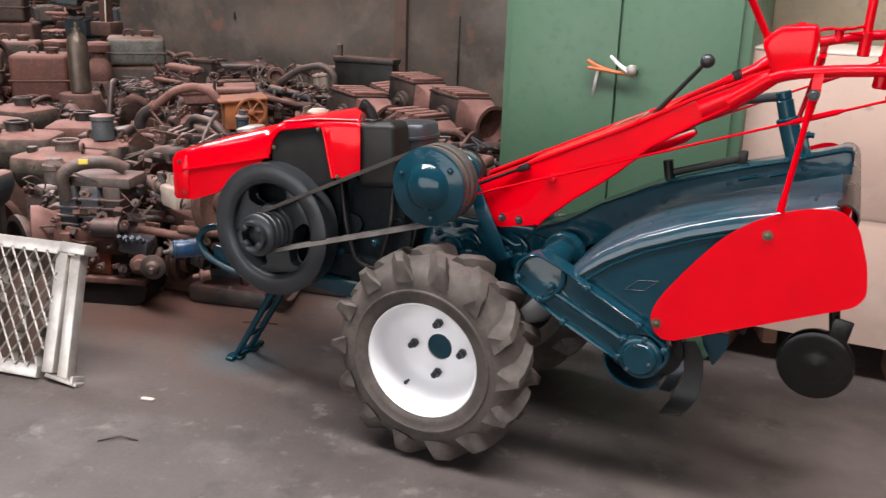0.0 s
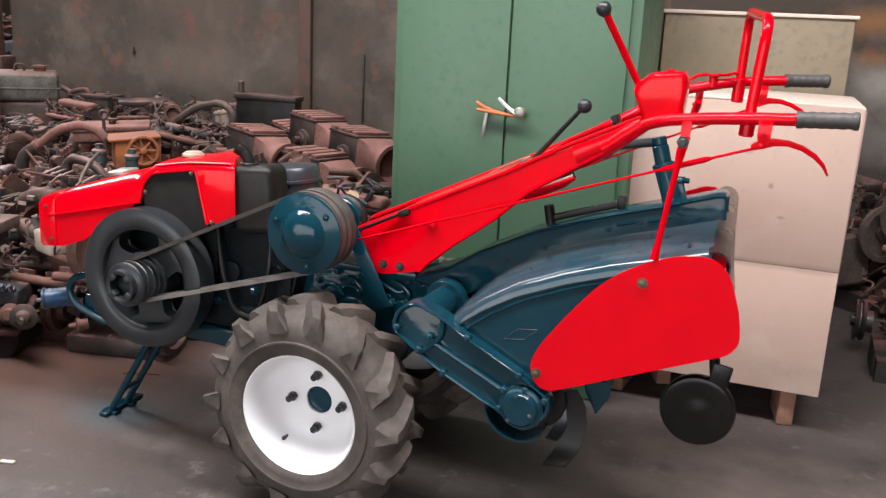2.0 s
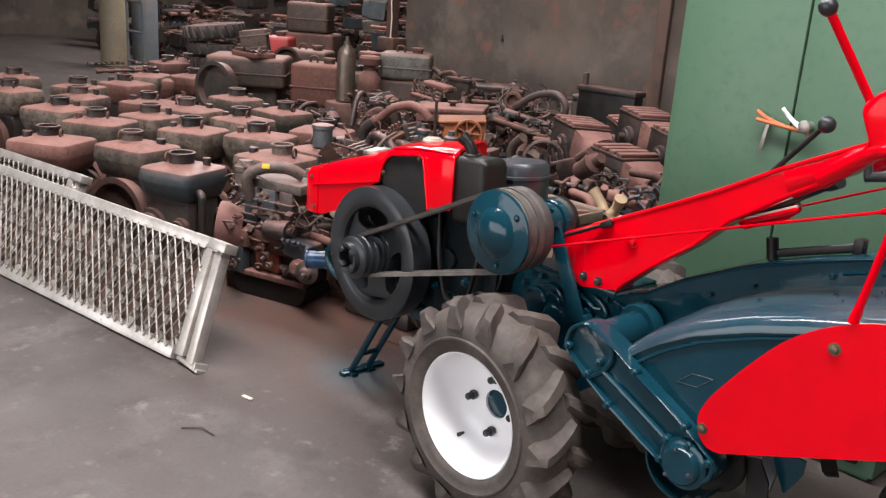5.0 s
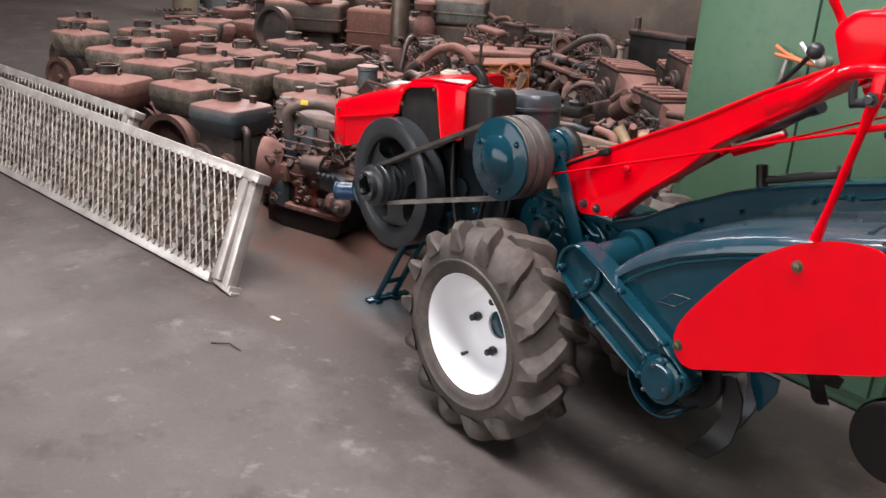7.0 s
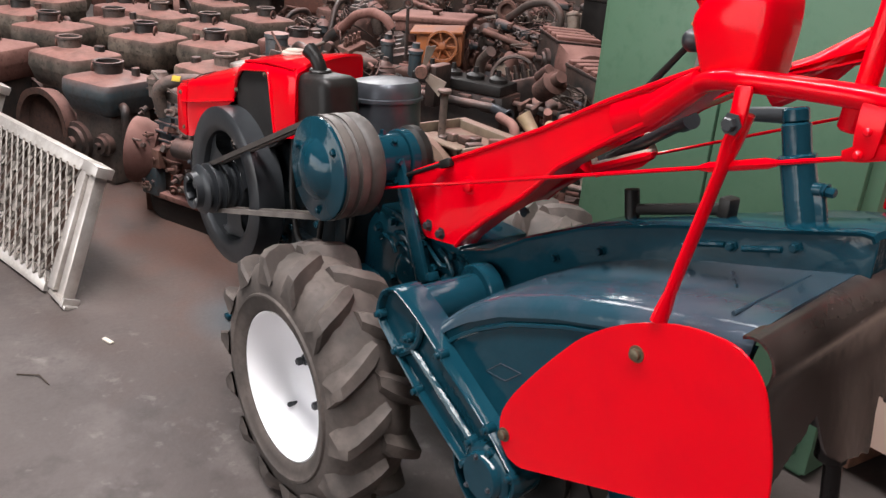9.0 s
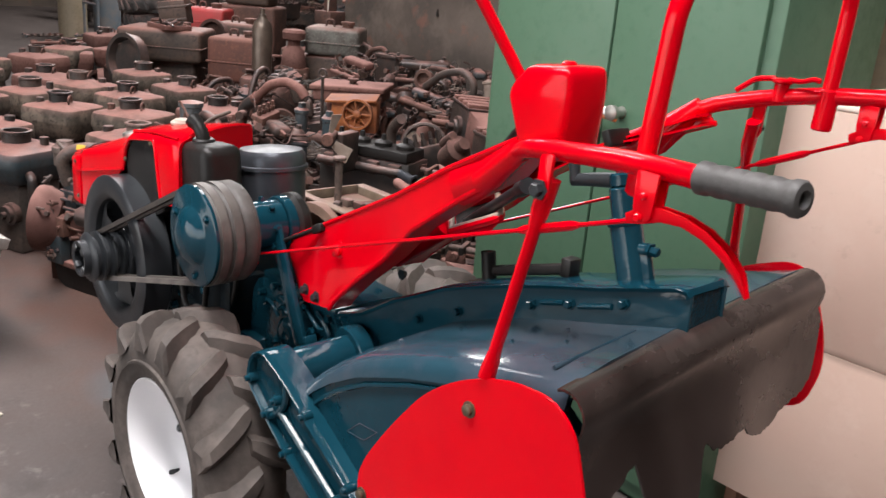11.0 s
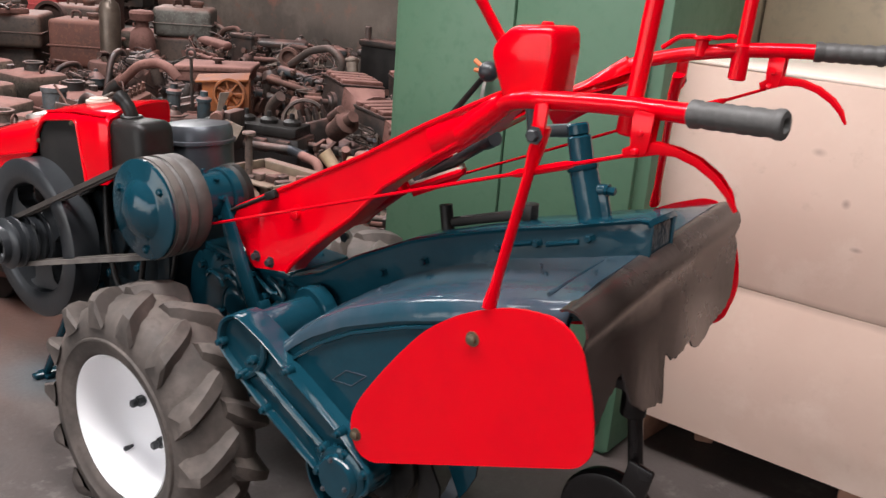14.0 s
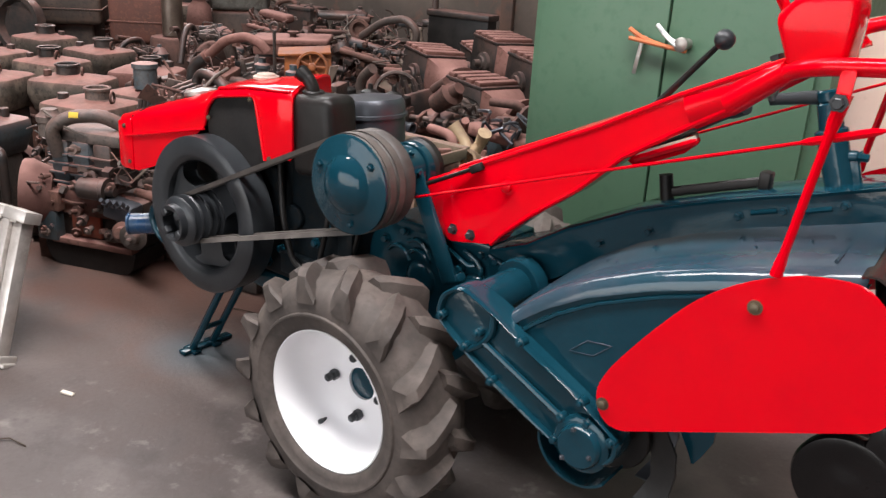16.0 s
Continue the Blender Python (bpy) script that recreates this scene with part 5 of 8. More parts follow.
# rubber flap at the rear of the hood: rolled over the edge, then hanging, torn along the bottom
random.seed(11)
bm = BM()
rows = []
ny = 96
torn = [(0, 0.70), (0.07, 0.735), (0.12, 0.752), (0.165, 0.768), (0.19, 0.712), (0.27, 0.680), (0.33, 0.668), (0.425, 0.652), (0.432, 0.700), (0.45, 0.738), (0.49, 0.715), (0.56, 0.712), (0.63, 0.722), (0.68, 0.700), (0.74, 0.685), (0.80, 0.690), (0.85, 0.706), (0.93, 0.720), (0.975, 0.745), (0.99, 0.80), (1, 0.85)]
for i in range(ny + 1):
    f = i / ny
    y = 2.452 + f * (3.104 - 2.452)
    ztop = 0.884 + 0.047 * f + 0.006 * math.sin(math.pi * f)
    low = np.interp(f, [p[0] for p in torn], [p[1] for p in torn]) + random.uniform(-0.003, 0.003)
    wav = 0.010 * math.sin(5.2 * f + 0.6) + 0.004 * math.sin(13 * f)
    x0 = 0.012 - 0.022 * f
    hang = ztop - 0.062
    row = [(0.160, ztop - 0.004), (0.172, ztop + 0.001), (0.184, ztop + 0.001), (0.197, ztop - 0.005), (0.207, ztop - 0.016), (0.212, ztop - 0.030), (0.211, ztop - 0.044), (0.206, hang)]
    for q in (0.2, 0.4, 0.6, 0.8, 1.0):
        z = hang + (low - hang) * q
        row.append((0.206 + (0.036 + wav * 1.3) * (hang - z) / 0.16 * (1 - 0.4 * f), z))
    rows.append([(px + x0, y + 0.05 * max(0, f - 0.72) * max(0, k - 7) / 5, pz) for k, (px, pz) in enumerate(row)])
add_grid(bm, rows, 0.004)
part("rear_flap", bm, flap_mat, tiller, "torn dark rubber flap hanging behind the rotary hood", 60)

# tail wheel on its stem
bm = BM()
add_tube(bm, rounded([(0.150, 2.745, 0.82), (0.178, 2.745, 0.70), (0.20, 2.745, 0.56), (0.215, 2.745, 0.46)], 0.05), 0.014, 12)
add_cyl(bm, (0.188, 2.745, 0.60), (0.186, 2.745, 0.68), 0.024)
add_box(bm, (0.16, 2.745, 0.665), (0.06, 0.05, 0.03), bev=0.005)
add_box(bm, (0.222, 2.72, 0.47), (0.05, 0.012, 0.11), (0, 10, 0), 0.004)
stem = part("tail_wheel_stem", bm, black_gloss, tiller, "black tail wheel stem")
bm = BM()
add_lathe(bm, (0.178, 2.735, 0.385), (0, -1, 0.0), [(-0.035, 0.0), (-0.035, 0.03), (-0.02, 0.035), (-0.018, 0.085), (-0.01, 0.096), (0.01, 0.099), (0.022, 0.094), (0.026, 0.08), (0.02, 0.05), (0.024, 0.03), (0.028, 0.0)], 40)
part("tail_wheel", bm, black_gloss, tiller, "glossy black tail wheel")

# ---- cabinet, crate and boxes against the heap ----
cab = thing("steel_cabinet", "green painted steel cabinet with two padlocked doors", "cabinet", at=Matrix.Translation((-0.63, 3.75, 0)))
bm = BM()
add_box(bm, (-0.635, 3.765, 0.95), (0.90, 0.50, 1.86), bev=0.006)
add_box(bm, (-0.635, 3.765, 0.02), (0.86, 0.46, 0.04), bev=0.004)
part("body", bm, green, cab)
for x0, x1 in ((-1.052, -0.641), (-0.633, -0.222)):
    bm = BM()
    add_box(bm, ((x0 + x1) / 2, 3.505, 0.96), (x1 - x0, 0.02, 1.78), bev=0.003)
    door = part("door", bm, green, cab)
    if x0 > -0.7:
        bm = BM()
        add_lathe(bm, (-0.575, 3.496, 1.060), (0, -1, 0), [(0, 0.016), (0.012, 0.014), (0.03, 0.012), (0.034, 0.02), (0.048, 0.02), (0.052, 0.012), (0.052, 0)], 16)
        part("handle", bm, bare_steel, door, "worn round door knob")
    else:
        bm = BM()
        add_cyl(bm, (-0.70, 3.496, 1.06), (-0.70, 3.47, 1.06), 0.009)
        part("handle", bm, bare_steel, door, "small worn knob")
bm = BM()
add_tube(bm, rounded([(-0.74, 3.468, 1.085), (-0.70, 3.464, 1.065), (-0.64, 3.466, 1.05), (-0.56, 3.455, 1.045)], 0.02), 0.007, 8)
add_tube(bm, rounded([(-0.735, 3.462, 1.06), (-0.68, 3.458, 1.055), (-0.61, 3.46, 1.048)], 0.02), 0.006, 8)
cord = solid("cord", bm, rope_orange, "orange cord tied between the cabinet knobs", "cord")
bm = BM()
add_tube(bm, rounded([(-0.655, 3.462, 1.105), (-0.62, 3.455, 1.075), (-0.585, 3.45, 1.055)], 0.02), 0.006, 8)
add_tube(bm, rounded([(-0.645, 3.455, 1.10), (-0.61, 3.458, 1.07), (-0.575, 3.452, 1.06)], 0.02), 0.005, 8)
solid("rag_strip", bm, white, "white cloth strip knotted round the cabinet knob", "cloth")
bm = BM()
add_box(bm, (-0.708, 3.474, 1.005), (0.012, 0.004, 0.09), (0, 8, 0), 0.001)
solid("tag", bm, bare_steel, "small hanging metal strip on the cabinet cord", "tag")

crate = thing("cream_box", "large cream board box standing on wooden blocks", "box", at=Matrix.Translation((0.17, 3.9, 0.14)))
bm = BM()
add_box(bm, (0.172, 3.90, 0.657), (0.735, 0.60, 0.985), (0, 0.6, 0), 0.008)
part("carcass", bm, cream, crate)
bm = BM()
add_box(bm, (0.167, 3.90, 1.151), (0.744, 0.61, 0.010), (0, 0.6, 0), 0.003)
part("lid", bm, cream_edge, crate, "paler top board")
bm = BM()
add_box(bm, (0.167, 3.598, 0.872), (0.738, 0.006, 0.547), bev=0.0015)
add_box(bm, (0.167, 3.5985, 0.3715), (0.738, 0.006, 0.4525), bev=0.0015)
for x, y, rz in ((0.43, 3.72, 8), (-0.17, 3.76, -6), (-0.04, 3.90, 20), (0.40, 4.1, 0), (-0.12, 4.1, 0)):
    b2 = BM()
    add_box(b2, (0, 0, 0.07), (0.058, 0.17, 0.138), bev=0.008)
    solid("wood_block", b2, wood, "rough wooden block under the cream box", "block", at=pose(x, y, 0, 0, 0, rz), group="blocks under the box")
part("front_panel", bm, cream, crate)

bx = thing("drab_box", "drab olive board box behind the cream box", "box", at=Matrix.Translation((0.2, 4.4, 0)))
bm = BM()
add_box(bm, (0.15, 4.45, 0.72), (0.72, 0.4, 1.44), bev=0.01)
part("carcass", bm, drab, bx)
bm = BM()
add_box(bm, (0.15, 4.45, 1.446), (0.74, 0.42, 0.014), bev=0.003)
part("lid", bm, cream_edge, bx, "pale top board")
bm = BM()
add_box(bm, (-0.25, 4.35, 0.95), (0.06, 0.3, 1.9), (0, 0, 0), 0.01)
solid("leaning_board", bm, drab, "drab upright board beside the cabinet", "board")

# ---- aluminium ramps ----
def ramp(at, length, height, label):
    """A mesh-covered loading ramp lying on its long edge; x runs along it from the near end."""
    th = thing("loading_ramp", label, "ramp", "loading ramps", at=Matrix.Identity(4))
    h = height
    bm = BM()
    add_box(bm, (-length / 2 - 0.015, 0, h - 0.022), (length - 0.03, 0.055, 0.044), bev=0.003)
    part("top_rail", bm, aluminium, th)
    bm = BM()
    add_box(bm, (-0.040, -0.002, h - 0.018), (0.10, 0.062, 0.036), (0, 2, 0), 0.003)
    part("end_plate", bm, aluminium, th)
    bm = BM()
    add_box(bm, (-length / 2 - 0.05, 0, 0.022), (length - 0.1, 0.055, 0.044), bev=0.003)
    part("bottom_rail", bm, aluminium, th)
    bm = BM()
    add_box(bm, (-0.070, -0.004, h / 2), (0.044, 0.05, h - 0.05), (0, -3, 0), 0.003)
    add_box(bm, (-0.020, 0.004, h / 2 - 0.01), (0.040, 0.044, h - 0.03), (0, -4, 0), 0.003)
    part("end_channel", bm, aluminium, th)
    bm = BM()
    add_box(bm, (0.0, -0.005, 0.008), (0.13, 0.05, 0.014), (0, 8, 0), 0.003)
    add_box(bm, (0.045, -0.005, 0.012), (0.014, 0.06, 0.03), (0, 0, 0), 0.003)
    part("end_lip", bm, aluminium, th)
    # dark sheet added behind the rungs in place of the ramp's inner shade
    bm = BM()
    add_box(bm, (-length / 2 - 0.04, 0.036, h / 2), (length - 0.1, 0.006, h - 0.09), bev=0.001)
    part("shade_sheet", bm, rust_wall, th, "dark sheet added for the shade inside the ramp")
    for k in range(int(length / 0.098)):
        x = -0.125 - k * 0.098
        bm = BM()
        rows = []
        for j in range(13):
            f = j / 12
            z = 0.04 + f * (h - 0.08)
            w = 0.010 + 0.003 * math.sin(k * 2.1 + j * 1.7)
            ox = 0.011 * (-1) ** j + 0.004 * math.sin(k * 3.7 + j)
            d = 0.012 * (-1) ** j
            rows.append([(x + ox - w, 0.012 + d, z), (x + ox, -0.006, z), (x + ox + w, 0.012 - d, z)])
        add_grid(bm, rows, 0.003)
        part("rung", bm, mesh_alloy, th)
    # expanded metal: two families of crossing strands
    bm = BM()
    step = 0.048
    L = length - 0.1
    n = int((L + h) / step)
    for s in (1, -1):
        for k in range(n):
            x0 = -0.09 - k * step + (0.5 * h if s > 0 else 0)
            z0, z1 = 0.035, h - 0.035
            slope = 0.60
            a = Vector((x0, -0.03, z0))
            b = Vector((x0 - s * slope * (z1 - z0), -0.03, z1))
            if s > 0:
                a.x -= 0.0
            lo, hi = -length + 0.02, -0.085
            # trim to the frame
            for p, q in ((a, b), (b, a)):
                for lim, sign in ((hi, 1), (lo, -1)):
                    if (p.x - lim) * sign > 0:
                        t = (lim - p.x) / (q.x - p.x) if abs(q.x - p.x) > 1e-6 else 2
                        if 0 <= t <= 1:
                            p.xyz = p.lerp(q, t)
            if a.x > hi + 1e-4 or b.x > hi + 1e-4 or a.x < lo - 1e-4 or b.x < lo - 1e-4 or (a - b).length < 0.02:
                continue
            add_tube(bm, [a, b], 0.0038, 4)
    m = part("expanded_mesh", bm, mesh_alloy, th, "diamond expanded-metal facing")
    m["kind"] = "stuff"
    th.matrix_basis = at
    return th


lean = math.degrees(math.atan2(0.17, 0.41))
yaw = math.degrees(math.atan2(0.30, 1.75))
ramp(pose(-2.10, 2.218, 0.0, -lean, 0, yaw), 3.2, 0.47, "silver aluminium mesh loading ramp lying on its edge")
ramp(pose(-3.47, 2.22, 0.0, -lean, 0, yaw), 2.6, 0.45, "second dull aluminium ramp behind the first")

# ---- scrap: kinds of things ----
MATS = [rust, iron_dark, iron_dark, iron_blue, iron_dark, iron_grey, iron_dark]


def R(a, b):
    return random.uniform(a, b)


def comb(L, W, n, depth):
    """Outline of a ribbed casting, as (x, y) pairs."""
    out = []
    for side in (-1, 1):
        row = []
        for k in range(n):
            x0 = -L / 2 + L * (k + 0.15) / n
            x1 = -L / 2 + L * (k + 0.45) / n
            for x, d in ((x0, 0), (x0 + 0.006, depth), (x1 - 0.006, depth), (x1, 0)):
                row.append((x, side * (W / 2 + d)))
        out += [(-L / 2, side * W / 2)] + row + [(L / 2, side * W / 2)] if side < 0 else [(L / 2, W / 2)] + list(reversed(row)) + [(-L / 2, W / 2)]
    return out


def add_prism_z(bm, poly, z0, z1, bev=0.004):
    first = len(bm.verts)
    add_prism(bm, [(x, y) for x, y in poly], z0, z1, bev, 1)
    bm.verts.ensure_lookup_table()
    for v in bm.verts[first:] if not bev else [v for v in bm.verts if not v.tag]:
        v.co = Vector((v.co.x, v.co.z, v.co.y))
    for v in bm.verts:
        v.tag = True


def add_ring(bm, o, axis, r, tube, n=20):
    """A plain torus."""
    r3, o = basis(axis), Vector(o)
    pts = [o + r3 @ Vector((r * math.cos(2 * math.pi * i / n), r * math.sin(2 * math.pi * i / n), 0)) for i in range(n + 1)]
    add_tube(bm, pts, tube, 8)


def hopper_engine(seed):
    """A small engine with a square water hopper and a round neck on top."""
    random.seed(seed)
    th = thing("hopper_engine", ["rust-dusted scrap engine with a square hopper tank", "old stationary engine with a rusty hopper and open neck", "scrap engine with a dark hopper under brown dust"][seed % 3], "engine", "hopper engines")
    w, d, h = R(0.32, 0.38), R(0.30, 0.34), R(0.16, 0.19)
    z = R(0.29, 0.33)
    bm = BM()
    # a cast tank with rounded corners, drawn in below, its top sloping up to the neck
    rings = []
    for dz, grow, round_by in ((0.0, -0.036, 0.035), (h * 0.06, -0.024, 0.04), (h * 0.30, -0.010, 0.045), (h * 0.46, -0.002, 0.047), (h * 0.50, 0.0, 0.047), (h * 0.80, -0.004, 0.045), (h * 0.86, -0.009, 0.043), (h * 0.895, -0.021, 0.04), (h * 0.91, -0.034, 0.04), (h, -0.11, 0.04)):
        a, b = w / 2 + grow, d / 2 + grow
        ring = []
        for cx, cy, a0 in ((a, -b, -90), (a, b, 0), (-a, b, 90), (-a, -b, 180)):
            for q in (0, 22.5, 45, 67.5, 90):
                t = radians(a0 + q)
                ring.append(bm.verts.new((cx - math.copysign(round_by, cx) + round_by * math.cos(t), cy - math.copysign(round_by, cy) + round_by * math.sin(t), z + dz)))
        rings.append(ring)
    for p, q in zip(rings, rings[1:]):
        for i in range(20):
            bm.faces.new((p[i], p[(i + 1) % 20], q[(i + 1) % 20], q[i]))
    bm.faces.new(list(reversed(rings[0])))
    bm.faces.new(rings[-1])
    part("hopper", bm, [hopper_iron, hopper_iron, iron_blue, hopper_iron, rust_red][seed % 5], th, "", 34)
    r = R(0.052, 0.066)
    bm = BM()
    nx = R(-0.05, 0.05)
    add_lathe(bm, (nx, 0, z + h - 0.008), (0, 0, 1), [(0, r * 1.25), (0.008, r), (0.046, r), (0.049, r + 0.007), (0.058, r + 0.007), (0.061, r), (0.058, r - 0.008), (0.0, r - 0.010), (0.0, 0)], 24)
    part("filler_neck", bm, [iron_dark, iron_grey, iron_dark][seed % 3], th)
    bm = BM()
    add_box(bm, (0, 0, z / 2), (w * 0.75, d * 0.7, z), bev=0.02)
    part("crankcase", bm, random.choice([iron_dark, rust, iron_grey]), th)
    for sx, rr in ((-0.3, 0.09), (0.25, 0.05)):
        bm = BM()
        add_lathe(bm, (w * sx, -d * 0.33, z * R(0.45, 0.65)), (0, -1, 0), [(0, rr), (0.03, rr), (0.035, rr * 0.8), (0.05, rr * 0.75), (0.05, rr * 0.3), (0.07, rr * 0.3), (0.07, 0)], 20)
        part("bearing_cover", bm, random.choice([iron_dark, rust]), th)
    bm = BM()
    s = random.choice((-1, 1))
    add_lathe(bm, (-0.02, s * (d * 0.5 + 0.02), 0.17), (0, s, 0), [(0, 0.03), (0.0, 0.15), (0.05, 0.155), (0.05, 0.125), (0.03, 0.115), (0.03, 0.03), (0.06, 0.03), (0.06, 0)], 28)
    part("flywheel", bm, rust, th)
    bm = BM()
    add_tube(bm, rounded([(w * 0.4, -d * 0.2, z + h * 0.3), (w * 0.60, -d * 0.3, z + h * 0.3), (w * 0.60, -d * 0.3, z * 0.4)], 0.05), 0.02, 10)
    part("pipe", bm, iron_dark, th)
    bm = BM()
    add_ring(bm, (nx - r - 0.03, R(-0.03, 0.03), z + h + 0.012), (1, 0.4, 0), 0.024, 0.006)
    part("lifting_eye", bm, rust, th)
    bm = BM()
    add_cyl(bm, (w * 0.27, d * 0.2, z + h - 0.02), (w * 0.27, d * 0.2, z + h + R(0.015, 0.04)), R(0.018, 0.03))
    part("tank_cap", bm, random.choice([iron_dark, rust, iron_grey]), th)
    return th


def inline_engine(seed, plain=False):
    """A small multi-cylinder engine stripped from a machine."""
    random.seed(seed)
    th = thing("scrap_engine", ["dust-covered scrap diesel engine with bent pipes", "greasy stripped engine with loose hoses", "rusty engine with manifold and pulleys", "dark oily engine with a brown-dusted head"][seed % 4], "engine", "scrap engines")
    L, W, H = R(0.40, 0.54), R(0.19, 0.25), R(0.20, 0.27)
    body = MATS[seed % 7]
    bm = BM()
    add_prism_z(bm, comb(L, W, random.choice((3, 4, 5)), R(0.015, 0.03)), 0.06, 0.06 + H, 0.004)
    part("block", bm, body, th)
    bm = BM()
    add_box(bm, (0, 0, 0.04), (L * 0.9, W * 0.8, 0.08), bev=0.02)
    part("oil_pan", bm, random.choice([iron_dark, rust]), th)
    z = H + 0.06
    bm = BM()
    add_prism_z(bm, comb(L * 0.96, W * 0.8, 4, 0.02), z, z + 0.07, 0.003)
    part("cylinder_head", bm, random.choice(MATS), th)
    for k in range(0 if plain else 6):
        bm = BM()
        add_hex(bm, (-L * 0.42 + k * L * 0.165, W * 0.36 * (-1) ** k, z + 0.068), (0, 0, 1), 0.012, 0.022)
        part("head_nut", bm, random.choice([iron_dark, iron_grey, rust]), th)
    bm = BM()
    if seed % 3:
        add_box(bm, (0, W * 0.05, z + 0.095), (L * 0.8, W * 0.4, 0.055), bev=0.02, seg=3)
        part("rocker_cover", bm, random.choice(MATS + [rust_red]), th)
    else:
        add_cyl(bm, (-L * 0.42, W * 0.05, z + 0.09), (L * 0.42, W * 0.05, z + 0.09), 0.012, n=10)
        part("rocker_shaft", bm, random.choice(MATS), th)
        for k in range(7):
            x = -L * 0.38 + k * L * 0.125
            bm = BM()
            add_box(bm, (x, W * 0.05, z + 0.095), (0.018, W * 0.45, 0.03), (R(-20, 20), 0, 0), 0.004)
            part("rocker", bm, random.choice(MATS), th)
    s = random.choice((-1, 1))
    bm = BM()
    y = s * (W * 0.5 + 0.045)
    add_tube(bm, [(-L * 0.4, y, z + 0.03), (L * 0.4, y, z + 0.03)], R(0.015, 0.02), 10)
    for k in range(3):
        x = -L * 0.3 + k * L * 0.3
        add_tube(bm, [(x, s * W * 0.4, z + 0.03), (x, y, z + 0.03)], 0.015, 8)
        add_box(bm, (x, s * (W * 0.5 + 0.012), z + 0.03), (0.075, 0.014, 0.06), bev=0.004)
    if seed % 2:
        hx = R(-0.3, 0.3) * L
        add_tube(bm, rounded([(hx, y, z + 0.03), (hx, y, z + R(0.10, 0.16)), (hx + R(-0.2, 0.2), y + s * R(0.0, 0.1), z + R(0.12, 0.2))], 0.07), R(0.014, 0.021), 10)
    part("manifold", bm, random.choice([rust_red, rust, iron_grey]), th)
    y = -s * (W * 0.5 + 0.035)
    if plain:
        return th
    bm = BM()
    add_lathe(bm, (-L * 0.28, y, z - 0.1), (1, 0, 0), [(0, 0.015), (0.012, 0.015), (0.012, 0.028), (0.03, 0.034), (0.1, 0.034), (0.105, 0.038), (0.118, 0.038), (0.12, 0.03), (0.15, 0.026), (0.152, 0.012), (0.18, 0.01), (0.18, 0)], 18)
    part("starter_motor", bm, random.choice([iron_dark, iron_grey, rust]), th)
    bm = BM()
    add_box(bm, (L * 0.25, y, z - 0.12), (0.13, 0.075, 0.09), bev=0.012)
    for k in range(4):
        add_lathe(bm, (L * 0.25 - 0.045 + k * 0.03, y, z - 0.08), (0, 0, 1), [(0, 0.012), (0.02, 0.012), (0.02, 0.008), (0.045, 0.008), (0.045, 0)], 8)
    part("injection_pump", bm, random.choice([pale_alloy, iron_grey, iron_dark]), th)
    bm = BM()
    add_lathe(bm, (L * 0.38, y + s * 0.03, z - 0.06), (R(-0.2, 0.2), R(-0.2, 0.2), 1), [(0, 0.03), (0.01, 0.036), (0.1, 0.036), (0.11, 0.045), (0.122, 0.045), (0.13, 0.02), (0.14, 0.0)], 16)
    part("oil_filter", bm, random.choice([iron_dark, iron_blue, iron_grey, pale_alloy]), th)
    e = random.choice((-1, 1))
    bm = BM()
    add_lathe(bm, (e * L * 0.5, 0, z * 0.5), (e, 0, 0), [(0, 0.05), (0.03, 0.05), (0.03, 0.085), (0.045, 0.095), (0.05, 0.08), (0.058, 0.08), (0.065, 0.095), (0.075, 0.09), (0.07, 0.05), (0.06, 0.03), (0.09, 0.03), (0.09, 0)], 24)
    part("crank_pulley", bm, random.choice([iron_dark, rust]), th)
    if seed % 4 == 0:
        bm = BM()
        c = Vector((e * (L * 0.5 + 0.05), 0, z * 0.95))
        add_cyl(bm, c - Vector((e * 0.05, 0, 0)), c + Vector((e * 0.02, 0, 0)), 0.03)
        for k in range(5):
            a = 2 * math.pi * k / 5
            u, v = Vector((0, math.cos(a), math.sin(a))), Vector((0, -math.sin(a), math.cos(a)))
            add_grid(bm, [[c + u * 0.03 - v * 0.018, c + u * 0.03 + v * 0.018 + Vector((e * 0.014, 0, 0))], [c + u * 0.13 - v * 0.035, c + u * 0.13 + v * 0.035 + Vector((e * 0.025, 0, 0))]], 0.003)
        part("fan", bm, random.choice([rust, rust, iron_dark]), th)
    bm = BM()
    add_lathe(bm, (-e * L * 0.5, 0, z * 0.52), (-e, 0, 0), [(0, 0.10), (0.02, 0.14), (0.04, 0.15), (0.06, 0.15), (0.065, 0.125), (0.045, 0.12), (0.03, 0.05), (0.05, 0.045), (0.05, 0)], 28)
    part("bell_housing", bm, random.choice([iron_grey, rust, iron_dark]), th)
    if seed % 2:
        bm = BM()
        add_lathe(bm, (R(-0.25, 0.25) * L, -s * W * 0.42, z + 0.01), (R(-0.1, 0.1), 0, 1), [(0, 0.03), (0.02, 0.052), (0.055, 0.054), (0.06, 0.060), (0.068, 0.060), (0.074, 0.052), (0.10, 0.036), (0.112, 0.016), (0.13, 0.014), (0.13, 0)], 24)
        part("breather_dome", bm, random.choice([iron_dark, iron_grey, iron_blue]), th)
    if seed % 3 == 0:
        bm = BM()
        x0 = R(-0.3, 0.1) * L
        add_tube(bm, rounded([(x0, s * W * 0.2, z + 0.04), (x0, s * W * 0.3, z + 0.16), (x0 + 0.16, s * W * 0.5, z + 0.15), (x0 + 0.22, s * W * 0.8, z - 0.02)], 0.08, 5), 0.019, 14)
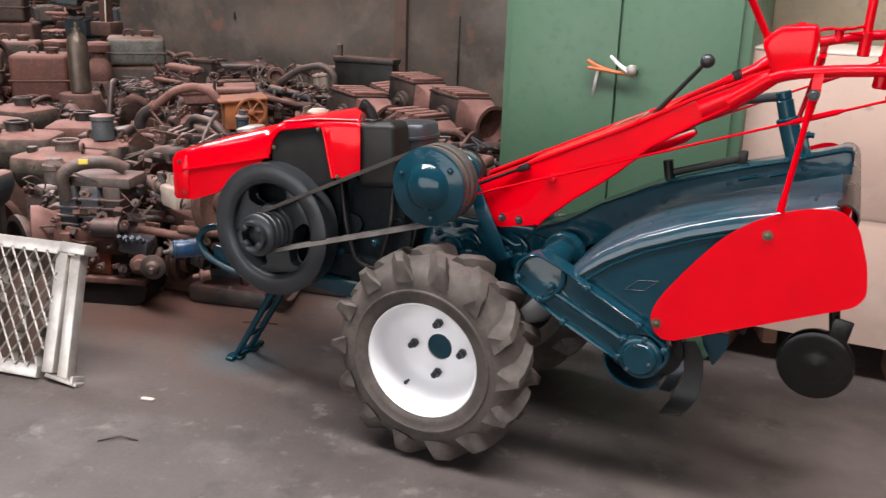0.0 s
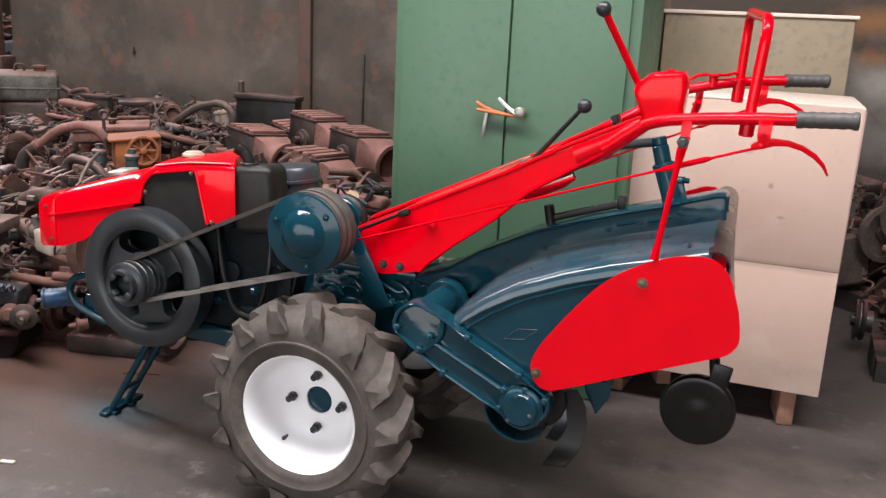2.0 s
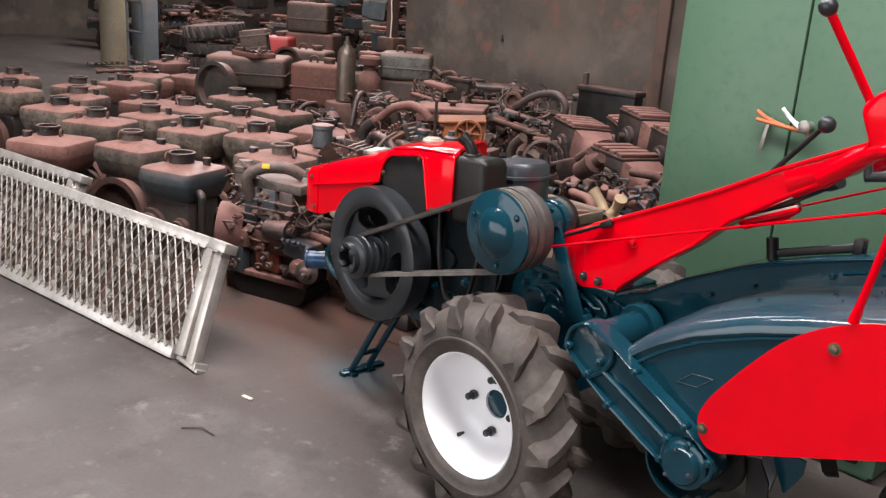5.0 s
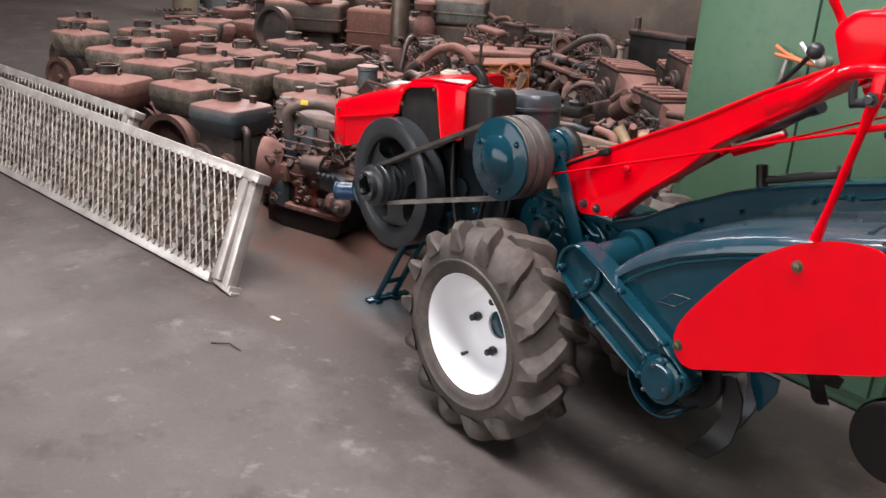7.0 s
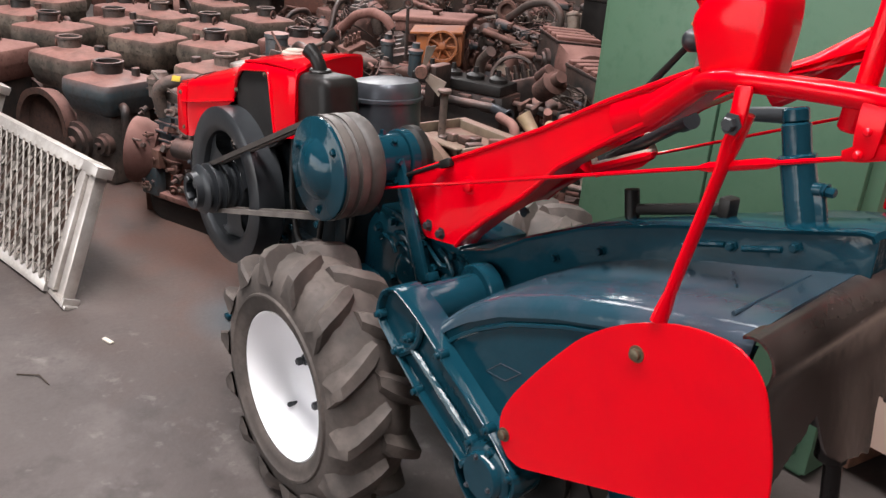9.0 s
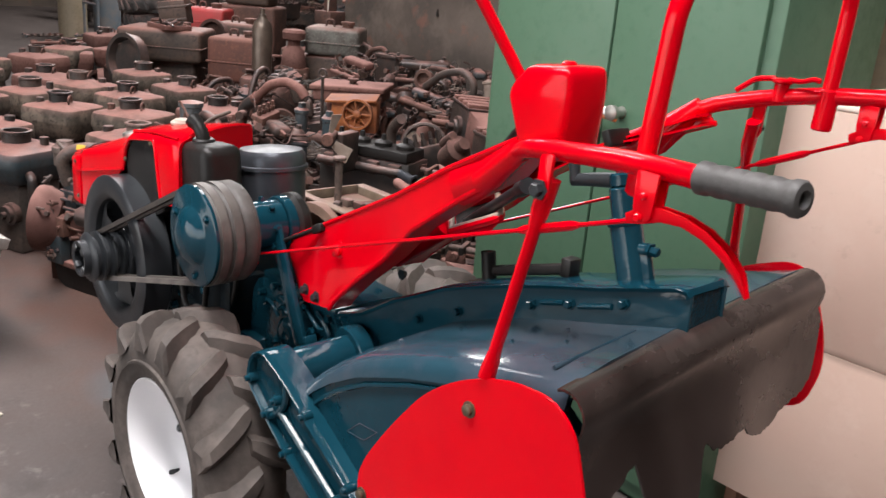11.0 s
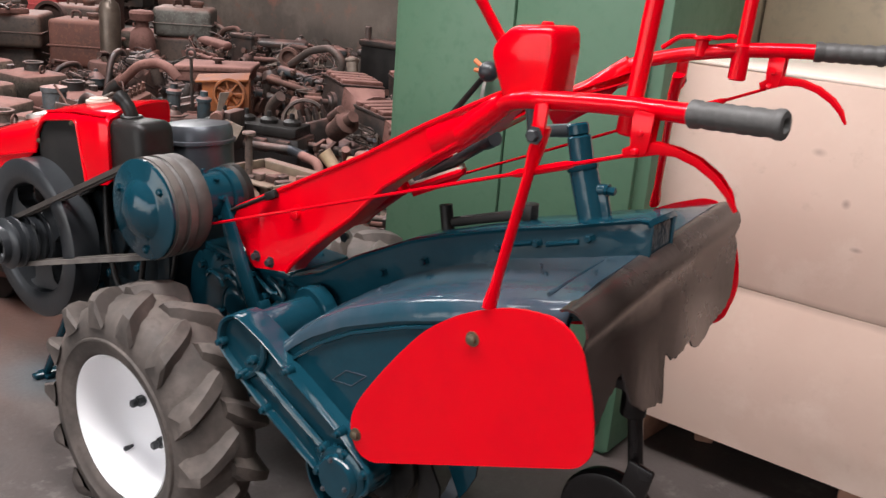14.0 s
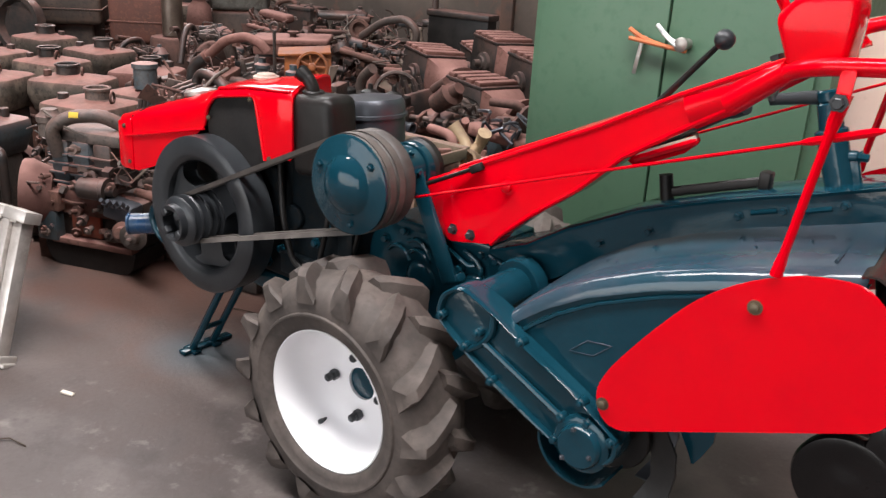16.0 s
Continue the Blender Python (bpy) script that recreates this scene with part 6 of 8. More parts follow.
        part("intake_pipe", bm, random.choice([iron_dark, rust]), th)
    for k in range(4):
        p = [(R(-L, L) * 0.45, R(-W, W) * 0.6, z + R(0.02, 0.1))]
        for j in range(3):
            q = p[-1]
            p.append((max(-L * 0.65, min(L * 0.65, q[0] + R(-0.16, 0.16))), max(-W * 0.95, min(W * 0.95, q[1] + R(-0.12, 0.12))), min(z + 0.17, max(0.08, q[2] + R(-0.12, 0.1)))))
        bm = BM()
        add_tube(bm, rounded(p, 0.06), random.choice((0.003, 0.004, 0.005, 0.007)), 7)
        part("hose", bm, random.choice([wire_mat, rust, iron_dark, iron_dark]), th)
    for k in range(3):
        bm = BM()
        c = (R(-L, L) * 0.45, random.choice((-1, 1)) * (W * 0.5 + 0.02), R(0.12, z))
        if k % 2:
            add_box(bm, c, (R(0.03, 0.07), R(0.03, 0.06), R(0.03, 0.07)), (R(-20, 20), R(-20, 20), 0), 0.006)
        else:
            d = Vector((R(-1, 1), R(-1, 1), R(-0.3, 1)))
            add_lathe(bm, c, d, [(0, 0.022), (0.03, 0.022), (0.03, 0.03), (0.04, 0.03), (0.045, 0.012), (0.07, 0.01), (0.07, 0)], 12)
        part("fitting", bm, random.choice(MATS), th)
    # the many small studs, unions and clips, too small to pick apart
    for mat, count in ((iron_dark, 16), (rust, 10), (iron_grey, 4)):
        bm = BM()
        for k in range(count):
            a = random.choice((0, 1, 2))
            c = Vector((R(-0.5, 0.5) * L, random.choice((-1, 1)) * (W * 0.5 + R(0.0, 0.05)), R(0.1, z + 0.05)) if a else (R(-0.48, 0.48) * L, R(-0.45, 0.45) * W, z + R(0.06, 0.11)))
            d = Vector((R(-1, 1), R(-1, 1), R(-0.2, 1)))
            q = R(0.006, 0.014)
            if k % 3 == 0:
                add_box(bm, c, (R(0.015, 0.05), R(0.012, 0.035), R(0.01, 0.04)), (R(-30, 30), R(-30, 30), R(0, 90)), 0.0)
            elif k % 3 == 1:
                add_lathe(bm, c, d, [(0, q), (0.015, q), (0.015, q * 1.5), (0.024, q * 1.5), (0.024, q * 0.7), (R(0.035, 0.07), q * 0.6)], 7)
            else:
                e2 = Vector((R(-0.09, 0.09), R(-0.05, 0.05), R(-0.06, 0.06)))
                add_tube(bm, rounded([c, c + d.normalized() * 0.04, c + d.normalized() * 0.04 + e2, c + e2 * 1.4], 0.03, 2), R(0.0025, 0.005), 5)
        tagged(part("cast_detail", bm, mat, th), kind="stuff")
    return th


def gear_case(seed):
    """A gearbox casting with a ribbed top."""
    random.seed(seed)
    th = thing("scrap_gearbox", "red-brown rusty cast gearbox with a ribbed top", "gearbox", "scrap gearboxes")
    W, H = R(0.22, 0.25), R(0.21, 0.23)
    bm = BM()
    add_prism(bm, corner_poly([(-0.20, 0), (0.06, 0), (0.06, H), (-0.20, H)], 0.012), -W / 2, W / 2, 0.010)
    part("casing", bm, iron_dark, th)
    bm = BM()
    add_box(bm, (-0.07, 0, H + 0.003), (0.27, W + 0.014, 0.016), bev=0.005)
    part("cover", bm, iron_dark, th)
    for k in range(4):
        bm = BM()
        add_box(bm, (-0.170 + k * 0.064, 0, H + 0.019), (0.044, W + 0.006, 0.022), bev=0.006)
        part("cover_rib", bm, rust_red, th)
    # shoulder running out into a round bell
    bm = BM()
    rings = []
    for x, sq, a, b, zc in ((0.055, 1.0, W / 2, H * 0.48, H * 0.52), (0.10, 0.75, W / 2, H * 0.47, H * 0.51), (0.15, 0.35, W * 0.46, H * 0.44, H * 0.48), (0.19, 0.0, W * 0.42, H * 0.42, H * 0.46), (0.215, 0.0, W * 0.44, H * 0.44, H * 0.46), (0.225, 0.0, W * 0.52, H * 0.52, H * 0.46), (0.25, 0.0, W * 0.53, H * 0.53, H * 0.46), (0.252, 0.0, W * 0.44, H * 0.44, H * 0.46), (0.20, 0.0, W * 0.36, H * 0.36, H * 0.46)):
        ring = []
        for i in range(24):
            t = 2 * math.pi * i / 24
            c, d = math.cos(t), math.sin(t)
            m = max(abs(c), abs(d))
            ring.append(bm.verts.new((x, a * (c / m * sq + c * (1 - sq)), zc + b * (d / m * sq + d * (1 - sq)))))
        rings.append(ring)
    for p, q in zip(rings, rings[1:]):
        for i in range(24):
            bm.faces.new((p[i], p[(i + 1) % 24], q[(i + 1) % 24], q[i]))
    bm.faces.new(rings[-1])
    part("bell_housing", bm, rust_red, th, "", 44)
    bm = BM()
    add_lathe(bm, (-0.05, -W / 2, H * 0.45), (0, -1, 0), [(0, 0.06), (0.02, 0.058), (0.024, 0.04), (0.035, 0.036), (0.035, 0.02), (0.07, 0.018), (0.07, 0)], 24)
    part("bearing_cap", bm, random.choice([iron_dark, iron_grey]), th)
    return th


def box_tank(w, d, h, mat, label):
    th = thing("fuel_tank", label, "tank", "scrap tanks")
    bm = BM()
    add_box(bm, (0, 0, h / 2), (w, d, h), bev=min(h * 0.16, 0.032), seg=3)
    add_box(bm, (0, 0, h * 0.45), (w + 0.016, d + 0.016, 0.012), bev=0.003)
    part("shell", bm, mat, th)
    bm = BM()
    add_lathe(bm, (w * 0.2, 0, h - 0.005), (0, 0, 1), [(0, 0.045), (0.025, 0.045), (0.03, 0.055), (0.05, 0.055), (0.055, 0)], 20)
    part("cap", bm, rust, th)
    bm = BM()
    add_tube(bm, rounded([(-w * 0.2, 0, h - 0.01), (-w * 0.2, 0, h + 0.05), (-w * 0.05, 0, h + 0.05), (-w * 0.05, 0, h - 0.01)], 0.03), 0.01, 8)
    part("handle", bm, rust, th)
    return th


def gas_bottle():
    bm = BM()
    add_lathe(bm, (0, 0, 0), (0, 0, 1), [(0, 0.06), (0.01, 0.072), (0.36, 0.072), (0.40, 0.062), (0.425, 0.035), (0.44, 0.028), (0.46, 0.028), (0.46, 0.015), (0.50, 0.015), (0.50, 0)], 24)
    return solid("gas_bottle", bm, bottle_steel, "brown-grey dusty steel gas bottle standing among scrap", "bottle")


def scrap_tyre():
    th = thing("spare_wheel", "dusty black tractor tyre lying flat", "tyre", "stacked tyres")
    bm = BM()
    add_lathe(bm, (0, 0, 0), (0, 0, 1), [(0.02, 0.19), (0.0, 0.24), (0.01, 0.32), (0.05, 0.35), (0.12, 0.35), (0.16, 0.32), (0.17, 0.24), (0.15, 0.19), (0.02, 0.19)], 36, cap=False)
    part("carcass", bm, rubber_old, th)
    for k in range(20):
        a = 2 * math.pi * k / 20
        bm = BM()
        add_box(bm, (0.352 * math.cos(a), 0.352 * math.sin(a), 0.085), (0.035, 0.04, 0.155), (22, 0, math.degrees(a)), 0.005)
        part("lug", bm, rubber_old, th)
    bm = BM()
    add_lathe(bm, (0, 0, 0.1), (0, 0, 1), [(0, 0.05), (0.0, 0.16), (0.05, 0.19), (0.06, 0.19), (0.02, 0.15), (0.02, 0.05)], 28, cap=False)
    part("rim", bm, iron_dark, th)
    return th


def loose(kind, seed):
    """One loose bit of scrap."""
    random.seed(seed)
    bm = BM()
    mat = random.choice([rust, rust, iron_grey, iron_dark, iron_dark, rust_red])
    if kind == "elbow_pipe":
        r = R(0.012, 0.02)
        a = R(0.05, 0.10)
        add_tube(bm, rounded([(-a, 0, r), (0, 0, r), (R(0.05, 0.1), R(0.1, 0.2), r + R(0.0, 0.12))], 0.1), r, 14)
        add_cyl(bm, (-a - 0.015, 0, r), (-a + 0.005, 0, r), r * 1.4)
        text, cat = "bent rusty exhaust elbow pipe", "pipe"
    elif kind == "gear_wheel":
        r = R(0.045, 0.08)
        add_lathe(bm, (0, 0, 0.0), (0, 0, 1), [(0, 0.025), (0, r), (0.035, r), (0.035, r * 0.8), (0.018, r * 0.78), (0.018, 0.045), (0.05, 0.04), (0.05, 0.025), (0, 0.025)], 30, cap=False)
        text, cat = "dusty iron pulley wheel on scrap", "pulley"
    elif kind == "starter":
        add_lathe(bm, (-0.12, 0, 0.05), (1, 0, 0), [(0, 0.02), (0.02, 0.02), (0.02, 0.045), (0.15, 0.05), (0.16, 0.055), (0.19, 0.055), (0.2, 0.035), (0.25, 0.03), (0.25, 0)], 20)
        add_cyl(bm, (-0.07, 0, 0.11), (0.06, 0, 0.11), 0.024)
        text, cat = "old starter motor with its solenoid", "motor"
    elif kind == "bracket":
        add_prism(bm, corner_poly([(-0.12, 0), (0.1, 0), (0.12, 0.05), (0.02, 0.06), (-0.04, 0.14), (-0.1, 0.12)], 0.015), -0.01, 0.01, 0.003)
        add_cyl(bm, (0.05, -0.03, 0.03), (0.05, 0.03, 0.03), 0.025)
        text, cat = "bent rusty iron bracket piece", "bracket"
    elif kind == "rod":
        add_tube(bm, [(-R(0.15, 0.3), 0, 0.012), (R(-0.05, 0.05), R(-0.04, 0.04), 0.02), (R(0.15, 0.3), 0, 0.012)], R(0.006, 0.014), 8)
        text, cat = "rusty iron rod on scrap", "rod"
    elif kind == "filter_can":
        add_lathe(bm, (0, 0, 0), (0, 0, 1), [(0, 0.05), (0.005, 0.056), (0.12, 0.056), (0.125, 0.064), (0.14, 0.064), (0.15, 0.03), (0.18, 0.028), (0.18, 0)], 20)
        text, cat = "round metal filter canister", "canister"
    elif kind == "pump_body":
        add_box(bm, (0, 0, 0.06), (0.16, 0.09, 0.10), bev=0.015)
        for k in range(4):
            add_lathe(bm, (-0.055 + k * 0.036, 0, 0.105), (0, 0, 1), [(0, 0.014), (0.03, 0.014), (0.03, 0.009), (0.06, 0.009), (0.06, 0)], 8)
        add_cyl(bm, (0.08, 0, 0.05), (0.14, 0, 0.05), 0.035)
        text, cat = "grimy cast fuel pump body", "pump"
    else:
        for j in range(7):
            p = [(R(-0.15, 0.15), R(-0.12, 0.12), R(0.005, 0.06))]
            for q in range(4):
                p.append((R(-0.22, 0.22), R(-0.18, 0.18), R(0.005, 0.09)))
            add_tube(bm, rounded(p, 0.09), random.choice((0.003, 0.004, 0.006)), 5)
        mat = wire_mat
        text, cat = "tangle of old wires and hoses", "wire"
    ob = solid(kind, bm, mat, text, cat, "stuff" if kind == "wire_tangle" else "", group="loose scrap")
    return ob


used = set()
placed = []  # where engines stand, to rest loose bits on them


def put(proto, x, y, z, rz, rx=0, ry=0, scale=1.0):
    m = pose(x, y, z, rx, ry, rz) @ Matrix.Scale(scale, 4)
    if proto.type == "EMPTY":
        placed.append((x, y, z))
    if proto.name in used:
        return copy_thing(proto, m)
    used.add(proto.name)
    proto.matrix_basis = m
    return proto


red_rusted = material("red_rusted_paint", rgb(0.26, 0.045, 0.022), rgb(0.16, 0.05, 0.03), rough=0.7, scale=12, bump=0.3)
yellow_tag = material("yellow_tag", rgb(0.55, 0.38, 0.03), rough=0.6)
rubber_old = material("old_rubber", rgb(0.03, 0.028, 0.027), rgb(0.06, 0.05, 0.045), rough=0.8, scale=6, bump=0.2, dust=DUST, dust_amount=0.4)
hoppers = [hopper_engine(100 + k) for k in range(6)]
engines = [inline_engine(200 + k) for k in range(9)]
plain_engines = [inline_engine(220 + k, True) for k in range(4)]
cases = [gear_case(300 + k) for k in range(2)]
bits = [loose(k, 400 + i) for i, k in enumerate(("elbow_pipe", "gear_wheel", "starter", "bracket", "rod", "pump_body", "pump_body", "wire_tangle", "wire_tangle", "wire_tangle", "wire_tangle", "wire_tangle"))]

def rest(x, y):
    """Height of the scrap at a spot of the heap."""
    near = [z + 0.37 for a, b, z in placed if (a - x) ** 2 + (b - y) ** 2 < 0.02]
    return max(near) if near else None


# rows of hopper engines
random.seed(33)
for k, (x, y) in enumerate(((-3.33, 2.80), (-4.15, 3.27), (-3.86, 2.80), (-4.28, 2.50), (-4.62, 2.90), (-4.80, 3.30), (-4.42, 3.75), (-5.0, 3.68), (-5.5, 3.62), (-3.86, 3.55), (-5.75, 3.2), (-5.35, 4.22), (-3.32, 3.32), (-4.05, 4.12), (-5.2, 2.85), (-6.3, 3.4), (-6.1, 2.85), (-4.75, 4.25), (-6.6, 3.9), (-6.9, 3.1))):
    put(hoppers[2] if k == 0 else hoppers[(0, 1, 3, 4, 5)[k % 5]], x, y, 0, R(-15, 15) + random.choice((0, 180)) + 20)

# tangle behind the tiller: a packed lower layer and a tipped upper one
random.seed(77)
for layer, step in ((0, 0.50), (1, 0.44)):
    y = 3.22 if layer == 0 else 3.46
    row = 0
    while y < 6.15:
        x = -1.42 + R(-0.08, 0.08) - (0.24 if row % 2 else 0)
        left = -2.9 - (y - 3.2) * 0.8
        while x > left:
            front = y < 3.6 and layer == 1
            chance = R(0, 1)
            kept_clear = layer == 1 and ((y > 4.5 and x > -2.75) or ((x + 3.12) ** 2 + (y - 4.45) ** 2 < 0.14) or ((x + 2.25) ** 2 + (y - 3.98) ** 2 < 0.11) or ((x + 3.52) ** 2 + (y - 4.75) ** 2 < 0.10) or ((x + 2.38) ** 2 + (y - 4.38) ** 2 < 0.06) or ((x + 2.1) ** 2 + (y - 3.65) ** 2 < 0.09) or (x > -1.7 and y < 4.1))
            kept_clear = kept_clear or (layer == 0 and y < 3.4 and x > -1.95)
            if chance < (0.97 if layer == 0 else 0.5 if front else 0.9) and not kept_clear:
                source = plain_engines if layer == 0 and y > 3.7 else engines
                put(random.choice(source), x + R(-0.05, 0.05), y + R(-0.05, 0.05), (0.10 + 0.07 * (y - 3.4) + R(-0.03, 0.04) if layer else 0), R(-40, 40) + random.choice((0, 180)), R(-14, 14) if layer else R(-3, 3), R(-12, 12) if layer else 0)
            x -= step + R(0, 0.08)
        y += 0.42
        row += 1
# behind the cabinet and to the wall's end
for x, y in ((-5.0, 4.8), (-5.6, 5.0), (-4.8, 5.4), (-5.4, 5.7), (-4.9, 6.0), (-5.9, 6.1), (-6.2, 5.2)):
    put(random.choice(engines), x, y, 0, R(0, 360))
# engines in front of the heap, on the floor
put(engines[4], -2.36, 3.18, 0.29, -20, R(-5, 5))


def diesel_engine(at):
    """The large engine at the front: x along it, y into the heap."""
    th = thing("diesel_engine", "large dark scrap diesel engine with a red-brown crankcase", "engine")
    bm = BM()
    add_prism(bm, corner_poly([(0.0, 0.10), (0.42, 0.10), (0.40, 0.02), (0.36, 0.0), (0.06, 0.0), (0.02, 0.03)], 0.015), 0.0, 0.24, 0.01)
    part("oil_pan", bm, black, th, "black oily pan")
    bm = BM()
    add_box(bm, (0.24, 0.0, 0.112), (0.36, 0.05, 0.024), bev=0.004)
    part("pan_flange", bm, rust_red, th)
    bm = BM()
    add_box(bm, (0.21, 0.13, 0.19), (0.42, 0.22, 0.18), bev=0.012)
    part("crankcase", bm, iron_dark, th)
    bm = BM()
    add_box(bm, (0.20, 0.014, 0.175), (0.13, 0.02, 0.09), bev=0.004)
    part("side_cover", bm, red_rusted, th, "red-brown side cover")
    for x, w, z, h in ((0.05, 0.09, 0.17, 0.12), (0.06, 0.11, 0.27, 0.08)):
        bm = BM()
        add_box(bm, (x, -0.012, z), (w, 0.05, h), bev=0.006)
        for sx in (-0.3, 0.3):
            add_hex(bm, (x + sx * w, -0.037, z), (0, -1, 0), 0.007, 0.008)
        part("bolted_plate", bm, iron_blue if z < 0.2 else rust, th)
    bm = BM()
    add_prism(bm, corner_poly([(0.08, 0.22), (0.34, 0.22), (0.30, 0.29), (0.20, 0.31), (0.08, 0.33)], 0.012), 0.0, 0.12, 0.008)
    part("valve_chest", bm, rust_red, th)
    for k in range(3):
        bm = BM()
        x = 0.09 + k * 0.095
        add_box(bm, (x, 0.10, 0.40), (0.08, 0.16, 0.20), bev=0.014)
        for j in range(4):
            add_box(bm, (x, 0.095, 0.335 + j * 0.036), (0.09, 0.17, 0.010), bev=0.003)
        part("cylinder", bm, (iron_blue, iron_blue, iron_dark)[k], th)
    bm = BM()
    add_box(bm, (0.19, 0.11, 0.515), (0.34, 0.17, 0.045), bev=0.008)
    part("cylinder_head", bm, iron_grey, th)
    bm = BM()
    add_lathe(bm, (0.03, 0.06, 0.50), (0, 0, 1), [(0, 0.045), (0.05, 0.045), (0.055, 0.05), (0.075, 0.05), (0.085, 0.035), (0.10, 0.03), (0.10, 0)], 20)
    part("breather", bm, iron_grey, th)
    bm = BM()
    add_lathe(bm, (-0.02, 0.02, 0.27), (-0.85, -0.5, 0.05), [(-0.06, 0.10), (0.0, 0.125), (0.02, 0.135), (0.05, 0.135), (0.055, 0.112), (0.03, 0.104), (0.02, 0.045), (0.05, 0.045), (0.05, 0)], 32)
    part("bell_housing", bm, rust_red, th)
    for k in range(6):
        a = radians(60 * k + 15)
        e1, e2 = Vector((0.5, -0.85, 0)).normalized(), Vector((0, 0, 1))
        o = Vector((-0.045, 0.005, 0.27)) + (e1 * math.cos(a) + e2 * math.sin(a)) * 0.065
        bm = BM()
        add_tube(bm, [o - (e1 * math.cos(a) + e2 * math.sin(a)) * 0.02, o + (e1 * math.cos(a) + e2 * math.sin(a)) * 0.02], 0.010, 8)
        part("clutch_spring", bm, (rust, iron_grey)[k % 2], th)
    bm = BM()
    add_lathe(bm, (0.22, -0.04, 0.345), (1, 0.1, 0), [(0, 0.02), (0.01, 0.04), (0.10, 0.042), (0.105, 0.047), (0.12, 0.047), (0.12, 0.025), (0.15, 0.02), (0.15, 0)], 20)
    part("starter_motor", bm, iron_dark, th)
    bm = BM()
    add_box(bm, (0.40, -0.03, 0.28), (0.12, 0.08, 0.07), (0, 10, 0), 0.012)
    for k in range(4):
        add_lathe(bm, (0.36 + 0.028 * k, -0.06, 0.30), (0, -0.7, 0.6), [(0, 0.012), (0.025, 0.012), (0.025, 0.008), (0.05, 0.008), (0.05, 0)], 8)
    part("injection_pump", bm, steel_grey, th)
    bm = BM()
    add_lathe(bm, (0.42, -0.02, 0.20), (0.2, -0.9, 0.2), [(0, 0.03), (0.02, 0.045), (0.07, 0.04), (0.075, 0.025), (0.1, 0.02), (0.1, 0)], 18)
    part("water_pump", bm, rust, th)
    bm = BM()
    add_tube(bm, [(0.44, 0.10, 0.22), (0.50, -0.11, 0.215)], 0.014, 10)
    add_lathe(bm, (0.495, -0.10, 0.215), (0.27, -0.96, 0), [(0, 0.045), (0.006, 0.05), (0.012, 0.05), (0.02, 0.03), (0.04, 0.022), (0.045, 0.01), (0.07, 0.01), (0.07, 0)], 24)
    part("drive_pulley", bm, iron_grey, th)
    bm = BM()
    add_tube(bm, rounded([(0.09, 0.02, 0.44), (0.09, -0.01, 0.55), (0.15, 0.03, 0.59), (0.25, 0.08, 0.595), (0.30, 0.12, 0.56)], 0.06, 6), 0.026, 16)
    hose = part("intake_hose", bm, iron_grey, th, "grey-brown curved hose")
    bm = BM()
    add_box(bm, (0.175, 0.018, 0.60), (0.035, 0.006, 0.022), (-25, 0, 20), 0.001)
    part("tag", bm, yellow_tag, hose, "small yellow tag")
    random.seed(8)
    for k in range(9):
        p = [Vector((R(0.0, 0.4), R(-0.05, 0.1), R(0.3, 0.55)))]
        for j in range(3):
            p.append(p[-1] + Vector((R(-0.12, 0.14), R(-0.05, 0.05), R(-0.10, 0.10))))
        bm = BM()
        add_tube(bm, rounded(p, 0.05), R(0.003, 0.007), 6)
        part("fuel_line", bm, random.choice([wire_mat, rust, iron_grey]), th)
    for mat in (iron_dark, rust, iron_grey):
        bm = BM()
        for k in range(11):
            c = Vector((R(0.0, 0.42), R(-0.03, 0.02), R(0.13, 0.50)))
            q = R(0.006, 0.016)
            if k % 2:
                add_box(bm, c, (R(0.015, 0.06), R(0.02, 0.04), R(0.012, 0.045)), (R(-25, 25), R(-25, 25), R(0, 90)), 0.0)
            else:
                add_lathe(bm, c, Vector((R(-0.6, 0.6), -1, R(-0.5, 0.5))), [(0, q), (0.02, q), (0.02, q * 1.5), (0.03, q * 1.5), (0.03, q * 0.6), (R(0.04, 0.07), q * 0.6)], 8)
        tagged(part("cast_detail", bm, mat, th), kind="stuff")
    th.matrix_basis = at
    return th


diesel_engine(pose(-2.77, 2.75, 0, 0, 0, 20))
for k, x, y, rz in ((6, -2.12, 3.14, 12), (5, -2.98, 3.12, 70), (7, -1.95, 3.45, 10), (2, -2.45, 3.30, 30)):
    put(engines[k], x, y, 0, rz)
# ribbed gearboxes along the wall side
for k, x, y, z, rz, ry in ((0, -2.57, 4.93, 0.455, -22, 5), (1, -2.34, 5.26, 0.52, -24, 5), (0, -1.90, 4.95, 0.50, -26, 4), (1, -1.95, 4.55, 0.41, -14, 4), (0, -1.45, 5.2, 0.46, -25, 4), (1, -2.70, 5.62, 0.40, -30, 8)):
    put(cases[k], x, y, z, rz, R(-4, 4), ry)
    put(plain_engines[k], x, y + 0.05, z - 0.38, rz + R(-10, 10))

# loose bits over the heap
random.seed(91)
for i in range(130):
    y = R(3.2, 6.0)
    x = R(-2.9 - (y - 3.2) * 0.85, -1.3)
    if y > 4.3 and x > -2.8:
        continue
    top = rest(x, y)
    if top is None or top > 0.68:
        continue
    put(random.choice(bits), x, y, top - 0.02, R(0, 360), R(-20, 20), R(-20, 20), R(0.75, 1.15))
for i in range(30):
    put(random.choice(bits), R(-6.3, -3.0), R(2.9, 4.4), 0.0, R(0, 360), 0, 0, R(0.5, 0.9))

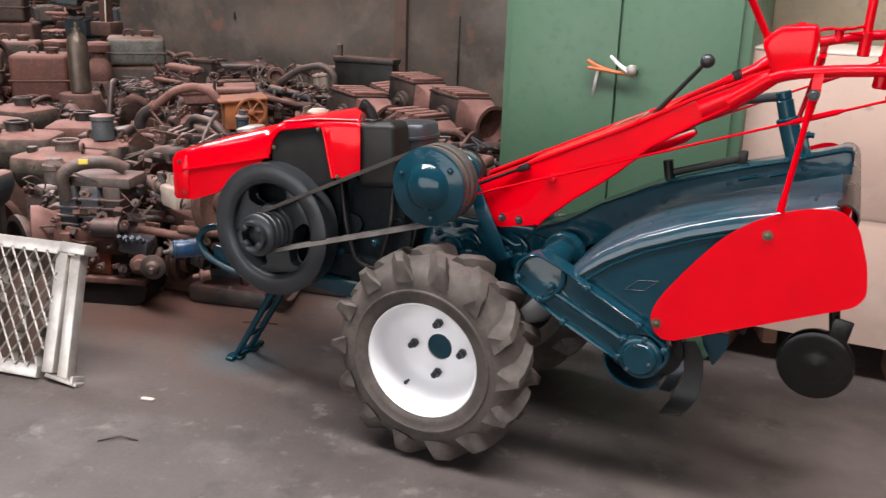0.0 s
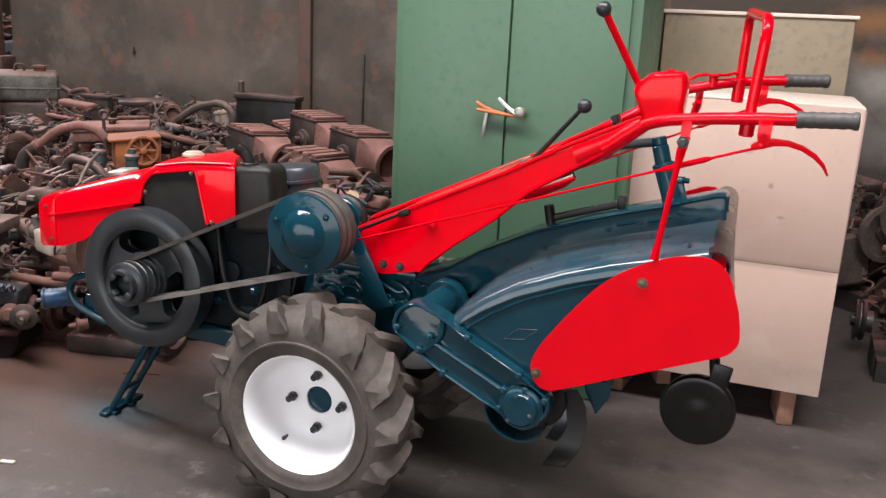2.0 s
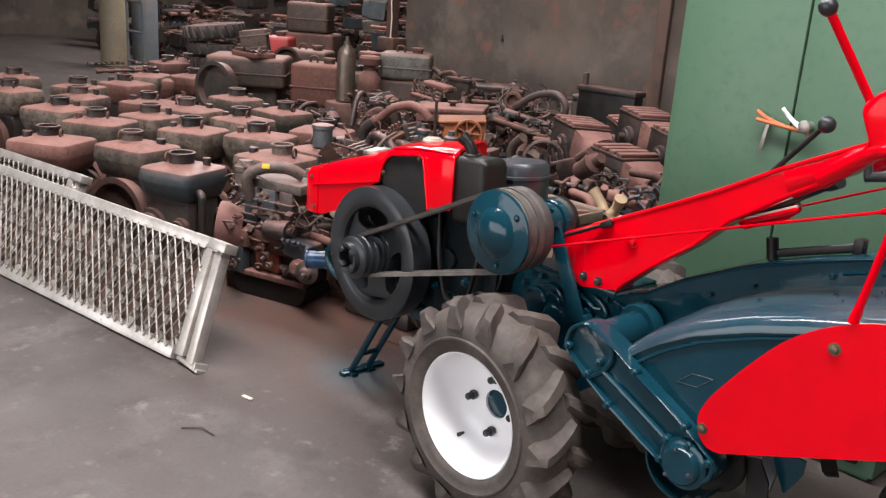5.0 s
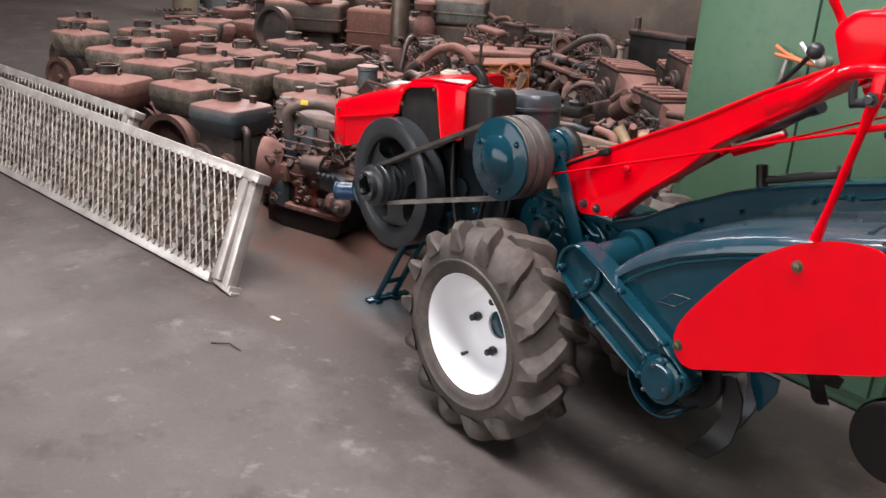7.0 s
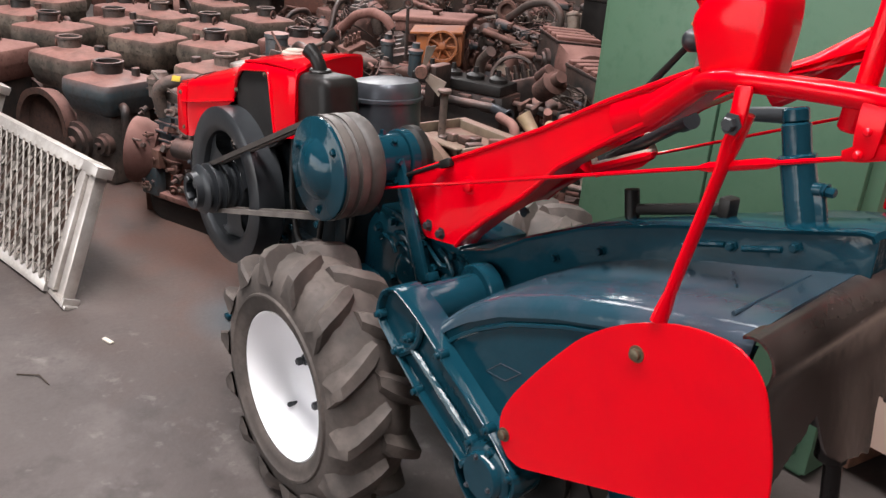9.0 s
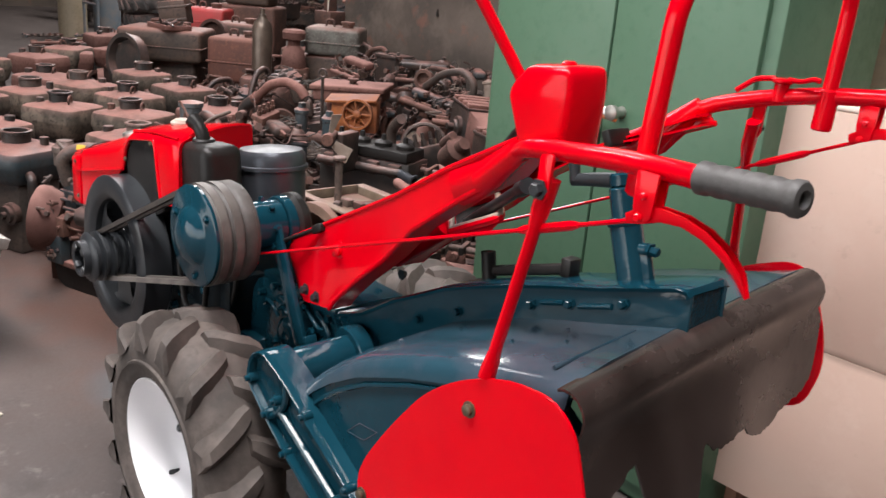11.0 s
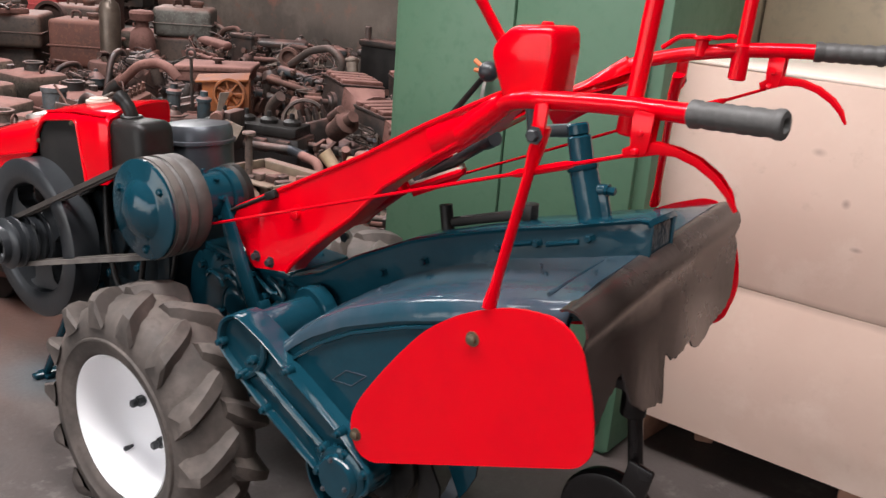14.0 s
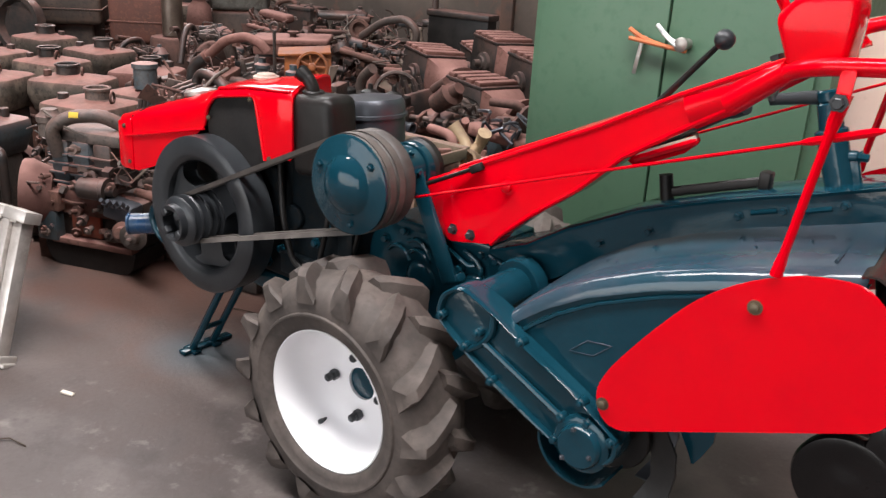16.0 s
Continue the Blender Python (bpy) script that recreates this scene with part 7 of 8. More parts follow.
# single things that stand out of the heap
bm = BM()
add_tube(bm, rounded([(-3.37, 4.0, 0.605), (-3.34, 4.0, 0.635), (-3.19, 4.0, 0.735), (-3.06, 4.02, 0.765), (-2.98, 4.04, 0.742), (-2.955, 4.06, 0.70)], 0.05, 6), 0.024, 16)
add_tube(bm, [(-3.36, 4.0, 0.627), (-3.33, 4.0, 0.647)], 0.031, 16)
solid("exhaust_pipe", bm, rust_red, "large bent dusty exhaust pipe on the heap", "pipe")
bm = BM()
add_tube(bm, rounded([(-3.35, 4.0, 0.625), (-3.43, 3.98, 0.58), (-3.45, 3.96, 0.38)], 0.06, 6), 0.033, 16)
solid("pipe_elbow", bm, iron_dark, "dark cast elbow under the exhaust pipe", "pipe")
bm = BM()
add_tube(bm, rounded([(-2.62, 3.20, 0.56), (-2.50, 3.18, 0.60), (-2.30, 3.28, 0.60), (-2.22, 3.30, 0.45)], 0.1, 6), 0.032, 16)
solid("exhaust_pipe", bm, iron_grey, "grey bent intake pipe on a scrap engine", "pipe")
bm = BM()
add_tube(bm, rounded([(-3.40, 5.22, 0.66), (-3.21, 5.2, 0.77), (-3.03, 5.2, 0.805), (-2.95, 5.22, 0.74), (-3.02, 5.24, 0.50)], 0.07, 6), 0.023, 16)
solid("exhaust_pipe", bm, iron_grey, "curved dusty pipe standing out before the wall", "pipe")
bm = BM()
add_lathe(bm, (-3.42, 5.22, 0.70), (0.5, -0.85, 0.1), [(-0.06, 0.03), (-0.05, 0.055), (0, 0.065), (0.015, 0.06), (0.015, 0.042), (-0.02, 0.036), (-0.02, 0)], 24)
add_cyl(bm, (-3.42, 5.24, 0.42), (-3.42, 5.24, 0.67), 0.03)
solid("turbo_housing", bm, rust, "round dusty cast inlet housing on the heap", "housing")
bm = BM()
add_tube(bm, rounded([(-2.55, 4.32, 0.38), (-2.55, 4.30, 0.60), (-2.45, 4.28, 0.67)], 0.07, 6), 0.026, 16)
solid("exhaust_pipe", bm, iron_grey, "short grey elbow pipe standing up from the heap", "pipe")
wheel_fan = thing("fan_wheel", "dark iron ring with pale bent fan blades", "fan", at=Matrix.Translation((-2.38, 4.38, 0.4)))
bm = BM()
wc, wa = Vector((-2.38, 4.38, 0.545)), Vector((0.62, -0.72, 0.25)).normalized()
add_lathe(bm, wc, wa, [(0, 0.098), (0, 0.112), (0.03, 0.115), (0.034, 0.11), (0.034, 0.100), (0.0, 0.098)], 36, cap=False)
part("ring", bm, iron_grey, wheel_fan)
bm = BM()
add_lathe(bm, wc, wa, [(-0.10, 0.02), (0.0, 0.03), (0.03, 0.03), (0.035, 0.015), (0.035, 0)], 20)
part("hub", bm, rust, wheel_fan)
e1 = Vector((0.72, 0.62, 0)).normalized()
e2 = wa.cross(e1)
for a in (25, 145, 265):
    u, v = e1 * math.cos(radians(a)) + e2 * math.sin(radians(a)), e2 * math.cos(radians(a)) - e1 * math.sin(radians(a))
    bm = BM()
    add_grid(bm, [[wc + u * 0.02 - v * 0.012, wc + u * 0.02 + v * 0.012 + wa * 0.01], [wc + u * 0.06 - v * 0.018, wc + u * 0.06 + v * 0.018 + wa * 0.015], [wc + u * 0.097 - v * 0.026, wc + u * 0.097 + v * 0.026 + wa * 0.02]], 0.004)
    part("blade", bm, dull_alloy, wheel_fan)
slab = thing("rocker_cover", "broad flat engine cover under pink dust", "engine cover", at=Matrix.Translation((-3.52, 4.75, 0.6)))
bm = BM()
add_box(bm, (-3.52, 4.75, 0.655), (0.46, 0.26, 0.035), (2, -2, 38), 0.012, 3)
add_box(bm, (-3.52, 4.75, 0.615), (0.42, 0.23, 0.07), (2, -2, 38), 0.01)
part("cover", bm, rust_red, slab)
bm = BM()
add_lathe(bm, (-3.50, 4.74, 0.67), (0, 0, 1), [(0, 0.02), (0.02, 0.02), (0.022, 0.035), (0.034, 0.035), (0.038, 0)], 20)
part("cap", bm, rust, slab)
put(plain_engines[0], -3.52, 4.75, 0.20, 38)
four = thing("four_cylinder_engine", "black oily four-cylinder engine in the heap", "engine", at=Matrix.Translation((-2.25, 3.98, 0.3)))
m4 = pose(-2.25, 3.98, 0.33, 0, 0, 22)
bm = BM()
add_box(bm, (0, 0, 0.12), (0.46, 0.19, 0.24), bev=0.015)
bm.transform(m4)
part("block", bm, iron_dark, four)
bm = BM()
add_box(bm, (0, -0.02, 0.262), (0.44, 0.16, 0.045), bev=0.008)
bm.transform(m4)
part("cylinder_head", bm, black, four)
for k in range(4):
    bm = BM()
    add_lathe(bm, (-0.165 + 0.11 * k, -0.02, 0.28), (0, 0, 1), [(0, 0.040), (0.02, 0.040), (0.026, 0.032), (0.032, 0.012), (0.055, 0.010), (0.055, 0)], 18)
    bm.transform(m4)
    part("cylinder_cap", bm, black, four)
bm = BM()
add_tube(bm, [(-0.21, -0.125, 0.20), (0.22, -0.125, 0.20)], 0.018, 14)
for k in range(4):
    add_box(bm, (-0.165 + 0.11 * k, -0.10, 0.20), (0.06, 0.04, 0.06), bev=0.008)
bm.transform(m4)
part("manifold", bm, iron_dark, four)
bm = BM()
add_lathe(bm, (0.20, -0.12, 0.20), (0.9, -0.4, -0.1), [(0, 0.02), (0.09, 0.02), (0.10, 0.027), (0.112, 0.027), (0.112, 0.019), (0.03, 0.017), (0.03, 0)], 18)
bm.transform(m4)
part("pipe_stub", bm, steel_grey, four, "bare steel pipe stub")
bm = BM()
add_lathe(bm, (-1.93, 4.12, 0.60), (0.82, -0.2, 0.54), [(0, 0.02), (0.01, 0.045), (0.11, 0.05), (0.115, 0.055), (0.13, 0.055), (0.14, 0.03), (0.18, 0.025), (0.18, 0)], 20)
add_cyl(bm, (-1.93, 4.10, 0.665), (-1.85, 4.08, 0.715), 0.022)
solid("starter_motor", bm, rust, "dusty starter motor lying on the heap", "motor")
put(plain_engines[2], -1.86, 4.12, 0.16, 15)
bm = BM()
add_tube(bm, [(-3.19, 4.32, 0.50), (-3.18, 4.31, 0.76)], 0.009, 8)
add_ring(bm, (-3.18, 4.31, 0.785), (0.6, -0.8, 0), 0.022, 0.007)
solid("eye_bolt", bm, iron_dark, "tall dark eye bolt on scrap", "bolt")
for x, y, z in ((-3.02, 4.08, 0.50), (-2.86, 4.14, 0.48)):
    bm = BM()
    add_lathe(bm, (x, y, z), (0.05, 0, 1), [(0, 0.028), (0.01, 0.032), (0.11, 0.032), (0.115, 0.038), (0.13, 0.038), (0.14, 0.02), (0.165, 0.018), (0.165, 0)], 20)
    solid("fuel_filter", bm, iron_blue, "blue-grey fuel filter canister on an engine", "filter", group="fuel filters")

orange = thing("orange_engine", "small engine with a faded orange fan housing", "engine", at=Matrix.Translation((-3.15, 4.55, 0.42)))
bm = BM()
add_box(bm, (-3.125, 4.50, 0.565), (0.17, 0.25, 0.17), (0, 0, -43), 0.008, 2)
add_box(bm, (-3.13, 4.48, 0.655), (0.20, 0.28, 0.012), (4, 3, -43), 0.003)
part("cowl", bm, orange_mat, orange)
o, axis = Vector((-3.03, 4.44, 0.585)), Vector((0.72, -0.68, 0.08)).normalized()
bm = BM()
add_lathe(bm, o - axis * 0.02, axis, [(0, 0.080), (0.03, 0.086), (0.05, 0.083), (0.05, 0.072), (0.010, 0.068), (0.010, 0.024), (0.05, 0.020), (0.055, 0.012), (0.055, 0)], 32)
part("fan_rim", bm, orange_mat, orange)
for k in range(7):
    a = radians(360 / 7 * k)
    u = Vector((0.68, 0.72, 0)) * math.cos(a) + Vector((0, 0, 1)) * math.sin(a)
    bm = BM()
    add_tube(bm, [o + axis * 0.012 + u * 0.02, o + axis * 0.012 + u * 0.072], 0.006, 6)
    part("fan_vane", bm, orange_mat, orange)

fan = thing("cooling_fan", "pale bent engine cooling fan blades", "fan", at=Matrix.Translation((-2.16, 3.72, 0.5)))
fc = Vector((-2.13, 3.65, 0.675))
bm = BM()
add_lathe(bm, fc + Vector((0.02, -0.02, 0)), (-0.7, 0.7, 0), [(0, 0.012), (0, 0.024), (0.012, 0.027), (0.02, 0.022), (0.15, 0.018), (0.15, 0)], 20)
part("hub", bm, rust, fan)
bm = BM()
add_box(bm, (-2.215, 3.80, 0.595), (0.05, 0.13, 0.17), (0, 0, 22), 0.008)
part("bracket", bm, iron_dark, fan)
for a, wide, turn in ((74, 0.016, 0.016), (-34, 0.034, 0.010)):
    a = radians(a)
    u = Vector((0.7 * math.cos(a), 0.7 * math.cos(a), math.sin(a)))
    v = Vector((-0.7 * math.sin(a), -0.7 * math.sin(a), math.cos(a)))
    w = Vector((0.7, -0.7, 0))
    bm = BM()
    add_grid(bm, [[fc + u * 0.03 - v * wide * 0.5, fc + u * 0.03 + v * wide * 0.5 + w * 0.005], [fc + u * 0.075 - v * wide * 0.8 - w * turn * 0.5, fc + u * 0.075 + v * wide * 0.8 + w * turn], [fc + u * 0.115 - v * wide * 1.1 - w * turn * 0.6, fc + u * 0.105 + v * wide + w * turn * 1.3]], 0.004)
    part("blade", bm, pale_alloy, fan)

alloy = thing("alloy_housing", "pale yellowish Y-shaped cast pump housing", "housing", at=Matrix.Translation((-1.31, 3.5, 0.45)))
ac = Vector((-1.31, 3.50, 0.585))
bm = BM()
add_lathe(bm, ac + Vector((0, 0.05, -0.02)), (0.25, -0.92, 0.25), [(0, 0.03), (0.03, 0.042), (0.07, 0.040), (0.08, 0.044), (0.092, 0.044), (0.092, 0.034), (0.03, 0.030), (0.03, 0)], 28)
part("spout", bm, alloy_yellow, alloy)
for tip, r in (((-0.085, 0.03, 0.10), 0.026), ((0.055, 0.03, 0.095), 0.024), ((-0.06, 0.03, -0.10), 0.028), ((0.075, 0.02, -0.06), 0.024)):
    bm = BM()
    add_tube(bm, [ac + Vector((0, 0.03, 0)), ac + Vector(tip) * 0.5 + Vector((0, 0.03, 0.0)), ac + Vector(tip)], [r, r * 0.8, r * 1.05], 12)
    part("arm", bm, alloy_yellow, alloy)
put(plain_engines[2], -1.33, 3.62, 0.08, 30)
bm = BM()
random.seed(41)
for k in range(12):
    a = Vector((-1.44 + R(-0.10, 0.10), 3.90 + R(-0.06, 0.06), 0.58 + R(0, 0.06)))
    add_tube(bm, rounded([a, a + Vector((R(-0.08, 0.08), R(-0.05, 0.05), R(0.01, 0.05))), a + Vector((R(-0.12, 0.12), R(-0.08, 0.08), R(-0.04, 0.03)))], 0.04), R(0.004, 0.008), 7)
tagged(solid("pipe_bundle", bm, steel_grey, "bundle of shiny steel injector pipes", "pipes"), kind="stuff")
put(plain_engines[1], -1.45, 3.92, 0.20, -10)
tray = thing("metal_tray", "pale metal tray full of small parts", "tray", at=Matrix.Translation((-1.33, 3.22, 0.59)))
bm = BM()
for c, sz in (((0, 0, 0.0), (0.26, 0.22, 0.01)), ((0, -0.105, 0.015), (0.26, 0.012, 0.035)), ((0, 0.105, 0.015), (0.26, 0.012, 0.035)), ((-0.145, 0, 0.015), (0.012, 0.22, 0.035)), ((0.145, 0, 0.015), (0.012, 0.22, 0.035)), ((0, -0.118, 0.030), (0.29, 0.03, 0.008)), ((0, 0.118, 0.030), (0.29, 0.03, 0.008))):
    bm = BM()
    add_box(bm, (-1.33 + c[0], 3.22 + c[1], 0.640 + c[2]), sz, bev=0.003)
    part("base" if c == (0, 0, 0.0) else "rim" if c[2] > 0.02 else "side", bm, dull_alloy, tray)
bm = BM()
add_cyl(bm, (-1.40, 3.20, 0.640), (-1.40, 3.20, 0.79), 0.012)
add_cyl(bm, (-1.40, 3.20, 0.78), (-1.40, 3.20, 0.792), 0.022)
part("pin", bm, iron_grey, tray)
random.seed(23)
for k in range(7):
    bm = BM()
    add_box(bm, (-1.33 + R(-0.1, 0.11), 3.22 + R(-0.07, 0.07), 0.657), (R(0.02, 0.05), R(0.02, 0.04), 0.024), (0, 0, R(0, 90)), 0.004)
    part("fitting", bm, random.choice([iron_dark, rust, iron_grey]), tray)
bm = BM()
add_lathe(bm, (-1.325, 3.09, 0.545), (0.34, -0.93, 0.10), [(0, 0.03), (0, 0.13), (0.075, 0.135), (0.075, 0.108), (0.03, 0.10), (0.03, 0.03)], 36)
solid("brake_drum", bm, drum_tan, "dull olive dusty brake drum leaning on scrap", "drum")
put(plain_engines[1], -1.42, 3.30, 0, 12)
put(plain_engines[3], -1.36, 3.27, 0.235, -8)

th = thing("radiator", "dark rusty radiator core against the wall", "radiator", at=Matrix.Translation((-3.0, 6.1, 0.4)))
bm = BM()
add_box(bm, (-3.06, 5.80, 0.60), (0.46, 0.11, 0.40), (0, 0, 4), 0.01)
part("core", bm, black, th)
for z in (0.80, 0.40):
    bm = BM()
    add_box(bm, (-3.06, 5.80, z), (0.48, 0.14, 0.04), (0, 0, 4), 0.012)
    part("header_tank", bm, iron_dark, th)
bm = BM()
add_cyl(bm, (-3.27, 5.78, 0.80), (-3.27, 5.78, 0.90), 0.022)
part("filler", bm, iron_dark, th)
bm = BM()
add_box(bm, (-4.62, 5.92, 0.58), (0.24, 0.17, 0.2), bev=0.012)
add_box(bm, (-4.62, 5.92, 0.69), (0.26, 0.19, 0.03), bev=0.008)
bat = solid("battery", bm, iron_dark, "dark old battery standing on the scrap by the wall", "battery")
for x in (-4.69, -4.55):
    b2 = BM()
    add_cyl(b2, (x, 5.9, 0.70), (x, 5.9, 0.73), 0.014)
    part("terminal", b2, iron_grey, bat)
th = thing("scrap_stand", "low rusty iron stand under the battery", "stand", at=Matrix.Translation((-4.62, 5.9, 0)))
bm = BM()
add_box(bm, (-4.62, 5.9, 0.24), (0.4, 0.3, 0.48), bev=0.02)
part("box", bm, rust, th)

# big tanks behind the hoppers
for w, d, h, mat, text, x, y, z, rz in ((0.64, 0.50, 0.24, tank_brown, "large flat dark tank with red dust on top", -5.90, 4.66, 0.52, 50), (0.40, 0.38, 0.34, tank_red, "square red-brown dusty tank", -5.47, 5.06, 0.40, 42),
                                       (0.44, 0.40, 0.22, galvanised, "grey galvanised tank with a dusty top", -5.24, 5.80, 0.63, 45), (0.44, 0.30, 0.30, tank_brown, "brown dusty tank lying on others", -7.20, 6.12, 0.87, 40), (0.40, 0.36, 0.22, red_dull, "dull red tank under dust", -7.05, 5.58, 0.62, 45),
                                       (0.52, 0.42, 0.52, tank_brown, "dark brown tank under scrap", -5.95, 4.70, 0.0, 48), (0.38, 0.36, 0.40, rust, "rust-brown dusty box tank", -5.48, 5.07, 0.0, 40), (0.5, 0.42, 0.63, tank_brown, "dark brown tank beside the wall", -5.26, 5.82, 0.0, 40), (0.5, 0.42, 0.62, rust, "rust-brown dusty box tank", -7.05, 5.56, 0.0, 40), (0.6, 0.4, 0.87, rust, "large brown dusty box tank", -7.25, 6.15, 0.0, 40), (0.44, 0.36, 0.28, tank_brown, "low brown tank with a loop handle", -6.45, 5.60, 0.48, 40), (0.46, 0.4, 0.48, rust, "low brown tank on the floor", -6.45, 5.62, 0.0, 40)):
    t = box_tank(w, d, h, mat, text)
    t.matrix_basis = pose(x, y, z, 0, 0, rz)
crate_box = thing("parts_box", "dusty brown parts box tilted on the flat tank", "box", at=Matrix.Translation((-6.06, 4.80, 0.76)))
bm = BM()
add_box(bm, (-6.06, 4.80, 0.86), (0.22, 0.19, 0.19), (0, -9, 50), 0.008)
part("body", bm, tank_brown, crate_box)
for z in (0.81, 0.91):
    bm = BM()
    add_box(bm, (-6.06, 4.80, z), (0.232, 0.202, 0.016), (0, -9, 50), 0.004)
    part("band", bm, iron_grey, crate_box)
bin_tray = thing("parts_tray", "shallow dusty tray of bent rods and bits", "tray", at=Matrix.Translation((-5.78, 4.62, 0.76)))
bm = BM()
for c, sz in (((0, 0, 0.008), (0.34, 0.2, 0.012)), ((0, -0.1, 0.02), (0.34, 0.012, 0.035)), ((0, 0.1, 0.02), (0.34, 0.012, 0.035)), ((-0.17, 0, 0.02), (0.012, 0.2, 0.035)), ((0.17, 0, 0.02), (0.012, 0.2, 0.035))):
    add_box(bm, (-5.78 + c[0], 4.62 + c[1], 0.76 + c[2]), sz, bev=0.003)
part("pan", bm, rust_red, bin_tray)
random.seed(17)
for k in range(9):
    bm = BM()
    a = Vector((-5.78 + R(-0.13, 0.13), 4.62 + R(-0.07, 0.07), 0.785 + R(0, 0.02)))
    add_tube(bm, [a, a + Vector((R(-0.06, 0.06), R(-0.05, 0.05), R(0.005, 0.03))), a + Vector((R(-0.1, 0.1), R(-0.06, 0.06), 0.0))], R(0.006, 0.013), 7)
    part("rod", bm, random.choice([iron_dark, rust, iron_grey]), bin_tray)
g = gas_bottle()
g.matrix_basis = pose(-4.98, 4.97, 0.49)
bm = BM()
add_lathe(bm, (-4.98, 4.97, 0.02), (0, 0, 1), [(-0.02, 0.15), (0.02, 0.16), (0.45, 0.16), (0.47, 0.15)], 24)
solid("drum", bm, rust, "squat rusty iron drum", "drum")
bm = BM()
add_lathe(bm, (-5.24, 5.40, 0.53), (0, 0, 1), [(0, 0.095), (0.02, 0.10), (0.13, 0.085), (0.17, 0.05), (0.21, 0.048), (0.22, 0.085), (0.27, 0.092), (0.29, 0.08), (0.30, 0)], 24)
solid("air_filter", bm, rust_red, "rusty round oil-bath air filter", "filter")
bm = BM()
add_lathe(bm, (-5.24, 5.40, 0.02), (0, 0, 1), [(-0.02, 0.12), (0.02, 0.13), (0.49, 0.13), (0.51, 0.12)], 24)
solid("drum", bm, tank_brown, "dark rusty drum under the air filter", "drum")
bm = BM()
add_lathe(bm, (-6.15, 5.20, 0.66), (0.40, -0.90, 0.1), [(0, 0.03), (0, 0.145), (0.06, 0.15), (0.06, 0.125), (0.02, 0.115), (0.02, 0.03)], 36)
add_box(bm, (-6.16, 5.27, 0.26), (0.2, 0.12, 0.52), (0, 0, 25), 0.01)
solid("pulley_stand", bm, rust, "rusty pulley wheel on a short stand", "pulley")
bm = BM()
add_lathe(bm, (-3.36, 3.64, 0.50), (0, 0, 1), [(0, 0.05), (0.005, 0.055), (0.10, 0.056), (0.104, 0.062), (0.125, 0.062), (0.132, 0.03), (0.135, 0)], 24)
solid("oil_tin", bm, iron_blue, "dark blue-grey tin standing on a hopper", "tin")
put(hoppers[0], -3.40, 3.68, 0, 12)
bm = BM()
add_lathe(bm, (-5.80, 4.33, 0.52), (0.30, -0.95, 0.10), [(0, 0.04), (0, 0.19), (0.085, 0.195), (0.085, 0.165), (0.03, 0.15), (0.03, 0.04)], 40)
solid("large_flywheel", bm, iron_dark, "large dark flywheel standing on edge", "flywheel")
bm = BM()
add_lathe(bm, (-3.58, 2.60, 0.19), (0.35, -0.93, 0.05), [(0, 0.04), (0, 0.18), (0.07, 0.19), (0.07, 0.16), (0.03, 0.15), (0.03, 0.04)], 36)
solid("large_flywheel", bm, rust, "rusty flywheel standing on edge behind the ramp", "flywheel")
tyre = scrap_tyre()
tyre.matrix_basis = pose(-7.85, 5.38, 0.75, 6, -4, 0) @ Matrix.Scale(0.85, 4)
for k in range(5):
    copy_thing(tyre, pose(-7.85 + R(-0.03, 0.03), 5.38 + R(-0.03, 0.03), 0.145 * k, 0, 0, 25 * k) @ Matrix.Scale(0.85, 4))
# far part of the hall: more engines in rows
random.seed(55)
for i in range(95):
    x, y = R(-16.5, -7.0), R(6.8, 13.5)
    if x > -7.6 and y > 9:
        continue
    put(random.choice(plain_engines + hoppers), x, y, 0, R(0, 360))
    for level in range(i % 4):
        put(random.choice(plain_engines), x + R(-0.08, 0.08), y + R(-0.08, 0.08), 0.36 * (level + 1), R(0, 360), R(-6, 6))
for i in range(26):
    put(random.choice(plain_engines + hoppers), R(-9.0, -6.6), R(4.2, 6.8), 0, R(0, 360))
bm = BM()
for dx in (0, 0.5):
    add_tube(bm, rounded([(-11.5 + dx, 6.0, 0.05), (-11.5 + dx, 6.0, 1.0), (-11.5 + dx, 5.7, 1.15)], 0.12), 0.02, 8)
for z in (0.15, 0.55, 0.95):
    add_tube(bm, [(-11.5, 6.0, z), (-11.0, 6.0, z)], 0.016, 8)
add_box(bm, (-11.25, 6.15, 0.05), (0.6, 0.35, 0.03), bev=0.005)
solid("hand_trolley", bm, blue_faded, "faded blue tubular hand trolley", "trolley")
for x, y, h, mat, text in ((-12.10, 6.05, 1.12, drab, "dusty grey-brown upright gas cylinder"), (-12.38, 6.64, 1.05, blue_faded, "faded blue upright gas cylinder")):
    bm = BM()
    add_lathe(bm, (x, y, 0), (0, 0, 1), [(0, 0.17), (0.02, 0.19), (h - 0.12, 0.19), (h - 0.04, 0.15), (h, 0.06), (h + 0.08, 0.05), (h + 0.08, 0)], 28)
    solid("gas_cylinder", bm, mat, text, "cylinder", group="gas cylinders")
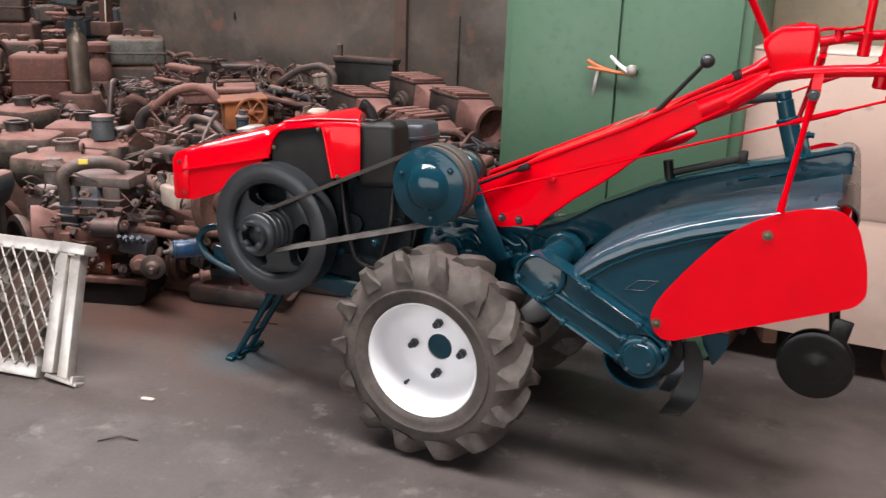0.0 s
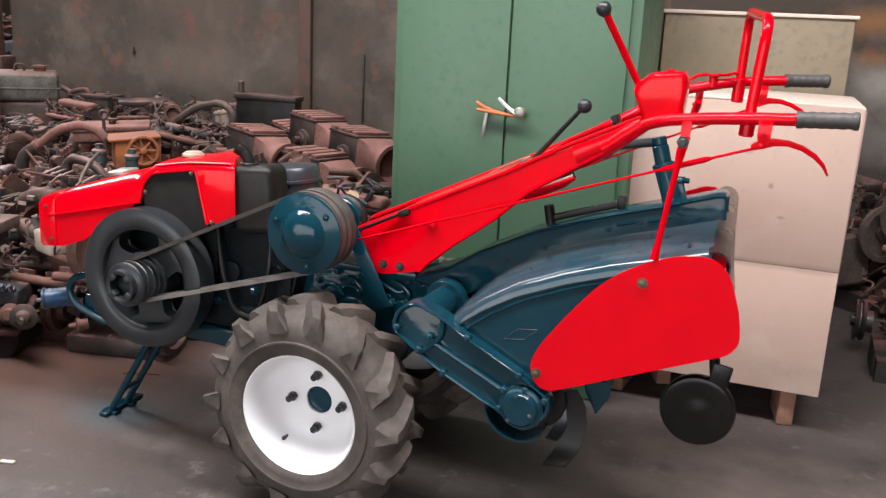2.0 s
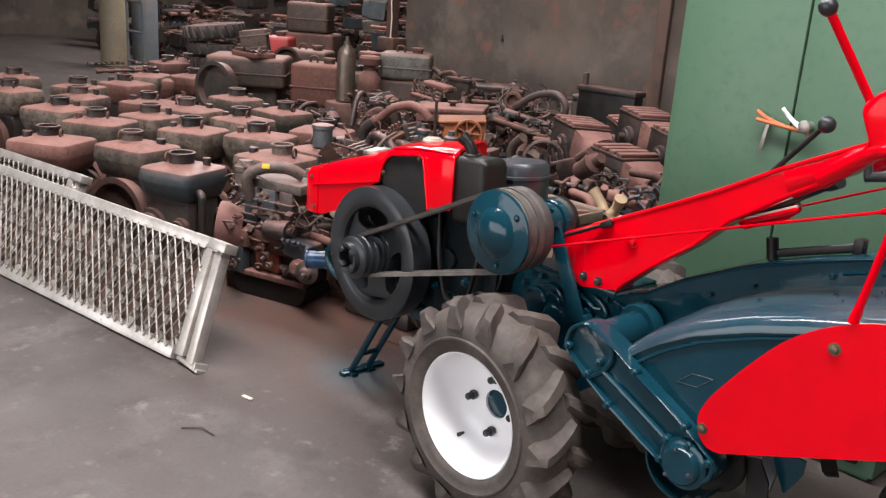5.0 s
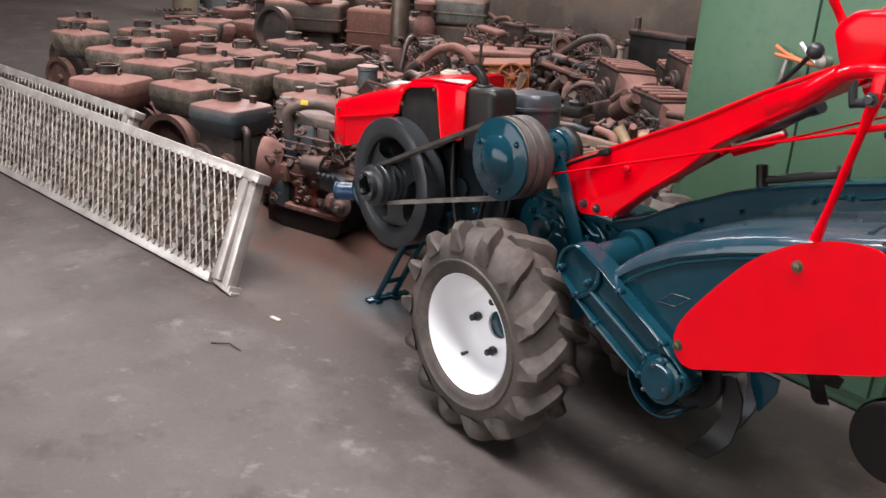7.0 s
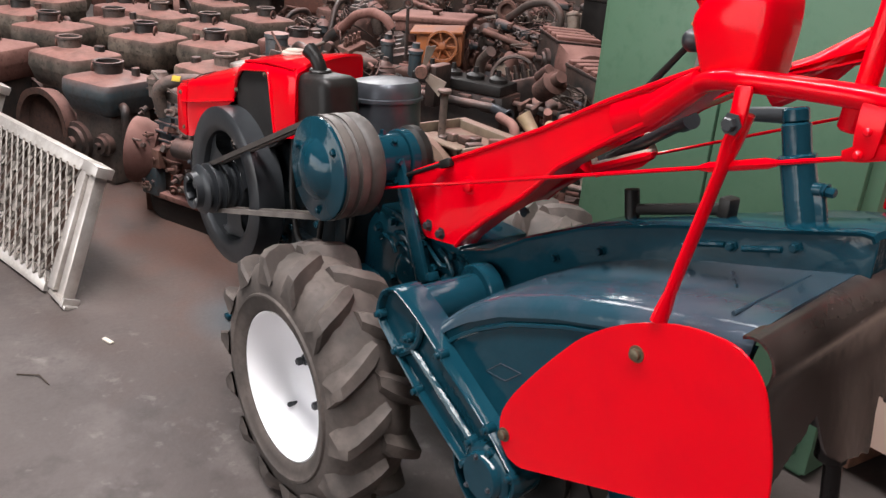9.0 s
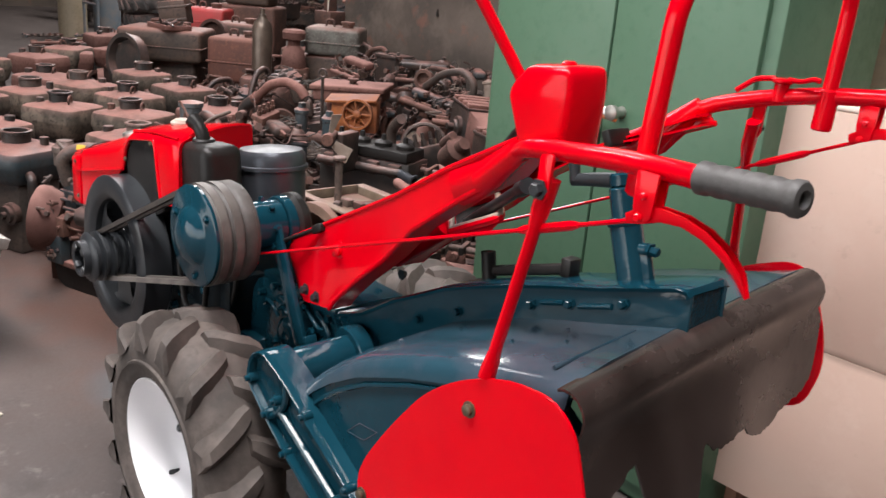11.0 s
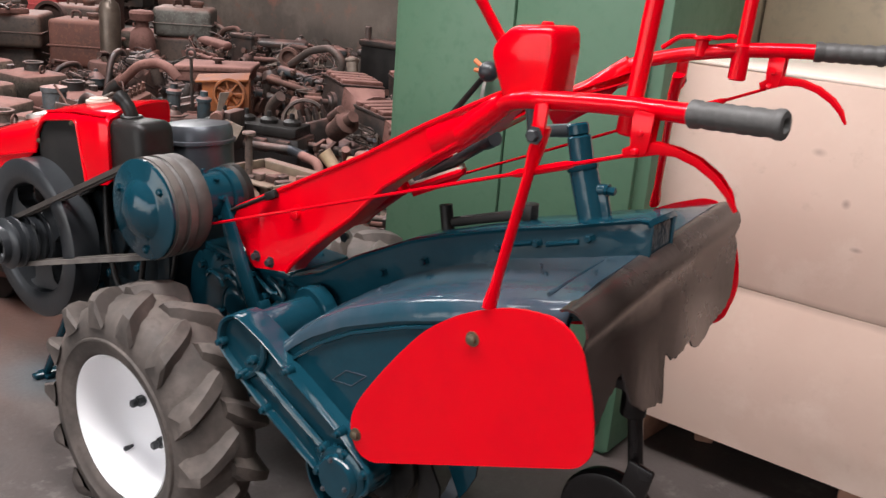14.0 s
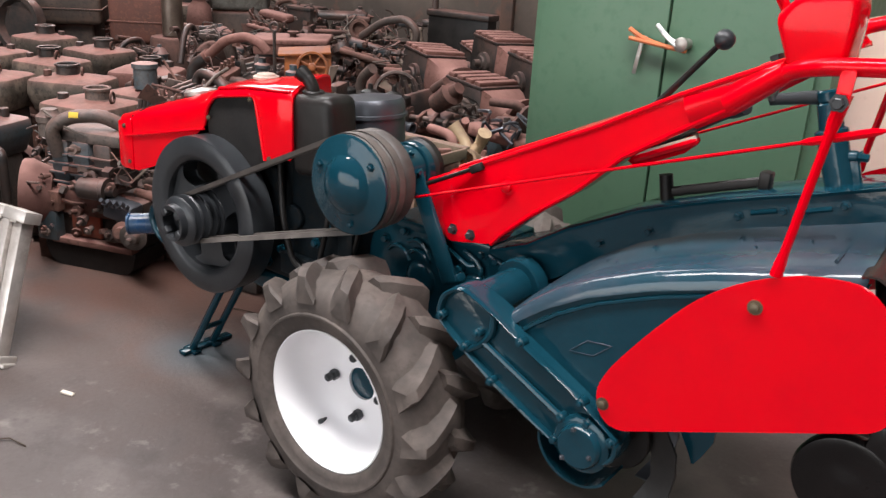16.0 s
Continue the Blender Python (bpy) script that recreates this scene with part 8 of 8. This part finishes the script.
# heap to the side of the cream box
random.seed(61)
for k, x, y, z in ((5, 1.02, 4.62, 0), (1, 1.15, 5.3, 0), (3, 0.95, 5.8, 0), (6, 1.55, 5.6, 0), (2, 1.2, 5.7, 0.33), (7, 1.7, 5.1, 0), (4, 1.5, 5.3, 0.34), (8, 0.75, 5.5, 0.30), (0, 0.7, 5.6, 0)):
    put(engines[k], x, y, z, R(0, 360), R(-12, 12) if z else 0)
bm = BM()
add_lathe(bm, (1.05, 5.25, 0.55), (-0.3, -0.9, 0.2), [(0, 0.05), (0, 0.2), (0.1, 0.22), (0.1, 0.18), (0.04, 0.15), (0.04, 0.05)], 32)
solid("large_flywheel", bm, iron_dark, "dark clutch drum on the heap", "flywheel")
bm = BM()
add_lathe(bm, (1.25, 4.75, 0), (0, 0, 1), [(0, 0.06), (0.05, 0.07), (0.05, 0.05), (0.2, 0.055), (0.2, 0.07), (0.24, 0.07), (0.24, 0.05), (0.36, 0.05), (0.38, 0.06), (0.42, 0.06), (0.42, 0)], 20)
solid("cast_pipe", bm, rust_red, "short rusty flanged pipe standing upright", "pipe")

# wall details
# thin strip built in place of a rust stain down the wall
bm = BM()
add_box(bm, (-3.10, 6.38, 2.2), (0.10, 0.04, 4.4), bev=0.008)
solid("wall_rust_streak", bm, rust_wall, "strip standing for a rusty vertical streak on the wall", "upright", "structure")
bm = BM()
add_box(bm, (-2.62, 6.392, 0.86), (0.012, 0.016, 0.5), bev=0.002)
solid("wall_conduit", bm, iron_dark, "thin dark conduit on the wall", "conduit", "structure")
bm = BM()
add_box(bm, (-6.03, 6.26, 2.5), (0.085, 0.085, 5.0), bev=0.006)
add_box(bm, (-6.03, 6.26, 0.86), (0.20, 0.20, 0.12), (0, 0, 12), 0.01)
solid("wall_column", bm, rust, "rusty steel post at the end of the wall", "post", "structure")
bm = BM()
add_tube(bm, [(-5.98, 6.20, 0.9), (-5.96, 6.19, 1.10), (-5.99, 6.20, 1.25), (-5.97, 6.2, 1.6)], 0.006, 6)
solid("hanging_wire", bm, paper, "pale wire hanging down the post", "wire")
bm = BM()
add_prism(bm, [(-4.715, 1.0), (-4.685, 1.0), (-4.70, 1.055)], 6.385, 6.398, 0)
solid("wall_mark", bm, iron_dark, "small dark triangular mark in the wall", "mark", "structure")

# litter on the floor
bm = BM()
add_box(bm, (-1.769, 2.255, 0.004), (0.045, 0.014, 0.006), (0, 0, 15), 0.002)
solid("paper_scrap", bm, paper, "small pale scrap of paper on the floor", "litter")
for a, b, c in (((-1.70, 1.98), (-1.66, 2.03), (-1.60, 2.04)), ((-1.93, 2.95), (-1.88, 2.97), (-1.80, 3.0)), ((0.55, 3.1), (0.57, 3.12), (0.60, 3.12))):
    bm = BM()
    add_tube(bm, [(*a, 0.003), (*b, 0.006), (*c, 0.003)], 0.0022, 6)
    solid("twig", bm, twig, "thin dark twig on the floor", "litter")
